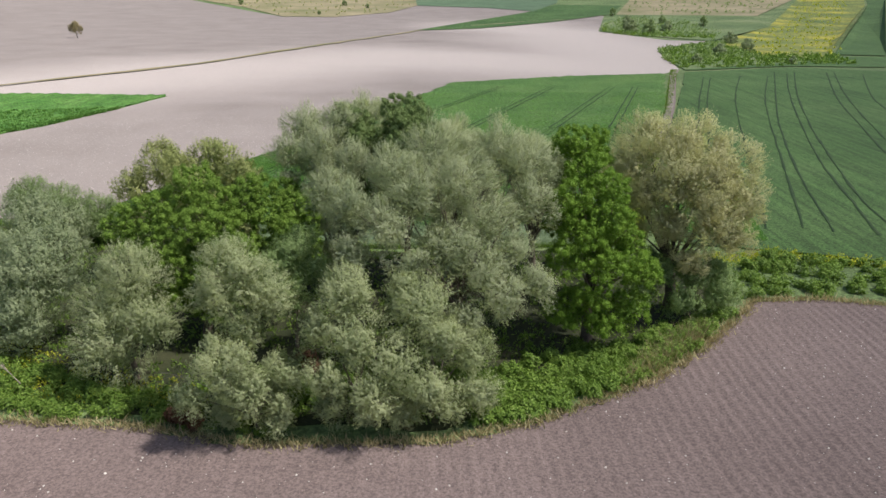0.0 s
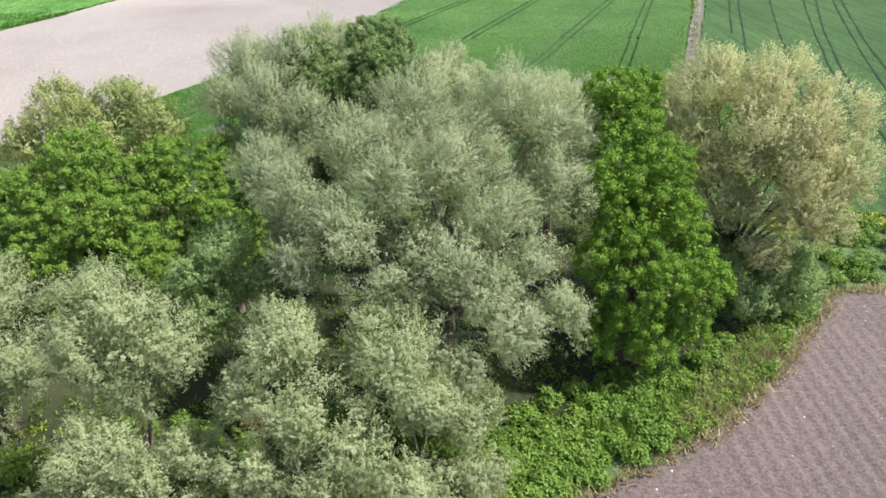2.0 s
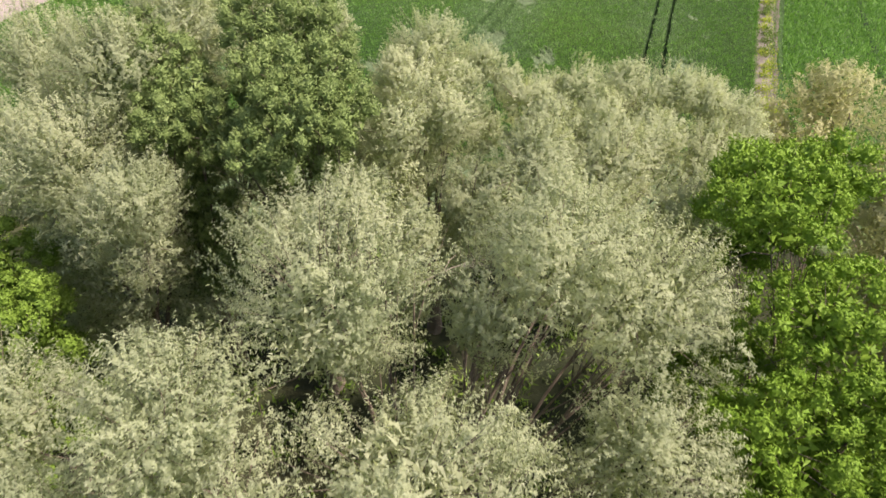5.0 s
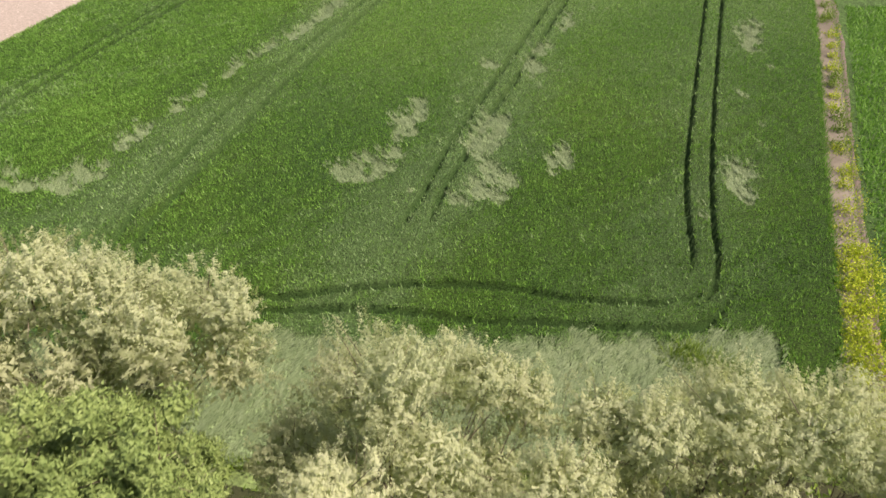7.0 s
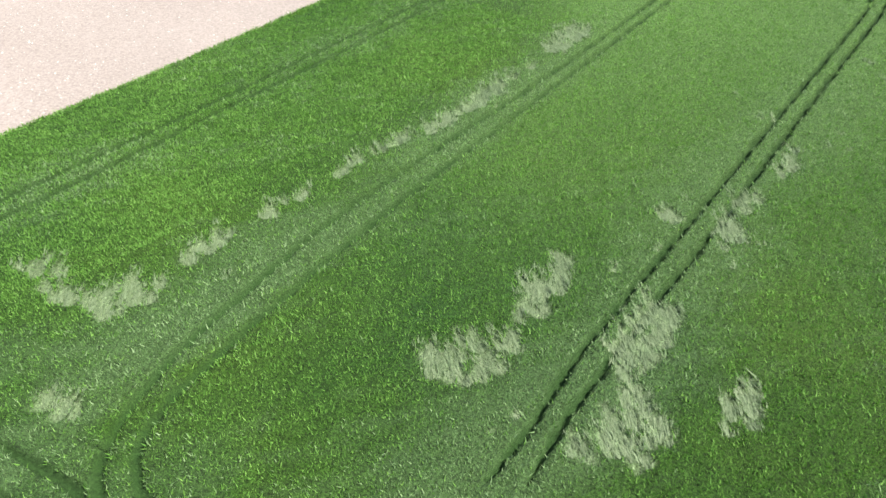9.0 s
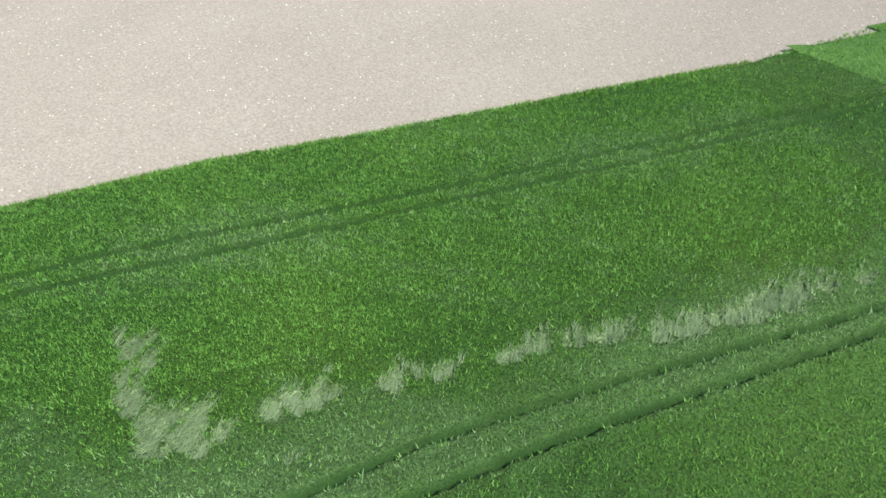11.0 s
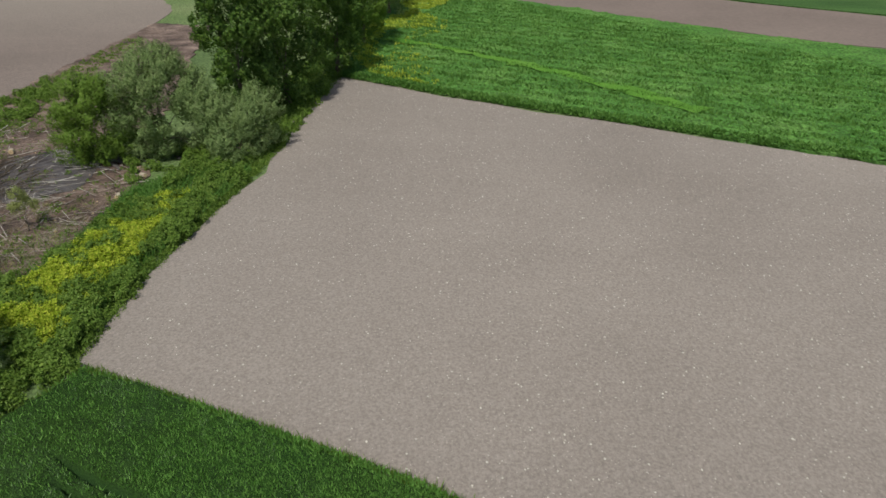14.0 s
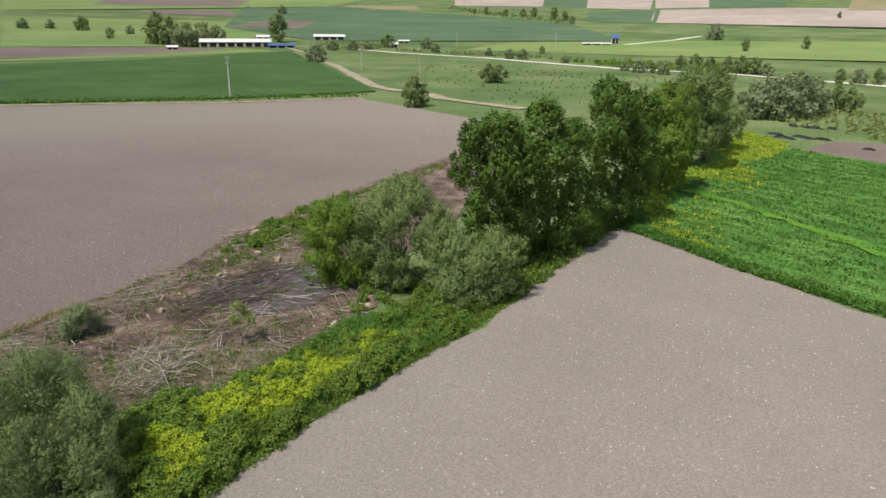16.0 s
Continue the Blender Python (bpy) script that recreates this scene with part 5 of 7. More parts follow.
tree("willow_tree", "front_willow", (-0.5, 38.2), [(-1.2, 38.5, 6.3, 1.9), (-2.2, 39.0, 7.5, 1.0), (-0.1, 37.5, 4.9, 1.6), (1.7, 38.0, 3.5, 1.4), (-1.1, 35.5, 2.7, 1.5), (2.2, 37.0, 1.7, 1.1), (-2.2, 36.0, 1.1, 1.3), (0.2, 36.3, 1.2, 1.3), (1.6, 37.2, 1.4, 1.2)],
     WILLOW_LIGHT, "twin-topped silver-green willow hanging over the bank", girth=0.28)
tree("willow_tree", "front_willow", (-11.7, 38.2), [(-11.9, 37.7, 8.8, 1.9), (-10.5, 38.0, 7.5, 1.6), (-12.8, 37.0, 7.9, 1.6), (-11.6, 37.5, 5.8, 1.5), (-13.0, 37.6, 1.6, 1.4), (-11, 37.4, 1.5, 1.3)],
     WILLOW_LIGHT, "upright silver willow with a round head", girth=0.26)
tree("willow_shrub", "front_willow", (-11, 36.3), [(-12.4, 35.0, 4.4, 1.7), (-11.0, 35.0, 2.9, 1.5), (-14.0, 34.5, 2.7, 1.1), (-9.2, 36.5, 3.2, 1.3), (-9.4, 35.5, 1.8, 1.1), (-12.4, 35.7, 0.9, 1.1), (-9.6, 35.6, 0.9, 1.2)],
     WILLOW_LIGHT, "low silver willow shrub touching the ploughed soil", girth=0.16)
tree("willow_tree", "front_willow", (-20.8, 42.3), [(-20.6, 43.0, 6.1, 2.3), (-18.7, 41.0, 4.1, 1.7), (-21.3, 41.0, 2.7, 2.3), (-21.6, 42.0, 4.7, 2.0)],
     WILLOW_LIGHT, "low broad grey-green willow by the weeds", girth=0.22)
tree("willow_tree", "shrub", (-32.5, 50), [(-29.6, 48.0, 4.8, 3.5), (-30.0, 46.0, 2.2, 2.8), (-33.9, 56.0, 5.4, 3.2), (-35.8, 50.0, 4.7, 3.2), (-34.0, 46.0, 2.2, 2.8), (-31.6, 57.0, 5.2, 2.1)],
     HAZEL, "loose greyish willow scrub at the end of the grove", girth=0.25)
tree("ash_tree", "ash", (-18, 48.8), [(-17.8, 49.5, 10.5, 2.1), (-20.3, 48.5, 8.9, 2.2), (-16.8, 47.5, 8.2, 2.2), (-15.4, 50.0, 8.9, 2.0), (-22.7, 48.5, 8.2, 1.8), (-14.7, 47.0, 6.7, 1.7), (-19.2, 46.5, 6.7, 1.9), (-14.2, 51.0, 10.3, 1.5), (-22.0, 47.5, 6.2, 1.6), (-17.8, 49.5, 7.9, 2.2), (-17.8, 49.5, 5.1, 2.2), (-17.8, 49.5, 2.4, 2.2), (-20.3, 48.5, 6.2, 2.3), (-20.3, 48.5, 3.3, 2.3), (-16.8, 47.5, 5.4, 2.3), (-16.8, 47.5, 2.6, 2.3), (-15.4, 50.0, 6.4, 2.1), (-15.4, 50.0, 3.8, 2.1), (-22.7, 48.5, 3.6, 1.9), (-14.7, 47.0, 4.6, 1.8), (-14.7, 47.0, 2.3, 1.8), (-19.2, 46.5, 4.3, 2.0), (-14.2, 51.0, 8.4, 1.6), (-14.2, 51.0, 4.5, 1.6)],
     ASH_DULL, "bright green ash tree with puffy clustered leaves", girth=0.35, skirts=9)
tree("willow_tree", "shrub", (-21.5, 60), [(-24.3, 61.0, 9.4, 2.6), (-19.8, 60.0, 10.1, 2.4), (-16.9, 58.0, 9.5, 1.9), (-26.6, 60.0, 8.1, 2.0), (-21.2, 58.0, 9.1, 2.3), (-24.3, 61.0, 6.2, 2.7), (-24.3, 61.0, 2.7, 2.7), (-19.8, 60.0, 7.1, 2.5), (-19.8, 60.0, 3.9, 2.5), (-16.9, 58.0, 7.1, 2.0), (-16.9, 58.0, 4.6, 2.0), (-26.6, 60.0, 5.6, 2.1), (-26.6, 60.0, 3.0, 2.1), (-21.2, 58.0, 6.2, 2.4), (-21.2, 58.0, 3.2, 2.4)],
     OLIVE_LEAF, "olive-green willow on the wheat side", girth=0.28, skirts=5)
tree("willow_tree", "willow", (-9.2, 56.8), [(-11.6, 60.0, 12.9, 2.1), (-8.4, 58.0, 14.1, 1.8), (-9.7, 56.0, 12.0, 2.2), (-12.8, 58.0, 11.5, 1.7), (-6.9, 60.0, 14.4, 1.5), (-7.2, 54.0, 11.8, 1.7), (-9.3, 57.4, 12.5, 1.7), (-8.4, 56.4, 11.5, 1.4), (-9.4, 55.6, 11.0, 1.4), (-7.7, 55.4, 9.5, 1.3), (-11.6, 60.0, 10.3, 2.2), (-11.6, 60.0, 7.5, 2.2), (-11.6, 60.0, 4.8, 2.2), (-8.4, 58.0, 9.5, 1.9), (-8.4, 58.0, 7.1, 1.9), (-8.4, 58.0, 4.8, 1.9), (-8.4, 58.0, 2.4, 1.9), (-9.7, 56.0, 9.2, 2.3), (-9.7, 56.0, 6.4, 2.3), (-9.7, 56.0, 3.5, 2.3), (-12.8, 58.0, 9.4, 1.8), (-12.8, 58.0, 7.1, 1.8), (-12.8, 58.0, 4.9, 1.8), (-12.8, 58.0, 2.7, 1.8)],
     WILLOW, "pale tall willow behind the ash", girth=0.32, skirts=10)
tree("walnut_tree", "walnut", (-3, 57.6), [(-3.9, 58.7, 15.0, 1.3), (-2.5, 59.0, 15.0, 1.3), (-3.2, 56.5, 14.5, 1.3), (-1.7, 56.5, 14.5, 1.3), (-2.3, 55.3, 14.0, 1.2), (-3.5, 55.1, 13.0, 1.2), (-1.4, 56.0, 13.5, 1.2), (-5.1, 56.6, 12.5, 1.1), (-2.8, 56.3, 12.0, 1.4), (-4.4, 60.2, 11.0, 2.4), (-3.9, 58.7, 13.6, 1.4), (-3.9, 58.7, 12.2, 1.4), (-3.9, 58.7, 10.7, 1.4), (-3.9, 58.7, 9.3, 1.4), (-3.9, 58.7, 7.9, 1.4), (-3.9, 58.7, 6.4, 1.4), (-2.5, 59.0, 13.6, 1.4), (-2.5, 59.0, 12.2, 1.4), (-2.5, 59.0, 10.7, 1.4), (-2.5, 59.0, 9.3, 1.4), (-2.5, 59.0, 7.9, 1.4), (-2.5, 59.0, 6.4, 1.4), (-3.2, 56.5, 13.1, 1.4), (-3.2, 56.5, 10.2, 1.4)],
     DEEP, "tall dark green tree with dense leaf tufts", girth=0.34, skirts=10)
tree("walnut_tree", "walnut", (-7.4, 59), [(-8.1, 59.3, 14.3, 1.3), (-6.9, 58.1, 14.0, 1.3), (-8.2, 58.3, 13.5, 1.1), (-6.2, 57.5, 13.5, 1.2), (-6.5, 56.7, 13.0, 1.2), (-9.0, 60.2, 11.0, 1.9), (-8.1, 59.3, 12.9, 1.4), (-8.1, 59.3, 11.5, 1.4), (-8.1, 59.3, 10.0, 1.4), (-8.1, 59.3, 8.6, 1.4), (-8.1, 59.3, 7.2, 1.4), (-8.1, 59.3, 5.7, 1.4), (-6.9, 58.1, 12.6, 1.4), (-6.9, 58.1, 11.2, 1.4), (-6.9, 58.1, 9.7, 1.4), (-6.9, 58.1, 8.3, 1.4), (-6.9, 58.1, 6.9, 1.4), (-6.9, 58.1, 5.4, 1.4), (-8.2, 58.3, 12.4, 1.1), (-8.2, 58.3, 11.2, 1.1), (-8.2, 58.3, 10.0, 1.1), (-8.2, 58.3, 8.8, 1.1), (-8.2, 58.3, 7.6, 1.1), (-8.2, 58.3, 6.5, 1.1)],
     DEEP, "dark green tree standing close to its neighbour", girth=0.3, skirts=6)
tree("willow_tree", "willow", (1.2, 61), [(1.0, 62.0, 12.8, 1.4), (0.2, 59.7, 12.8, 1.3), (2.0, 60.8, 12.3, 1.2), (0.1, 57.6, 12.3, 1.2), (1.7, 58.6, 12.0, 1.3), (3.0, 63.0, 11.8, 1.0), (0.9, 61.7, 10.0, 2.3), (1.1, 63.8, 11.6, 0.9), (2.4, 63.6, 11.3, 0.9), (-0.1, 63.1, 11.5, 0.9), (4.0, 63.2, 11.0, 1.0), (5.6, 62.8, 10.8, 1.0), (-1.2, 62.4, 10.2, 1.1), (-1.2, 61.8, 8.4, 1.2), (-1.6, 63.6, 8.2, 1.1), (-1.5, 64.8, 6.4, 1.2), (-0.6, 65.2, 4.6, 1.3), (3.2, 62.2, 9.3, 1.2), (3.4, 61.4, 7.4, 1.3), (1.0, 62.0, 7.4, 1.5), (1.0, 62.0, 5.5, 1.5), (1.0, 62.0, 3.7, 1.5), (0.2, 59.7, 11.2, 1.4), (0.2, 59.7, 9.5, 1.4), (0.2, 59.7, 7.8, 1.4), (0.2, 59.7, 6.1, 1.4), (0.2, 59.7, 4.3, 1.4), (0.2, 59.7, 2.6, 1.4), (2.0, 60.8, 7.7, 1.3), (2.0, 60.8, 6.1, 1.3), (2.0, 60.8, 4.5, 1.3), (2.0, 60.8, 2.9, 1.3), (0.1, 57.6, 10.8, 1.3), (0.1, 57.6, 9.2, 1.3), (0.1, 57.6, 7.7, 1.3), (0.1, 57.6, 6.1, 1.3)],
     WILLOW_PALE, "pale cream-green willow on the wheat side", girth=0.3, skirts=19)
tree("willow_tree", "willow", (8.2, 61), [(4.5, 60.5, 11.5, 1.2), (6.5, 61.9, 11.2, 1.1), (8.5, 62.6, 11.2, 1.2), (10.1, 61.9, 11.2, 1.2), (11.4, 61.2, 11.0, 1.1), (7.0, 58.8, 11.8, 1.2), (8.7, 58.2, 11.5, 1.1), (5.2, 58.0, 11.8, 1.1), (10.8, 59.4, 10.5, 1.1), (9.1, 62.4, 9.0, 2.4), (7.0, 62.7, 10.5, 1.0), (8.6, 63.0, 10.5, 1.0), (10.4, 63.3, 10.3, 1.1), (11.8, 63.4, 10.2, 1.1), (12.7, 62.1, 9.8, 1.4), (12.4, 60.0, 9.8, 1.5), (10.6, 58.7, 10.0, 1.3), (4.5, 60.5, 10.0, 1.3), (4.5, 60.5, 8.4, 1.3), (4.5, 60.5, 6.9, 1.3), (4.5, 60.5, 5.3, 1.3), (4.5, 60.5, 3.7, 1.3), (6.5, 61.9, 9.8, 1.2), (6.5, 61.9, 8.4, 1.2), (6.5, 61.9, 6.9, 1.2), (6.5, 61.9, 5.5, 1.2), (6.5, 61.9, 4.0, 1.2), (6.5, 61.9, 2.6, 1.2), (8.5, 62.6, 6.5, 1.3), (8.5, 62.6, 5.0, 1.3), (8.5, 62.6, 3.4, 1.3)],
     WILLOW_PALE, "broad pale willow at the wheat edge", girth=0.34, skirts=17)
tree("willow_tree", "willow", (-9.5, 66), [(-6.1, 63.4, 14.2, 1.3), (-7.5, 63.2, 14.0, 1.3), (-4.9, 63.4, 13.8, 1.2), (-9.1, 64.1, 13.8, 1.3), (-3.8, 63.0, 13.4, 1.1), (-2.5, 64.0, 13.0, 0.9), (-7.0, 62.5, 13.0, 1.3), (-5.4, 62.8, 12.5, 1.3), (-4.5, 64.3, 13.0, 1.1), (-3.4, 64.7, 12.6, 1.0), (-2.7, 63.8, 12.0, 1.1), (-3.9, 63.5, 12.0, 1.1), (-5.0, 63.4, 12.5, 1.1), (-6.1, 63.4, 10.9, 1.4), (-6.1, 63.4, 9.2, 1.4), (-6.1, 63.4, 7.5, 1.4), (-6.1, 63.4, 5.7, 1.4), (-6.1, 63.4, 4.0, 1.4), (-7.5, 63.2, 12.4, 1.4), (-7.5, 63.2, 10.7, 1.4), (-7.5, 63.2, 9.0, 1.4), (-7.5, 63.2, 7.3, 1.4), (-7.5, 63.2, 5.5, 1.4), (-7.5, 63.2, 3.8, 1.4), (-4.9, 63.4, 10.7, 1.3), (-4.9, 63.4, 9.2, 1.3), (-4.9, 63.4, 7.6, 1.3), (-4.9, 63.4, 6.0, 1.3), (-4.9, 63.4, 4.4, 1.3)],
     WILLOW_PALE, "brownish pale willow overhanging the wheat", girth=0.3, skirts=13)
tree("ash_tree", "ash", (10.8, 48), [(9.6, 52.0, 13.4, 1.8), (10.5, 49.5, 11.8, 1.9), (11.5, 48.0, 10.7, 1.8), (9.0, 47.5, 10.2, 1.8), (9.9, 46.5, 8.3, 2.0), (11.6, 46.5, 9.0, 1.7), (9.0, 46.0, 6.8, 1.8), (11.1, 45.5, 6.1, 1.8), (13.4, 46.0, 5.8, 1.7), (14.4, 46.0, 5.4, 1.1), (10.3, 45.0, 4.2, 1.5), (11.4, 53.0, 13.4, 1.3), (10.6, 54.8, 12.3, 1.2), (11.1, 53.2, 11.8, 1.2), (10.0, 53.1, 11.2, 1.1), (11.9, 52.3, 10.0, 1.2), (12.3, 54.8, 12.0, 1.1), (11, 45.6, 2.2, 1.8), (13.2, 46.2, 2.8, 1.7), (9, 45.8, 2.6, 1.8), (11.5, 50, 6, 2.2), (9.5, 50, 8, 2.2), (11.2, 48.6, 8.3, 2.0), (12.9, 47.6, 7.3, 1.6)],
     ASH, "bright yellow-green ash tree tapering to the top", girth=0.38)
tree("willow_tree", "round_willow", (18.8, 54), [(16.1, 55.0, 13.3, 2.3), (18.4, 53.5, 13.0, 2.5), (20.9, 52.5, 11.9, 2.4), (22.4, 51.5, 9.0, 2.0), (20.2, 51.0, 8.8, 2.0), (17.8, 52.5, 10.5, 2.6), (15.4, 55.0, 11.1, 2.1), (15.8, 55.0, 8.1, 2.0), (22.0, 51.5, 6.4, 1.7), (18.2, 53.0, 6.9, 1.8), (18.9, 51.0, 4.7, 1.6), (15.4, 54.0, 6.1, 1.7), (16.5, 62.6, 10.3, 1.6), (14.8, 62.8, 9.2, 1.2), (15.7, 61.4, 9.2, 1.4), (16.6, 53.2, 9.6, 2.5), (19.6, 52.2, 10.2, 2.7), (20.6, 51.4, 7.4, 2.3), (17.4, 52.2, 7.4, 2.0), (18.6, 54.5, 11.6, 2.6), (21.6, 52.6, 10.6, 2.1)],
     CREAM, "round cream-tinted willow at the end of the grove", girth=0.45)
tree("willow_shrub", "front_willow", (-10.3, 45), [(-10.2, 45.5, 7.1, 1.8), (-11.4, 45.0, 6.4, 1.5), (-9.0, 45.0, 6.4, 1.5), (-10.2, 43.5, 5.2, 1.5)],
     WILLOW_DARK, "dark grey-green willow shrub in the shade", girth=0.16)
tree("maple_tree", "ash", (-12, 53), [(-12.8, 55.0, 8.6, 1.8), (-12.8, 52.0, 7.4, 1.7), (-10.9, 53.0, 8.1, 1.6), (-11.3, 50.0, 7.1, 1.3), (-12.8, 55.0, 6.3, 1.9), (-12.8, 55.0, 4.0, 1.9), (-12.8, 52.0, 5.3, 1.8), (-12.8, 52.0, 3.0, 1.8), (-10.9, 53.0, 6.1, 1.7), (-10.9, 53.0, 4.0, 1.7), (-11.3, 50.0, 5.5, 1.4), (-11.3, 50.0, 3.8, 1.4)],
     ASH_DULL, "mid-green tree half hidden between willows", girth=0.26, skirts=4)
tree("willow_shrub", "shrub", (-72.2, 60.8), [(-71.5, 61.0, 5.7, 3.2), (-71.4, 59.5, 2.1, 2.7), (-73.4, 62.0, 1.4, 2.5), (-71.3, 59.0, 4.3, 2.4), (-71.5, 61.4, 0.7, 1.6), (-71.4, 59.9, 0.7, 1.6), (-73.4, 62.4, 0.7, 1.6), (-71.3, 59.4, 0.7, 1.6)],
     ASH_DULL, "rounded fresh green shrub beside the clearing", girth=0.16)
tree("willow_shrub", "shrub", (-74.2, 66), [(-73.4, 65.5, 6.5, 3.4), (-75.5, 68.5, 4.9, 3.1), (-74.7, 66.5, 8.0, 2.6), (-73.5, 66.0, 2.8, 2.4), (-73.3, 63.5, 4.0, 2.7), (-73.4, 65.9, 0.7, 1.6), (-75.5, 68.9, 0.7, 1.6), (-74.7, 66.9, 0.7, 1.6), (-73.5, 66.4, 0.7, 1.6), (-73.3, 63.9, 0.7, 1.6)],
     WILLOW_DARK, "grey-green willow bush beside the clearing", girth=0.2)
tree("willow_shrub", "shrub", (-75.2, 73.2), [(-75.5, 74.0, 2.7, 2.8), (-74.7, 71.5, 4.0, 2.5), (-77.8, 75.0, 3.8, 2.3), (-75.7, 74.5, 0.5, 1.8), (-72.3, 73.0, 1.8, 2.0), (-75.5, 74.4, 0.7, 1.6), (-74.7, 71.9, 0.7, 1.6), (-77.8, 75.4, 0.7, 1.6), (-75.7, 74.9, 0.7, 1.6), (-72.3, 73.4, 0.7, 1.6)],
     WILLOW_DARK, "low grey willow bush at the pale field edge", girth=0.16)
tree("poplar_tree", "poplar", (-83, 71.3), [(-79.1, 71.0, 13.8, 1.5), (-82.5, 71.5, 14.0, 2.1), (-82.5, 71.0, 9.8, 3.0), (-85.5, 71.5, 4.7, 3.5), (-80.1, 70.5, 10.7, 2.4), (-84.1, 72.0, 10.8, 2.8), (-79.1, 71.0, 8.0, 1.6), (-79.1, 71.0, 6.0, 1.6), (-79.1, 71.0, 4.1, 1.6), (-82.5, 71.5, 5.9, 2.2), (-82.5, 71.5, 3.1, 2.2)],
     POPLAR, "dark green poplar with a ragged crown", girth=0.3, skirts=6)
tree("poplar_tree", "poplar", (-92.5, 73), [(-90.3, 72.5, 14.0, 2.3), (-91.5, 72.8, 9.7, 3.6), (-95.1, 73.5, 4.7, 3.8), (-94.4, 74.0, 11.8, 2.4), (-89.0, 72.0, 11.2, 2.6), (-92.5, 73.5, 1.4, 2.8), (-90.3, 72.5, 5.1, 2.4), (-94.4, 74.0, 8.8, 2.5), (-89.0, 72.0, 7.9, 2.7)],
     POPLAR, "tall dark green poplar in the row", girth=0.32, skirts=6)
tree("poplar_tree", "poplar", (-107, 75.3), [(-104.3, 75.2, 14.5, 3.0), (-108.7, 75.5, 9.3, 4.2), (-102.0, 75.0, 10.9, 2.9), (-107.9, 75.5, 4.5, 3.5), (-114.3, 75.5, 12.9, 2.5), (-104.3, 75.2, 6.8, 3.2), (-104.3, 75.2, 2.9, 3.2), (-114.3, 75.5, 9.8, 2.6), (-114.3, 75.5, 6.5, 2.6), (-114.3, 75.5, 3.2, 2.6)],
     POPLAR, "broad dark green poplar in the row", girth=0.32, skirts=5)
tree("poplar_tree", "poplar", (-127, 75.1), [(-126.4, 75.0, 11.6, 3.6), (-124.5, 75.3, 6.3, 4.0), (-130.6, 75.0, 7.9, 3.8), (-126.4, 75.0, 2.4, 3.8), (-130.6, 75.0, 3.2, 4.0)],
     ASH_DULL, "mid-green tree at the back of the row", girth=0.3, skirts=3)
tree("willow_tree", "poplar", (-155, 74.3), [(-147.6, 74.5, 11.3, 4.7), (-149.2, 74.8, 5.5, 4.8), (-170.1, 74.0, 4.9, 4.4), (-157.1, 74.0, 12.4, 3.5), (-157.1, 74.0, 8.0, 3.7), (-157.1, 74.0, 3.4, 3.7)],
     WILLOW_DARK, "grey-green willow at the end of the row", girth=0.3, skirts=4)
tree("willow_tree", "front_willow", (-38.7, 69.3), [(-40.2, 66.5, 4.6, 2.3), (-41.1, 69.5, 3.7, 1.7), (-38.7, 68.5, 2.2, 2.2), (-39.6, 71.0, 1.9, 1.6), (-36.9, 70.0, 1.1, 1.8), (-39.7, 72.0, 0.6, 1.2), (-37.0, 66.0, 4.2, 2.2), (-35.2, 69.0, 2.3, 2.3)],
     GREY_GREEN, "grey-green willow at the corner of the wheat", girth=0.25)
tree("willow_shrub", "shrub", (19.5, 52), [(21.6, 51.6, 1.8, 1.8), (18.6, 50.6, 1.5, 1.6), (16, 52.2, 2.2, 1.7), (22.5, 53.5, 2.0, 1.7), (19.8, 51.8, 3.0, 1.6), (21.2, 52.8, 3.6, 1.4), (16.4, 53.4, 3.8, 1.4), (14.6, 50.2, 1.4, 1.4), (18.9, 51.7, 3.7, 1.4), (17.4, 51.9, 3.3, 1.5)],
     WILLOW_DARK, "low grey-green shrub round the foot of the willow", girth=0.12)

# ---------- low growth round the grove ----------
weeds("undergrowth", [(-44, 48), (-28, 39), (-11, 37), (0, 37), (6, 39), (14, 44), (19, 48), (25, 55), (27, 57), (33, 64), (24, 70), (5, 67), (-8, 67.5), (-30, 72), (-40, 74), (-44, 66)], 3000, 0.7, WEED, "shaded green undergrowth beneath the trees", 51, per=12)
mounds("grass_bank", [(2, 36.6), (5.7, 37.4), (14.2, 42.4), (18.6, 46.5), (24.2, 53.2), (22, 53), (16, 48.5), (10, 45), (6, 42), (2, 39)], 190, 0.35, 0.75, WEED, "lush green weeds on the bank below the trees", 52)
mounds("bank_edge_left", [(-46, 46.5), (-36, 41), (-27, 37.9), (-18, 37.3), (-11, 35.6), (-9, 37.5), (-18, 40), (-28, 43), (-44, 52)], 230, 0.35, 0.75, WEED, "green weeds along the edge of the ploughed field", 53)
weeds("yellow_weeds", [(-44, 50), (-34, 42.5), (-26, 39.5), (-15, 38.5), (-14, 41), (-26, 44), (-40, 54)], 420, 0.6, FLOWER, "yellow-green flowering weeds", 54, per=14, leaf=(0.16, 0.1))
mounds("hedge_weeds", [(26, 56), (37, 55.8), (62, 53.6), (80, 51.5), (80, 57), (60, 60), (43, 63), (32, 66), (27, 61)], 200, 0.4, 0.85, WEED, "rough green weeds between ploughland and wheat", 55)
weeds("hedge_flowers", [(26, 63), (33, 65.2), (42, 62.2), (62, 58.5), (100, 54), (100, 56), (62, 61), (42, 64.2), (33, 67.4), (26, 66)], 700, 0.7, FLOWER, "bright yellow flowering mustard at the field edge", 56, per=16, leaf=(0.2, 0.13))
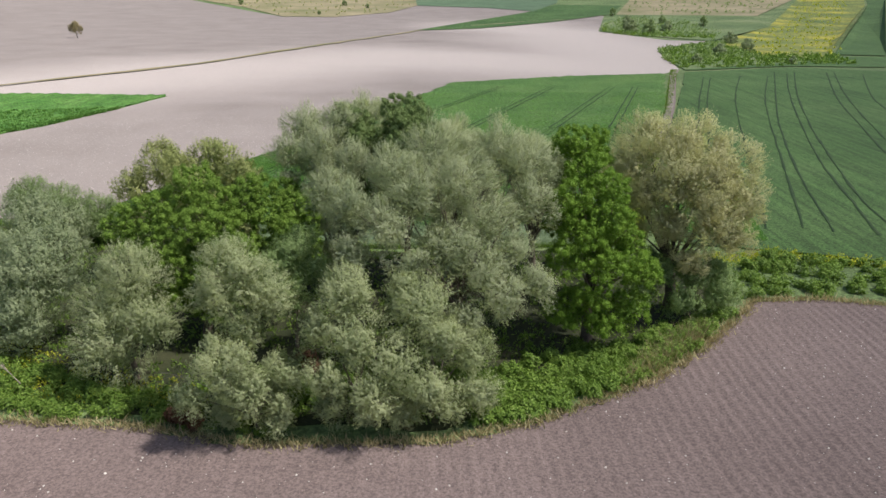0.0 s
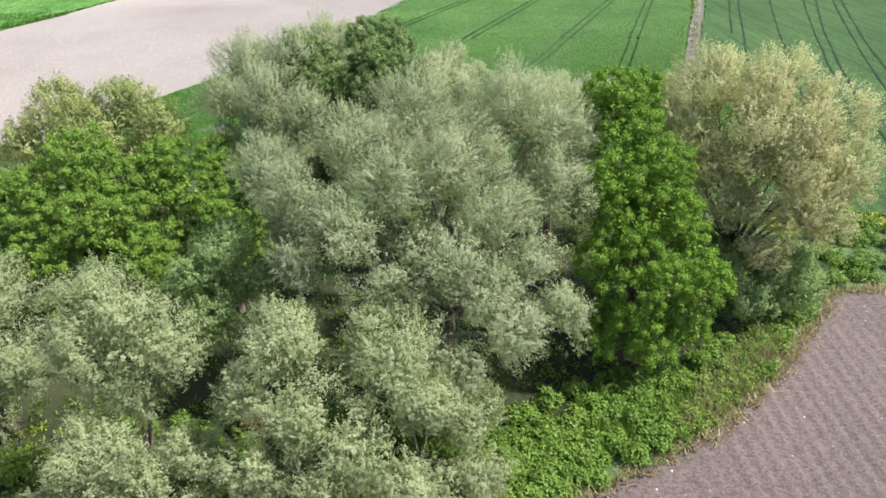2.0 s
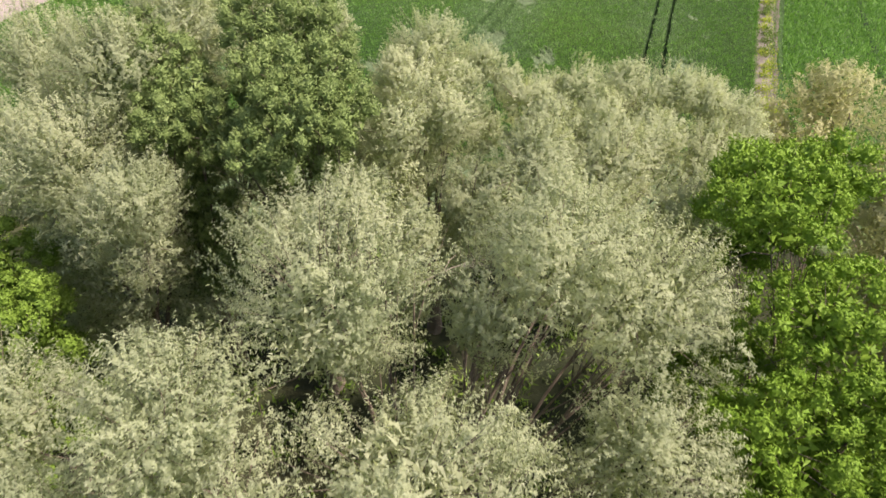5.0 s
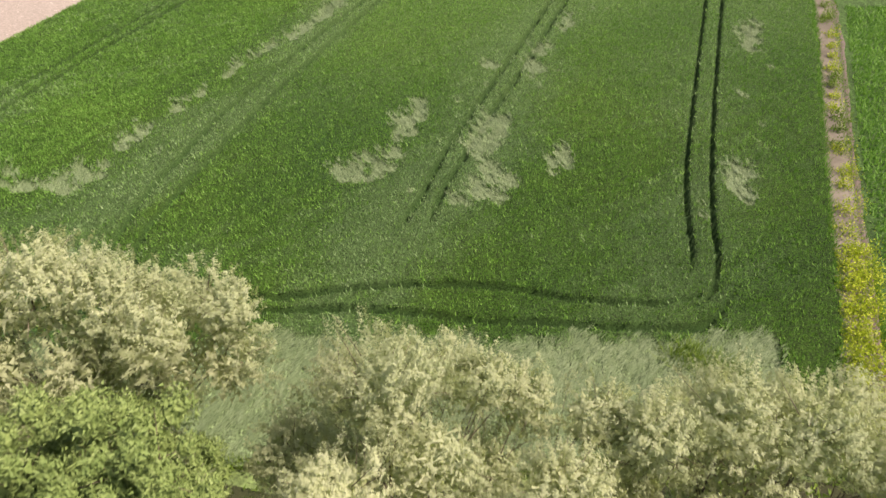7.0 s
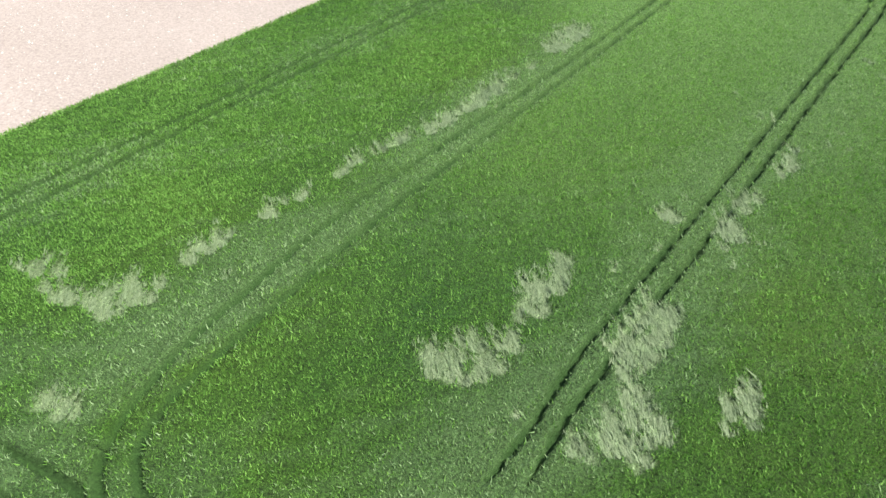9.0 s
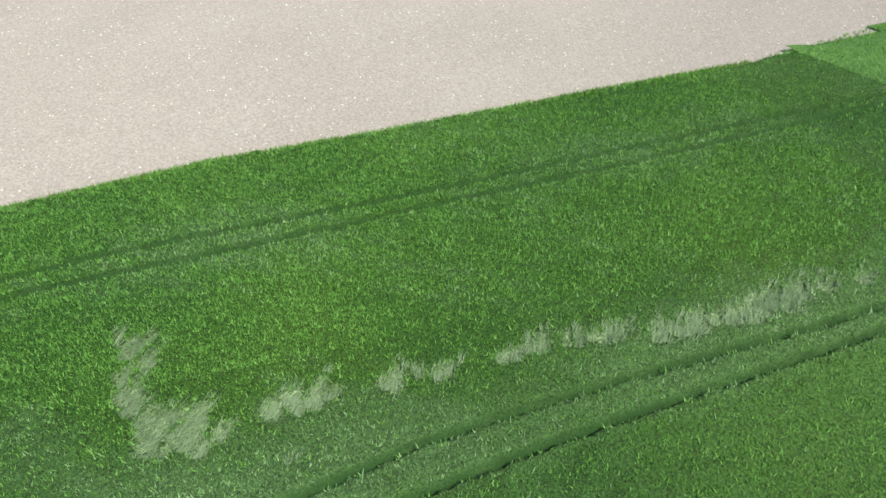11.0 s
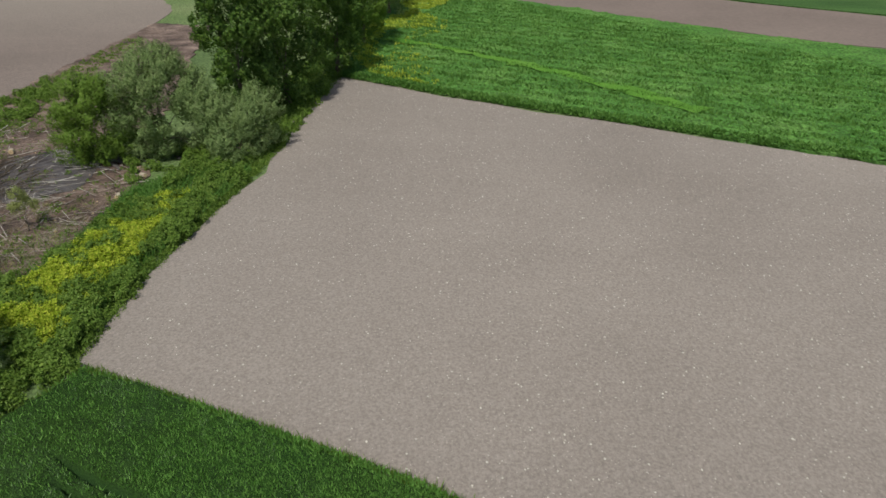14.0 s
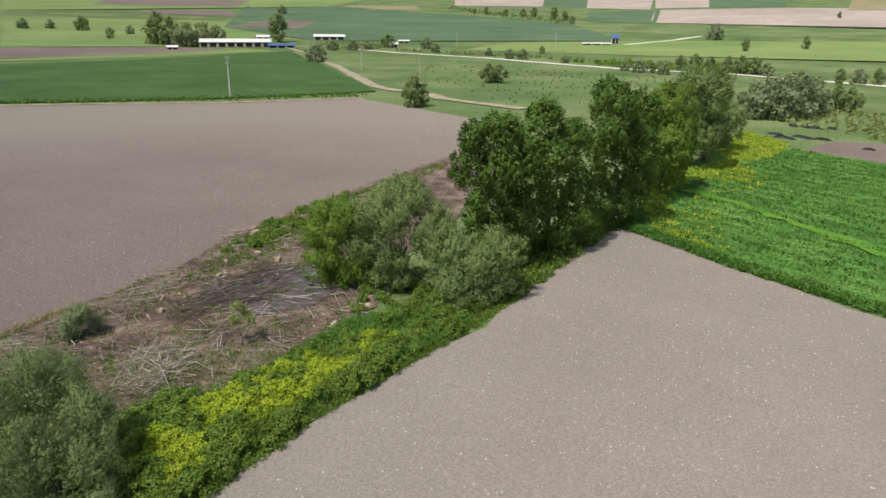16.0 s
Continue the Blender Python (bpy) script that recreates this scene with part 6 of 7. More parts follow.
rx_, ry_ = scatter([(11.5, 40.8), (14.4, 42.6), (19.2, 47.2), (21, 50.5), (18, 48.5), (14, 44.6)], 2200, 57)
blades("dry_reeds", rx_, ry_, BASE, 1.15, 0.05, 0.4, WEED_DRY, 58, "dry straw-coloured reeds standing in the bank", "reeds")
rx_, ry_ = scatter([(1, 36.6), (6, 38.4), (12, 42.5), (14.5, 44.8), (11, 44), (5, 40.2)], 2500, 59)
blades("tall_grass", rx_, ry_, BASE, 0.85, 0.06, 0.4, WEED, 60, "tall green grass on the bank", "grass")
ex, ey = [], []
edge_r = np.random.default_rng(61)
for (ax, ay), (bx, by) in zip(NEAR_FIELD_EDGE[2:16], NEAR_FIELD_EDGE[3:17]):
    n = int(math.hypot(bx - ax, by - ay) * 70)
    k = edge_r.random(n)
    ex.append(ax + (bx - ax) * k + edge_r.normal(0, 0.28, n))
    ey.append(ay + (by - ay) * k + edge_r.normal(0.1, 0.28, n))
blades("dry_edge_grass", np.concatenate(ex), np.concatenate(ey), BASE + 0.15, 0.38, 0.08, 0.6, WEED_DRY, 62, "straw-coloured dry grass along the plough edge", "grass")
# mustard along the dirt track
def mustard_plant(x, y, size, leaf_material, seed):
    """A rounded flowering plant: a green stand of stems below, flowers above."""
    q = 0.3 * size
    square = [(x - q, y - q), (x + q, y - q), (x + q, y + q), (x - q, y + q)]
    weeds("mustard_stems", square, 8, 0.55 * size, WEED, "green mustard stems in the dirt track", seed, per=20, leaf=(0.2, 0.06), spread=0.22)
    weeds("mustard_plant", square, 12, 0.85 * size, leaf_material, "rounded yellow flowering mustard plant in the dirt track", seed + 1, per=46, leaf=(0.12, 0.085), spread=0.2 * size)


track_r = random.Random(64)
track_y = 70.0
while track_y < 111:
    thick = track_y < 80.5
    at = float(np.interp(track_y, [p[1] for p in TRACK_LINE], [p[0] for p in TRACK_LINE]))
    for side in ((-0.4, 0.4) if thick else (-0.1,)):
        bloom = thick or track_r.random() < (0.85 if track_y < 90 else 0.35)
        mustard_plant(at + side + track_r.uniform(-0.2, 0.2), track_y + track_r.uniform(-0.3, 0.3), track_r.uniform(1.1, 1.7) * (1.0 if track_y < 94 else 0.8), GOLD if bloom else WEED, 300 + 4 * int(track_y * 5) + (side > 0))
    track_y += 0.75 if thick else track_r.uniform(1.1, 2.1)
weeds("track_grass", [(22.6, 82), (28.2, 98.6), (32.8, 111.8), (33.6, 111.8), (29.0, 98.6), (23.3, 82)], 260, 0.35, WEED_DRY, "dry grass and weeds along the track", 63, per=16, leaf=(0.22, 0.05))
weeds("track_far_weeds", [(34, 111), (35, 111), (78, 243), (76, 243)], 1200, 0.55, WEED, "low weeds along the middle of the track", 65, per=14)

# ---------- the felled clearing ----------
CLEARING = [(-44, 49), (-50, 44.6), (-60, 43.9), (-67, 43.3), (-79, 38.4), (-82, 44), (-83, 52), (-78, 57), (-74, 60), (-71, 66), (-63, 67.5), (-52, 67), (-45, 63)]
drape("mud_1", CLEARING, BASE + 0.09, MUD, "churned brown earth of the felled clearing", "bare earth", 3, (1.2, 0.25, 12))
drape("mud_2", [(-62, 54), (-66, 51.5), (-72, 52), (-75, 56), (-72, 60.5), (-66, 62), (-62, 59)], BASE + 0.14, WET_MUD, "dark wet mud with wheel marks", "bare earth", 2, (0.8, 0.2, 13))

drape("mud_3", [(-66, 43.6), (-79, 38.2), (-96, 36.2), (-124, 33.8), (-142, 32.4), (-140, 44), (-112, 52), (-96, 58), (-84, 60), (-76, 56), (-72, 50)], BASE + 0.115, MUD, "trodden reddish-brown earth along the plough edge", "bare earth", 3, (1.2, 0.25, 15))

def sticks(name, x, y, low, high, thick, z, material, label, seed, turn):
    """Cut twigs and stems lying about, three-sided."""
    count = len(x)
    r = np.random.default_rng(seed + 3)
    a = turn + r.normal(0, 0.55, count)
    ln = r.uniform(low, high, count)
    el = r.normal(0.06, 0.1, count)
    w = np.stack([np.cos(a) * np.cos(el), np.sin(a) * np.cos(el), np.sin(el)], 1)
    s = np.stack([-np.sin(a), np.cos(a), np.zeros(count)], 1)
    u = np.cross(w, s)
    t = thick * r.uniform(0.5, 1.5, count)
    p = np.stack([x, y, z + r.random(count) ** 2 * 0.45], 1)
    V = np.empty((count, 6, 3))
    for k in range(3):
        g = 2 * math.pi * k / 3
        o = (s * math.cos(g) + u * math.sin(g)) * t[:, None]
        V[:, k] = p - w * ln[:, None] / 2 + o
        V[:, 3 + k] = p + w * ln[:, None] / 2 + o * 0.5
    q = np.array([(0, 1, 4, 3), (1, 2, 5, 4), (2, 0, 3, 5)])
    F = q[None] + 6 * np.arange(count)[:, None, None]
    me = fast_mesh(name, V.reshape(-1, 3), F.reshape(-1, 4), material)
    return tagged(new(name, me), label, "brushwood", kind="stuff")


def stick_piles(name, poly, piles, each, reach, low, high, thick, material, label, seed):
    """Loose bundles of cut stems, each bundle lying roughly one way."""
    px, py = scatter(poly, piles, seed)
    r = np.random.default_rng(seed + 9)
    turn = np.repeat(r.normal(0.45, 1.1, piles), each)
    x = np.repeat(px, each) + r.normal(0, reach, piles * each)
    y = np.repeat(py, each) + r.normal(0, reach * 0.8, piles * each)
    keep = inside(poly, x, y)
    return sticks(name, x[keep], y[keep], low, high, thick, BASE + 0.1, material, label, seed, turn[keep])


stick_piles("brushwood", CLEARING, 26, 14, 1.1, 0.9, 3.4, 0.024, OLD_WOOD, "pale cut twigs strewn in bundles over the clearing", 71)
stick_piles("brushwood_dark", CLEARING, 60, 26, 1.4, 0.8, 3.4, 0.02, BARK, "dark cut branches strewn over the clearing", 72)
stick_piles("straw_litter", [(-45, 60), (-52, 57), (-60, 60), (-63, 66.5), (-52, 67), (-45, 65)], 26, 14, 1.2, 0.8, 2.6, 0.018, OLD_WOOD, "matted grey straw-coloured reed stems", 73)
stick_piles("cut_brush", [(-51.7, 56.7), (-55.3, 57.3), (-54.1, 61.9), (-48.8, 65.9), (-46, 64)], 14, 22, 1.2, 0.8, 2.8, 0.018, BLEACHED, "grey-white heap of cut stems", 172)
stick_piles("edge_brush", [(-44.5, 48.5), (-50, 46), (-60, 45.3), (-67, 44.8), (-76, 41.5), (-73, 46), (-60, 49), (-48, 51)], 26, 16, 0.9, 0.8, 3.2, 0.022, OLD_WOOD, "heaps of pale branches along the plough edge", 74)
stick_piles("bleached_twigs", CLEARING, 44, 8, 1.4, 1.0, 4.0, 0.03, BLEACHED, "bleached cut branches lying on the mud", 91)
weeds("rusty_litter", [(-50, 46.8), (-60, 46.6), (-74, 43.4), (-78, 46.5), (-70, 50), (-60, 52.5), (-52, 52)], 240, 0.14, RUST, "reddish-brown dead leaves on the ground", 92, per=16, leaf=(0.2, 0.09), spread=0.5)
branch_r = np.random.default_rng(97)
branch_x, branch_y = scatter([(-57, 55), (-60, 51), (-70, 50), (-72, 55), (-66, 57.5), (-58, 56.5)], 170, 96)
sticks("dragged_branches", branch_x, branch_y, 1.5, 5.0, 0.035, BASE + 0.12, BARK, "long dark branches dragged through the mud", 98, 2.95 + branch_r.normal(0, 0.22, 170))
mounds("edge_green", [(-72, 43.5), (-77, 40.2), (-90, 37.6), (-101, 36.8), (-99, 41), (-86, 44.5), (-77, 46)], 80, 0.3, 0.75, WEED, "bright green weeds in clumps along the plough edge", 99)
for i in range(9):                              # wheel marks turning in the mud
    bend = 4.0 + 0.75 * i
    line = [(-66.5 + bend * math.cos(a) * 1.1 + 0.25 * math.sin(3 * a + i), 60.5 + bend * math.sin(a) + 0.2 * math.sin(5 * a)) for a in [radians(150 + 20 * k - 9 * (i % 3)) for k in range(9)]]
    band("wheel_mark", line, 0.34, BASE + 0.17, WET_MUD, "dark wet wheel mark curving through the mud", "wheel mark", 0.7, 0.07)
weeds("clearing_dry_grass", [(-45, 58), (-52, 55), (-62, 58), (-66, 66), (-52, 67.5), (-45, 65)], 150, 0.3, WEED_DRY, "dry yellow grass at the clearing edge", 88, per=16, leaf=(0.35, 0.05))
pebbles("wood_chips", CLEARING, 260, 0.03, 0.11, BASE + 0.14, CUT_WOOD, "pale wood chips strewn over the clearing", 101)
for wx, wy, wr in ((-50, 50.5, 2.2), (-56, 58.5, 2.6), (-53, 62, 2.4), (-61, 62.5, 2.0), (-47.5, 55, 2.4), (-66, 47.5, 1.8), (-59, 47.2, 1.6), (-72, 46.5, 1.8)):
    weeds("weed_patch", [(wx - wr, wy - wr * 0.5), (wx, wy - wr * 0.8), (wx + wr, wy), (wx + wr * 0.3, wy + wr * 0.7), (wx - wr * 0.7, wy + wr * 0.6)], 34, 0.35, WEED, "patch of green weeds between the cut branches", 110 + int(-wx), per=14, leaf=(0.22, 0.09))
weeds("clearing_weeds", CLEARING, 560, 0.35, WEED, "scattered green weeds in the clearing", 75, per=14)
weeds("clearing_edge_weeds", [(-66, 45.5), (-80, 40), (-96, 37.5), (-128, 34.5), (-128, 38), (-98, 42), (-84, 47), (-78, 49), (-70, 48)], 650, 0.5, WEED, "green weeds along the plough edge", 76, per=18)
mounds("strip_green", [(-41.6, 75.0), (-52, 74.7), (-71, 76.0), (-72, 71), (-66, 68.5), (-54, 68), (-46, 65.5), (-41, 70)], 165, 0.55, 1.25, WEED, "dense green weeds heaped along the pale field", 77)
mounds("strip_yellow", [(-42, 70.5), (-48, 68.5), (-56, 69.5), (-64, 71.6), (-65, 73), (-54, 73.0), (-43, 73.8)], 150, 0.45, 1.0, LIME, "lime-green flowering mustard mounds in the weed strip", 78, BASE + 0.2)
sx_, sy_ = scatter([(-42, 70.5), (-48, 68.5), (-56, 69.5), (-64, 71.6), (-65, 73), (-54, 73.0), (-43, 73.8)], 5200, 173)
blades("strip_stalks", sx_, sy_, BASE + 0.55, 0.75, 0.045, 0.55, LIME, 174, "thin flowering stalks standing out of the weed strip", "weeds")
gx_, gy_ = scatter([(-41.6, 75.0), (-52, 74.7), (-71, 76.0), (-72, 71), (-66, 68.5), (-54, 68), (-46, 65.5), (-41, 70)], 7000, 175)
blades("strip_blades", gx_, gy_, BASE + 0.45, 0.7, 0.05, 0.6, CLOVER_LEAF, 176, "grass blades and stems in the weed strip", "weeds")
hx_, hy_ = scatter([(-44.5, 58), (-50, 56), (-56, 62), (-60, 66), (-54, 68), (-46, 66)], 2600, 177)
blades("clearing_grass", hx_, hy_, BASE + 0.1, 0.5, 0.045, 0.6, WEED, 178, "green grass coming up between the cut stems", "grass")
mounds("strip_yellow_far", [(-62, 71.5), (-70, 72.5), (-76, 73.5), (-76, 75), (-64, 74)], 45, 0.45, 0.8, WEED, "bright green weed mounds beside the bushes", 85)
weeds("strip_grass", [(-56, 67.5), (-66, 67), (-70, 70), (-60, 70.5)], 700, 0.8, CLOVER_LEAF, "tall dark green grass patch", 79, per=28, leaf=(0.22, 0.08))
weeds("strip_edge", [(-41.2, 76.0), (-52, 75.2), (-71, 76.4), (-80, 76.6), (-80, 75), (-71, 75), (-52, 73.8), (-41.2, 74.5)], 900, 0.4, WEED, "ragged weeds at the edge of the pale field", 86, per=22, leaf=(0.2, 0.08))
rx_, ry_ = scatter([(11.6, 74.0), (12.6, 72.9), (15.0, 72.0), (15.4, 73.0), (13.4, 74.3)], 1500, 89)
blades("weed_clump", rx_, ry_, BASE, 0.75, 0.06, 0.5, WEED, 90, "dark green grassy weeds standing in the flattened wheat", "weeds")
mounds("shade_weeds", [(-1, 38.5), (3, 38.2), (8, 41.5), (12, 44.5), (12, 47), (6, 45), (0, 42)], 42, 0.5, 0.95, WEED, "green weeds under the edge of the trees", 94)
mounds("willow_weeds", [(-16, 37.6), (-8, 38.4), (-2, 39.4), (-2, 43), (-8, 43), (-16, 41.5)], 46, 0.45, 0.9, WEED, "green weeds between the willow stems", 95)
mounds("bush_skirt", [(-66, 66.5), (-75, 62), (-82, 68), (-82, 75), (-74, 75.5), (-68, 71)], 45, 0.5, 1.1, WEED, "green weeds round the foot of the bushes", 93)
mounds("corner_weeds", [(-33, 70), (-41, 69), (-41.5, 76.0), (-36, 74)], 60, 0.5, 1.0, WEED, "weed mounds in the corner between wheat and pale field", 87)
for patch, count in (([(-200, 72.5), (-185.2, 84.4), (-167, 84), (-156.8, 79), (-169.4, 73.6)], 1400),
                     ([(-159, 77.5), (-144.2, 72.8), (-127.8, 73), (-115.7, 76), (-108.4, 79.8), (-103.7, 85.6), (-103, 88.5), (-112, 81.5), (-123.8, 77.2), (-138.8, 76.6), (-141.1, 84.8), (-151.1, 83.9)], 800),
                     ([(-104, 84), (-101, 90), (-112, 88), (-130, 86), (-150, 88), (-141, 82), (-120, 80)], 90)):
    weeds("mustard_patch", patch, count, 0.55, GOLD, "bright yellow mustard at the head of the green crop", 80 + count, per=14, leaf=(0.34, 0.22), spread=0.6, z=-0.25)
weeds("poplar_skirt", [(-78, 76.5), (-92, 76.2), (-107, 76), (-112, 74), (-150, 72.5), (-150, 69), (-100, 69.5), (-80, 68)], 1800, 0.8, WEED, "green undergrowth at the foot of the poplars", 81, per=18, leaf=(0.4, 0.2))
weeds("crop_edge", [(-107, 75.4), (-98.5, 91), (-88.6, 114), (-78, 138), (-72, 160), (-73, 160), (-79.4, 138), (-90, 114.6), (-100, 92), (-108.5, 77)], 1300, 0.5, CLOVER_LEAF, "leafy edge of the green crop", 82, per=20, leaf=(0.35, 0.18), z=-0.3)
cx_, cy_ = scatter([(-107, 76), (-98.6, 91), (-88.6, 114), (-79.4, 138), (-74, 160), (-120, 150), (-170, 100), (-180, 86), (-130, 76)], 64000, 83)
crest = swathes(cx_, cy_)
leafy_part = crest + 0.5 * soft_noise(cx_, cy_, 1.1, 192) > -0.12
cx_, cy_, crest = cx_[leafy_part], cy_[leafy_part], crest[leafy_part]
blades("green_crop_leaves", cx_, cy_, -0.16 + 0.17 * crest, 0.4, 0.24, 0.5, CLOVER_LEAF, 84, "leafy tops of the lush green crop", "crop")


def cut_log(x, y, length, radius, turn, name="cut_log"):
    foot = new(name)
    foot.location = (x, y, BASE + 0.1)
    tagged(foot, "short sawn log with a pale cut face lying in the clearing", "log", "sawn logs in the clearing")
    w = Vector((math.cos(turn), math.sin(turn), 0.03)) * length / 2
    up = Vector((0, 0, radius))
    v, f = tube([up - w, up, up + w], [radius, radius * 1.04, radius * 0.95], 9)
    part("bark", mesh_of("bark", v, f, DRY_WOOD, True), DRY_WOOD, foot)
    for s in (-1, 1):
        e, g = tube([up + w * s * 0.995, up + w * s * 1.012], [radius * 0.97, radius * 0.93], 9)
        part("cut_face", mesh_of("cut_face", e, g + [tuple(range(9)), tuple(range(9, 18))], CUT_WOOD), CUT_WOOD, foot, "pale sawn face")


for x, y, l, r, a in ((-64, 66.6, 0.7, 0.24, 0.3), (-68.9, 66.4, 0.6, 0.22, 1.2), (-79, 41.2, 1.0, 0.3, 0.2), (-70, 46.5, 0.5, 0.2, 0.9), (-73.5, 50.5, 0.6, 0.25, 0.5), (-74, 47, 0.7, 0.2, 2.0), (-58, 52, 0.5, 0.2, 0.6), (-51.5, 48.3, 0.6, 0.25, 1.4), (-50.8, 49.4, 0.45, 0.22, 0.2), (-52.3, 51, 0.4, 0.2, 2.2), (-67, 49, 0.5, 0.18, 0.1), (-60, 49.5, 0.8, 0.12, 0.7)):
    cut_log(x, y, l, r, a)


def dead_bough(x, y, z, turn, size, label, name="dead_bough"):
    r = random.Random(int(x * 10))
    foot = new(name)
    foot.location = (x, y, z)
    tagged(foot, label, "branch")

    def put(kind, path, radii):
        v, f = tube(path, radii, 5)
        part(kind, mesh_of(kind, v, f, OLD_WOOD, True), OLD_WOOD, foot)

    tip = Vector((math.cos(turn) * size, math.sin(turn) * size, size * 0.25))
    put("stem", [tip * k + Vector((0, 0, 0.25 * math.sin(k * 3))) for k in (0, 0.3, 0.6, 1.0)], [0.032, 0.026, 0.018, 0.008])
    for _ in range(9):
        k = r.uniform(0.2, 0.95)
        a = tip * k + Vector((0, 0, 0.25 * math.sin(k * 3)))
        b = a + Vector((math.cos(turn + r.uniform(-1, 1)), math.sin(turn + r.uniform(-1, 1)), r.uniform(-0.1, 0.5))) * size * r.uniform(0.25, 0.5)
        put("twig", [a, a.lerp(b, 0.5) + Vector((0, 0, 0.1)), b], [0.014, 0.01, 0.005])
    return foot


dead_bough(-14.0, 38.2, 1.0, 2.9, 3.0, "bare pale dead branch between the willows")
dead_bough(-27.5, 40.5, 0.2, 2.6, 3.4, "bare pale dead branch fallen at the edge")
dead_bough(2.2, 56.6, 10.0, 0.3, 2.6, "bare broken branch in the crown of the willow")
dead_bough(1.0, 51.4, 11.4, 0.2, 1.6, "bare brown branch in the crown of the willow")
dead_bough(-41.5, 66, 5.5, 1.9, 2.0, "bare grey twigs above the near willow")

# ---------- far things ----------

def far_tree(name, lobes, material, label):
    foot = new(name)
    tagged(foot, label, "tree", "far trees and bushes")
    s = next(seeds)
    part("trunk", wood_mesh("trunk", Vector((0, 0, -0.6)), Vector((0, 0, 1.6)), lobes, 0.22, BARK, s), BARK, foot)
    V, _ = shoot_crown(lobes, s, leaf=(0.44, 0.25), boughs=4.5, shoots=7, per=6, wide=0.2, up=0.5, length=(0.3, 0.5), core=0.8, floor=0.1, loose=0.15)
    part("crown", fast_mesh("crown", V, np.arange(len(V)).reshape(-1, 3), material), material, foot)
    return foot


# three patterns, 6 m high, set up once and repeated at other sizes
PATTERNS = {
    "w": far_tree("far_bush", [(0, 0, 3.6, 2.1), (1.9, 0.3, 2.6, 1.8), (-1.9, -0.4, 2.5, 1.9), (0.4, 1.7, 2.4, 1.7), (-0.2, -1.8, 2.2, 1.7), (2.2, -0.6, 0.9, 1.4), (-2.2, 0.5, 0.9, 1.5), (0.2, 2.2, 0.8, 1.3), (0.1, -2.2, 0.8, 1.4)], HAZEL, "grey-green rounded bush out on the meadow"),
    "o": far_tree("far_bush", [(0.3, 0, 3.9, 1.7), (1.5, 0.8, 2.6, 1.5), (-1.5, 0.2, 3.0, 1.5), (0, -1.3, 2.4, 1.5), (1.0, -0.6, 1.0, 1.3), (-1.2, 0.6, 1.0, 1.4)], GREY_GREEN, "thin olive-green bush standing alone"),
    "p": far_tree("far_tree", [(0, 0, 4.5, 1.5), (0.9, 0.4, 3.2, 1.5), (-1.0, 0.2, 2.9, 1.5), (0.1, -0.9, 2.3, 1.4), (0.7, 0.6, 1.0, 1.4), (-0.7, -0.4, 1.0, 1.4)], GREY_GREEN, "dark green small tree on the plain"),
}
GREY_BUSHES = [(-387, -363, 18.8), (-404, -364, 18.2), (-428, -376, 15.0), (-339, -188, 11.0), (-228, 70, 10.3), (-229, 74, 12.0), (-234, 78, 12.6), (-245, 81, 10.7), (-708, -51, 14.5), (-384, -20, 5.5), (-376, -10, 6.5), (-369, 4, 6.3), (-428, -72, 4.9), (-437, -114, 6.7), (-442, -107, 6.7), (-457, -140, 5.6), (-366, 85, 6.6), (-388, 46, 6.5), (-436, -260, 7.9), (-445, -249, 8.8), (-452, -241, 7.9), (-489, -213, 9.0), (-464, -188, 6.7), (-408, -631, 10.6), (-429, -620, 9.2), (-442, -511, 8.3), (-851, -725, 13.0), (118, 468, 9.2), (146, 485, 7.3), (135, 544, 8.0)]
for i, (x, y, h) in enumerate(GREY_BUSHES):
    m = pose(x, y, BASE + float(rise(x, y)), 0, 0, 47 * i) @ Matrix.Diagonal((h / 6, h / 6, h / 6, 1))
    if i == 0:
        PATTERNS["w"].matrix_basis = m
        continue
    copy_of = copy_thing(PATTERNS["w"], Matrix.Identity(4))
    copy_of.matrix_basis = m
GREY_BUSHES_MORE = [(145, 373, 6.4), (133, 322, 6.1), (112, 298, 5.6), (93, 269, 3.6), (126, 264, 3.3)]
for i, (x, y, h) in enumerate(GREY_BUSHES_MORE):
    m = pose(x, y, BASE + float(rise(x, y)), 0, 0, 47 * i) @ Matrix.Diagonal((h / 6, h / 6, h / 6, 1))
    copy_of = copy_thing(PATTERNS["w"], Matrix.Identity(4))
    copy_of.matrix_basis = m
THIN_BUSHES = [(-195, -17, 9.8), (-279, -40, 8.4), (-282, -37, 8.0), (-259, 86, 8.3), (-259, 90, 7.5), (-377, -4, 5.9), (-481, -243, 11.9), (-435, -576, 15.2), (127, 456, 9.8), (164, 559, 7.4), (-112, 676, 4.4), (-78, 774, 5.0), (-106, 808, 6.5)]
for i, (x, y, h) in enumerate(THIN_BUSHES):
    m = pose(x, y, BASE + float(rise(x, y)), 0, 0, 47 * i) @ Matrix.Diagonal((h / 6, h / 6, h / 6, 1))
    if i == 0:
        PATTERNS["o"].matrix_basis = m
        continue
    copy_of = copy_thing(PATTERNS["o"], Matrix.Identity(4))
    copy_of.matrix_basis = m
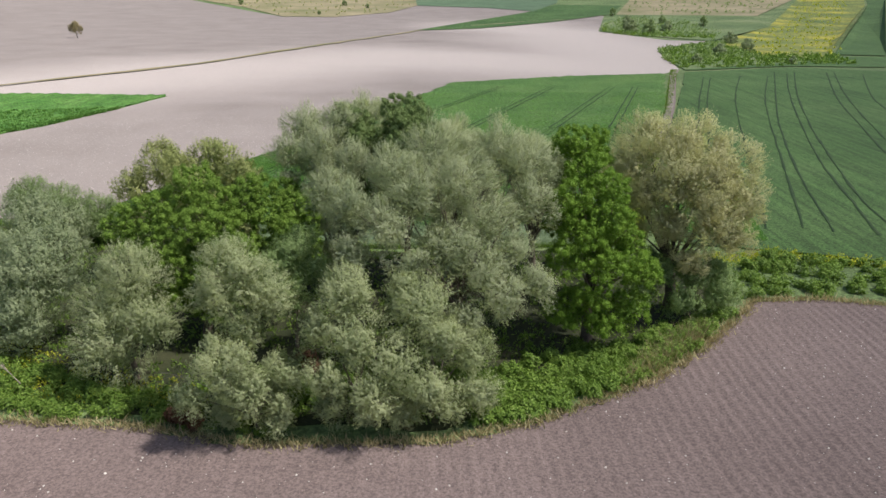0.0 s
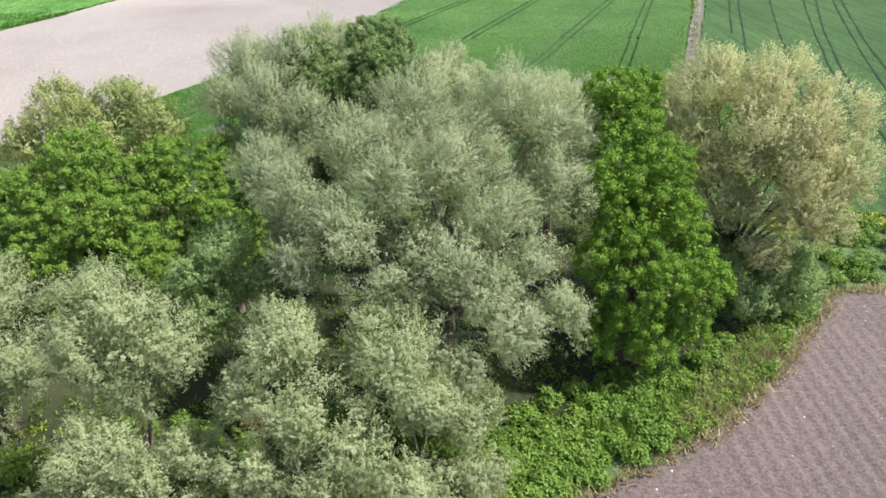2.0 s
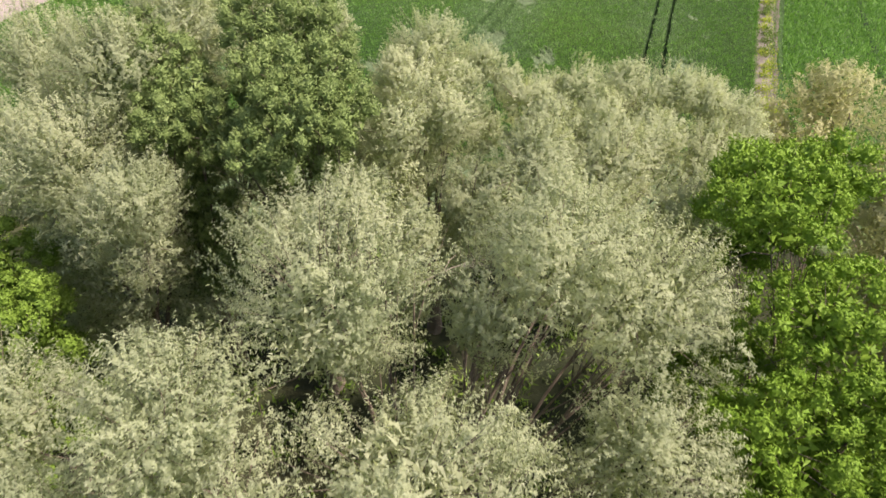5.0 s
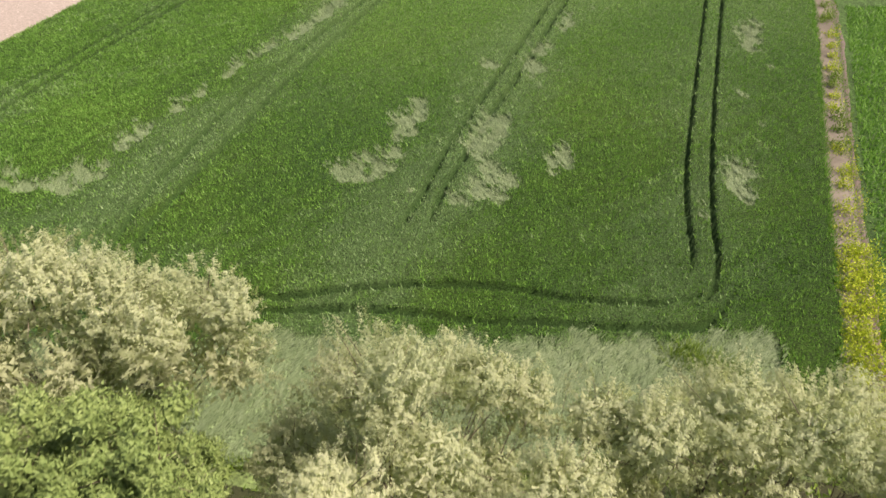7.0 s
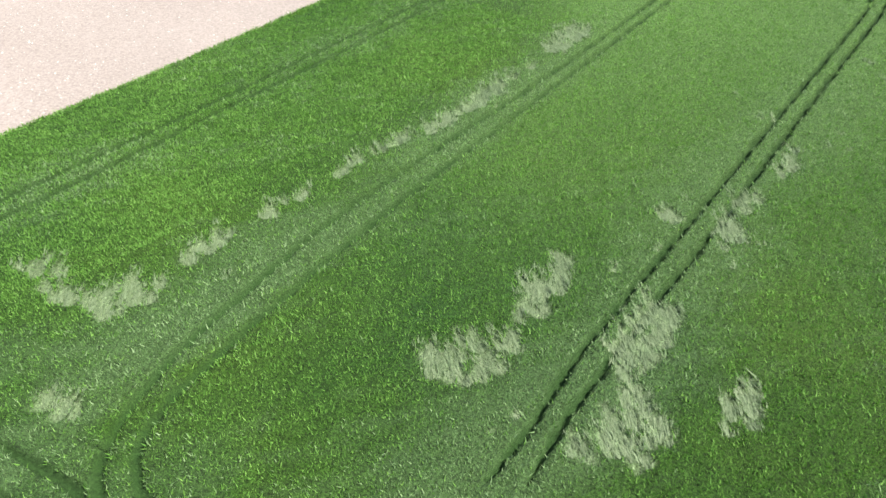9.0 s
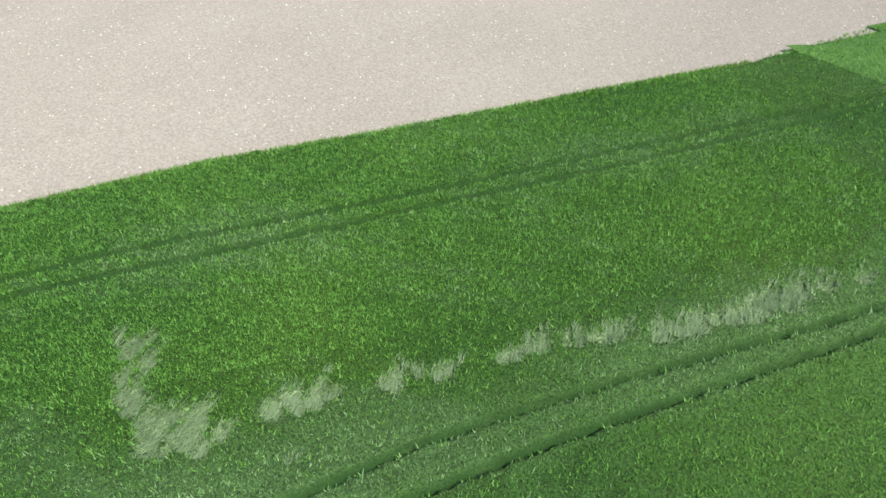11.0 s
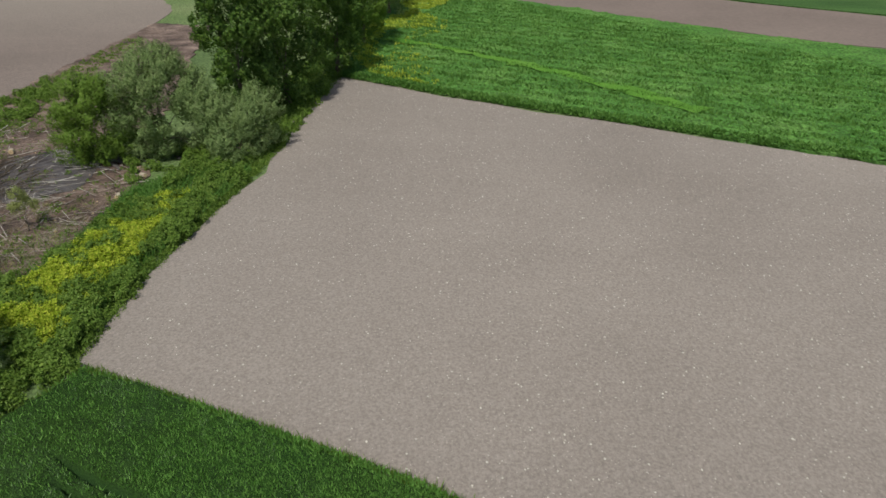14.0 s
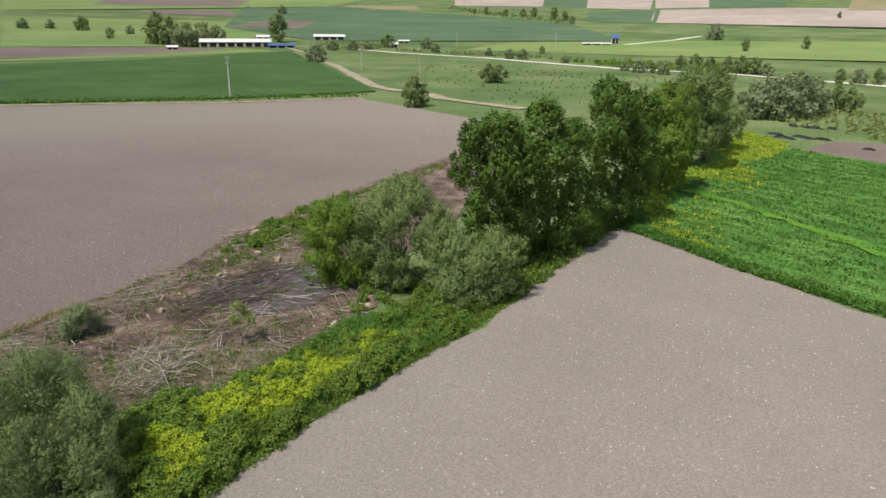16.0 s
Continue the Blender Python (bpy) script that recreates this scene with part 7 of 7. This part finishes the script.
GREEN_TREES = [(-471, -351, 24.4), (-386, -397, 25.6), (-386, -381, 22.2), (-593, -3, 9.2), (-633, 32, 9.8), (-402, 3, 8.1), (-407, 9, 8.8), (-412, 15, 7.6), (-400, 26, 8.6), (-396, 33, 9.1), (-397, 39, 8.5), (-355, 79, 6.9), (-365, 92, 7.1), (-494, -118, 5.8), (-397, -473, 9.8), (-1049, -500, 9.5), (-1044, -476, 13.1), (-1014, -397, 12.4), (-1024, -384, 14.2), (-955, -320, 17.9), (-937, -296, 14.3), (-894, -267, 10.5), (-1031, -435, 10.9), (-1137, 7, 8.9), (-218, 811, 9.4), (184, 526, 8.0), (148, 652, 7.4)]
for i, (x, y, h) in enumerate(GREEN_TREES):
    m = pose(x, y, BASE + float(rise(x, y)), 0, 0, 47 * i) @ Matrix.Diagonal((h / 6, h / 6, h / 6, 1))
    if i == 0:
        PATTERNS["p"].matrix_basis = m
        continue
    copy_of = copy_thing(PATTERNS["p"], Matrix.Identity(4))
    copy_of.matrix_basis = m


def power_pole(x, y, h):
    foot = new("power_pole")
    foot.location = (x, y, BASE + float(rise(x, y)))
    tagged(foot, "pale concrete power pole with a short crossarm", "pole", "power poles")
    v, q = tube([Vector((0, 0, -0.5)), Vector((0, 0, h * 0.5)), Vector((0, 0, h))], [0.024 * h, 0.02 * h, 0.014 * h], 8)
    part("shaft", mesh_of("shaft", v, q + [tuple(range(16, 24))], CONCRETE), CONCRETE, foot)
    for z, w in ((h * 0.96, 0.16 * h), (h * 0.84, 0.12 * h)):
        bm = bmesh.new()
        box(bm, 0, 0, z, w, 0.16, 0.14)
        arm = part("crossarm", bm, CONCRETE, foot)
        for s in (-0.45, 0.45):
            bm = bmesh.new()
            bmesh.ops.create_cone(bm, segments=6, radius1=0.09, radius2=0.05, depth=0.3, cap_ends=True, matrix=Matrix.Translation((w * s, 0, z + 0.22)))
            part("insulator", bm, SHEET, arm)


for x, y, h in [(-179.0, -77.2, 13.0), (-304.1, -125.6, 11.6), (-300.3, -88.2, 7.3), (-523.9, -207.2, 10.8), (-568.7, -141.8, 11.9)]:
    power_pole(x, y, h)


def shed(x, y, length, height, turn, roof, label):
    """A barn: walls with near-black panels that paint shaded bays, a ridged roof with overhang."""
    foot = new("farm_shed")
    foot.matrix_basis = pose(x, y, BASE + float(rise(x, y)), 0, 0, math.degrees(turn))
    tagged(foot, label, "building", "farm buildings")
    wide = max(4.0, min(14.0, length * 0.3))
    eave = height * 0.62
    bm = bmesh.new()
    box(bm, 0, 0, eave / 2, length, wide, eave)
    part("wall", bm, WALLS, foot)
    n = max(2, int(length / 6))
    for i in range(n):
        bm = bmesh.new()
        box(bm, -length / 2 + (i + 0.5) * length / n, wide / 2 + 0.02, eave * 0.45, length / n * 0.7, 0.16, eave * 0.75)
        part("bay", bm, BAY_SHADE, foot, "near-black panel painting a shaded bay")
        bm = bmesh.new()
        box(bm, -length / 2 + (i + 0.5) * length / n, -wide / 2 - 0.02, eave * 0.45, length / n * 0.7, 0.16, eave * 0.75)
        part("bay", bm, BAY_SHADE, foot, "near-black panel painting a shaded bay")
    for s in (-1, 1):
        vs = [(-length / 2 - 0.5, s * (wide / 2 + 0.6), eave), (length / 2 + 0.5, s * (wide / 2 + 0.6), eave), (length / 2 + 0.5, 0, height), (-length / 2 - 0.5, 0, height)]
        vs += [(a, b, c - 0.15) for a, b, c in vs]
        fs = [(0, 1, 2, 3), (7, 6, 5, 4), (0, 4, 5, 1), (1, 5, 6, 2), (2, 6, 7, 3), (3, 7, 4, 0)]
        part("roof", mesh_of("roof", vs, fs, roof), roof, foot)


shed(-412.9, -337.3, 52.3, 6.1, 2.35, SHEET, "open-sided cattle shed with a long white roof")
shed(-481.3, -379.7, 10.6, 4.2, 2.31, SHEET, "small white-roofed shed behind the cattle shed")
shed(-427.8, -304.0, 19.7, 3.2, 2.33, BLUE, "low blue-sided shed beside the farm track")
shed(-362.1, -346.5, 7.3, 3.1, 2.41, SHEET, "small white hut beside the field")
shed(-520.7, -338.2, 26.8, 4.8, 2.3, SHEET, "long low white greenhouse roof")
shed(-483.6, -239.5, 6.1, 4.6, 2.21, SHEET, "small whitewashed farmhouse beside the trees")
shed(-535.0, -267.2, 9.2, 2.5, 2.28, SHEET, "small white hut among the trees")
shed(-603.2, -121.0, 23.1, 2.0, 2.09, SHEET, "low white roof out on the plain")
shed(-623.3, -112.4, 5.6, 7.6, 2.05, BLUE, "blue feed silo building out on the plain")

# shrubby banks, hedges and orchards too far off to count

def far_growth(name, poly, count, size, material, label, seed, leaf, per):
    ob = weeds(name, poly, count, size, material, label, seed, leaf=leaf, z=0.0, per=per, spread=size * 0.35)
    n = len(ob.data.vertices)
    co = np.empty(n * 3, np.float32)
    ob.data.vertices.foreach_get("co", co)
    co = co.reshape(-1, 3)
    co[:, 2] += rise(co[:, 0], co[:, 1]) + BASE + 0.2
    ob.data.vertices.foreach_set("co", co.ravel())
    return ob


far_growth("bank_shrubs", [(104.0, 487.0), (108, 450), (127.0, 421.0), (150.0, 412.0), (170.0, 455.0), (190.0, 560.0), (160.0, 640.0), (122.0, 564.0)], 300, 2.8, WILLOW_DARK, "grey-green shrubs on the far bank", 401, (1.1, 0.7), 16)
far_growth("bank_thicket", [(104.0, 487.0), (108, 450), (127.0, 421.0), (150.0, 412.0), (160.0, 430.0), (120.0, 470.0), (112.0, 520.0)], 160, 2.2, ASH_DULL, "low green thicket along the edge of the bank", 413, (0.9, 0.6), 18)
far_growth("bank_scrub", [(96.0, 329.0), (83, 273), (81.0, 246.0), (122, 258), (150.0, 264.0), (160.0, 298.0), (130.0, 300.0), (142.0, 384.0)], 620, 1.7, ASH_DULL, "rough green scrub behind the wheat", 402, (0.8, 0.5), 18)
far_growth("bank_willows", [(95.0, 325.0), (84, 275), (100.0, 268.0), (125.0, 285.0), (128.0, 330.0), (138.0, 374.0)], 110, 2.4, WILLOW_DARK, "grey-green bushes behind the wheat", 414, (0.9, 0.6), 20)
far_growth("mustard_drifts", [(124.0, 292.0), (150.0, 278.0), (172.0, 318.0), (260.0, 490.0), (410.0, 760.0), (440.0, 850.0), (400.0, 840.0), (250.0, 540.0), (180.0, 440.0)], 420, 0.8, FLOWER, "yellow mustard drifts on the meadow", 415, (1.2, 0.8), 6)
far_growth("orchard_rows", [(162.0, 679.0), (262.0, 635.0), (393.0, 850.0), (244.0, 939.0)], 170, 2.4, WILLOW_DARK, "small grey trees of a far orchard", 403, (1.2, 0.8), 12)
far_growth("hill_scrub", [(-293.0, 900.0), (-207.0, 777.0), (-143.0, 665.0), (-93.0, 670.0), (-56.9, 725.0), (-33.7, 831.0), (-46.7, 972.0)], 150, 1.8, OLIVE_LEAF, "dry scrub on the hillside", 404, (1.2, 0.8), 10)
far_growth("road_hedge", [(-439.0, -76.0), (-405.0, -28.9), (-402.0, 15.8), (-389.0, 46.9), (-416.0, 45.2), (-450.0, 4.4), (-449.0, -44.7)], 230, 3.0, ASH_DULL, "dense green hedge along the gravel road", 405, (1.0, 0.7), 22)
far_growth("road_hedge_far", [(-456.0, -217.0), (-452.0, -139.0), (-449.0, -89.0), (-464.0, -95.0), (-471.0, -150.0), (-470.0, -228.0)], 90, 2.2, WILLOW_DARK, "low bushes along the gravel road", 406, (1.0, 0.7), 14)
far_growth("slope_hedge", [(-1161.0, -625.0), (-975.0, -400.0), (-872.0, -259.0), (-942.0, -286.0), (-1064.0, -447.0), (-1275.0, -685.0)], 120, 4.5, DEEP, "dark hedge along the slope", 407, (2.0, 1.3), 14)
far_growth("meadow_tufts", [(-268.0, -78.0), (-217.0, 7.9), (-242.0, 28.7), (-302.0, 47.9), (-357.0, 36.2), (-361.0, -42.3), (-368.0, -128.0)], 260, 0.32, GREY_GREEN, "coarse tufts on the meadow", 408, (0.9, 0.4), 8)
far_growth("meadow_scrub", [(-234.0, 65.0), (-201.0, 101.0), (-258.0, 99.0), (-271.0, 81.0)], 160, 1.0, OLIVE_LEAF, "yellowish scrub on the rough ground", 409, (0.8, 0.5), 12)
far_growth("field_edge_weeds", [(-129.0, -117.0), (-174.0, -73.0), (-210.0, -47.1), (-215.0, -50.5), (-179.0, -80.0), (-132.0, -124.0)], 300, 0.8, WEED, "weeds along the verge of the green field", 410, (0.7, 0.4), 10)
far_growth("farm_trees", [(-374.0, -391.0), (-408.0, -376.0), (-439.0, -382.0), (-476.0, -425.0), (-441.0, -454.0), (-404.0, -432.0)], 60, 7.0, DEEP, "leafy trees round the farm", 411, (1.6, 1.1), 40)
far_growth("village_bushes", [(-437.0, -277.0), (-455.0, -237.0), (-484.0, -238.0), (-504.0, -253.0), (-473.0, -310.0)], 50, 3.5, WILLOW_DARK, "bushes round the farm buildings", 412, (1.3, 0.9), 24)


tree("sapling", "sapling", (-57.6, 62.6), [(-57.6, 62.6, 2.5, 0.7), (-56.8, 62.9, 1.9, 0.6), (-58.5, 62.3, 1.8, 0.65), (-57.5, 61.9, 1.5, 0.5), (-57.9, 63.4, 1.6, 0.55)], OLIVE_LEAF, "thin olive-green sapling standing in the clearing", girth=0.07)
tree("elder_shrub", "front_willow", (-51.6, 50.6), [(-51.6, 50.6, 1.1, 1.1), (-50.8, 50.4, 0.6, 0.9), (-52.4, 51.2, 0.5, 0.8), (-51.4, 51.4, 1.6, 0.8), (-50.2, 51.2, 0.4, 0.8)], HAZEL, "low blue-green shrub at the edge of the brushwood", girth=0.06)

tree("dead_shrub", "shrub", (-15.6, 36.6), [(-15.6, 36.6, 0.3, 0.9), (-14.8, 36.2, 0.1, 0.7), (-16.4, 36.9, 0.1, 0.6)], RUST, "withered rust-brown shrub at the plough edge", girth=0.06)
tree("dead_shrub", "shrub", (-9.2, 42.2), [(-9.2, 42.2, 1.0, 0.8), (-8.6, 41.8, 0.5, 0.7)], RUST, "withered rust-brown shrub between the willows", girth=0.06)

lone_z = BASE + float(rise(-208, 421))
tree("lone_tree", "poplar", (-208, 421), [(-208, 421, lone_z + 6.4, 2.6), (-205.9, 421.4, lone_z + 4.8, 2.0), (-210.1, 420.6, lone_z + 4.9, 2.1), (-208, 419.6, lone_z + 4.2, 2.0)], WEED_DRY, "brownish tree standing alone on the bare slope", girth=0.25)
tree("meadow_tree", "poplar", (-301.7, 112.2), [(-301.7, 112.2, 9.5, 4.0), (-299.5, 113.5, 7.5, 3.4), (-303.6, 111.2, 7.2, 3.5), (-301.5, 110.0, 11.5, 3.0)], POPLAR, "dark green tree standing alone on the meadow", girth=0.35)


def sheet_heap(x, y, long, wide, high, turn, seed):
    """A crumpled plastic tarp on the ground."""
    r = np.random.default_rng(seed)
    n, m = 22, 10
    u, v = np.meshgrid(np.linspace(-1, 1, n), np.linspace(-1, 1, m))
    z = np.clip(1 - u ** 4, 0, 1) * np.clip(1 - v ** 4, 0, 1) * (0.15 + 0.85 * r.random(u.shape)) * high
    px, py = u * long / 2 + r.normal(0, 0.2, u.shape), v * wide / 2 * (0.7 + 0.3 * np.sin(3 * u + seed))
    i = np.arange(n * m).reshape(m, n)
    q = np.stack([i[:-1, :-1], i[:-1, 1:], i[1:, 1:], i[1:, :-1]], -1).reshape(-1, 4)
    ob = new("crumpled_tarp", fast_mesh("crumpled_tarp", np.stack([px.ravel(), py.ravel(), z.ravel()], 1), q, TARP))
    ob.matrix_basis = pose(x, y, BASE, 0, 0, turn)
    return tagged(ob, "crumpled black plastic tarp lying on the meadow", "tarp", "black tarps on the meadow")


for i, (x, y, long) in enumerate(((-200.5, 79.6, 4.2), (-196.2, 81.9, 5.0), (-199.2, 85.2, 5.5), (-198.3, 89.2, 3.6), (-217.5, 80.8, 3.4), (-216.5, 85.3, 5.0), (-217.8, 89.2, 3.2), (-189, 98.6, 2.4))):
    sheet_heap(x, y, long, long * 0.45, 0.6, 60 + 25 * math.sin(3 * i), 3 + i)
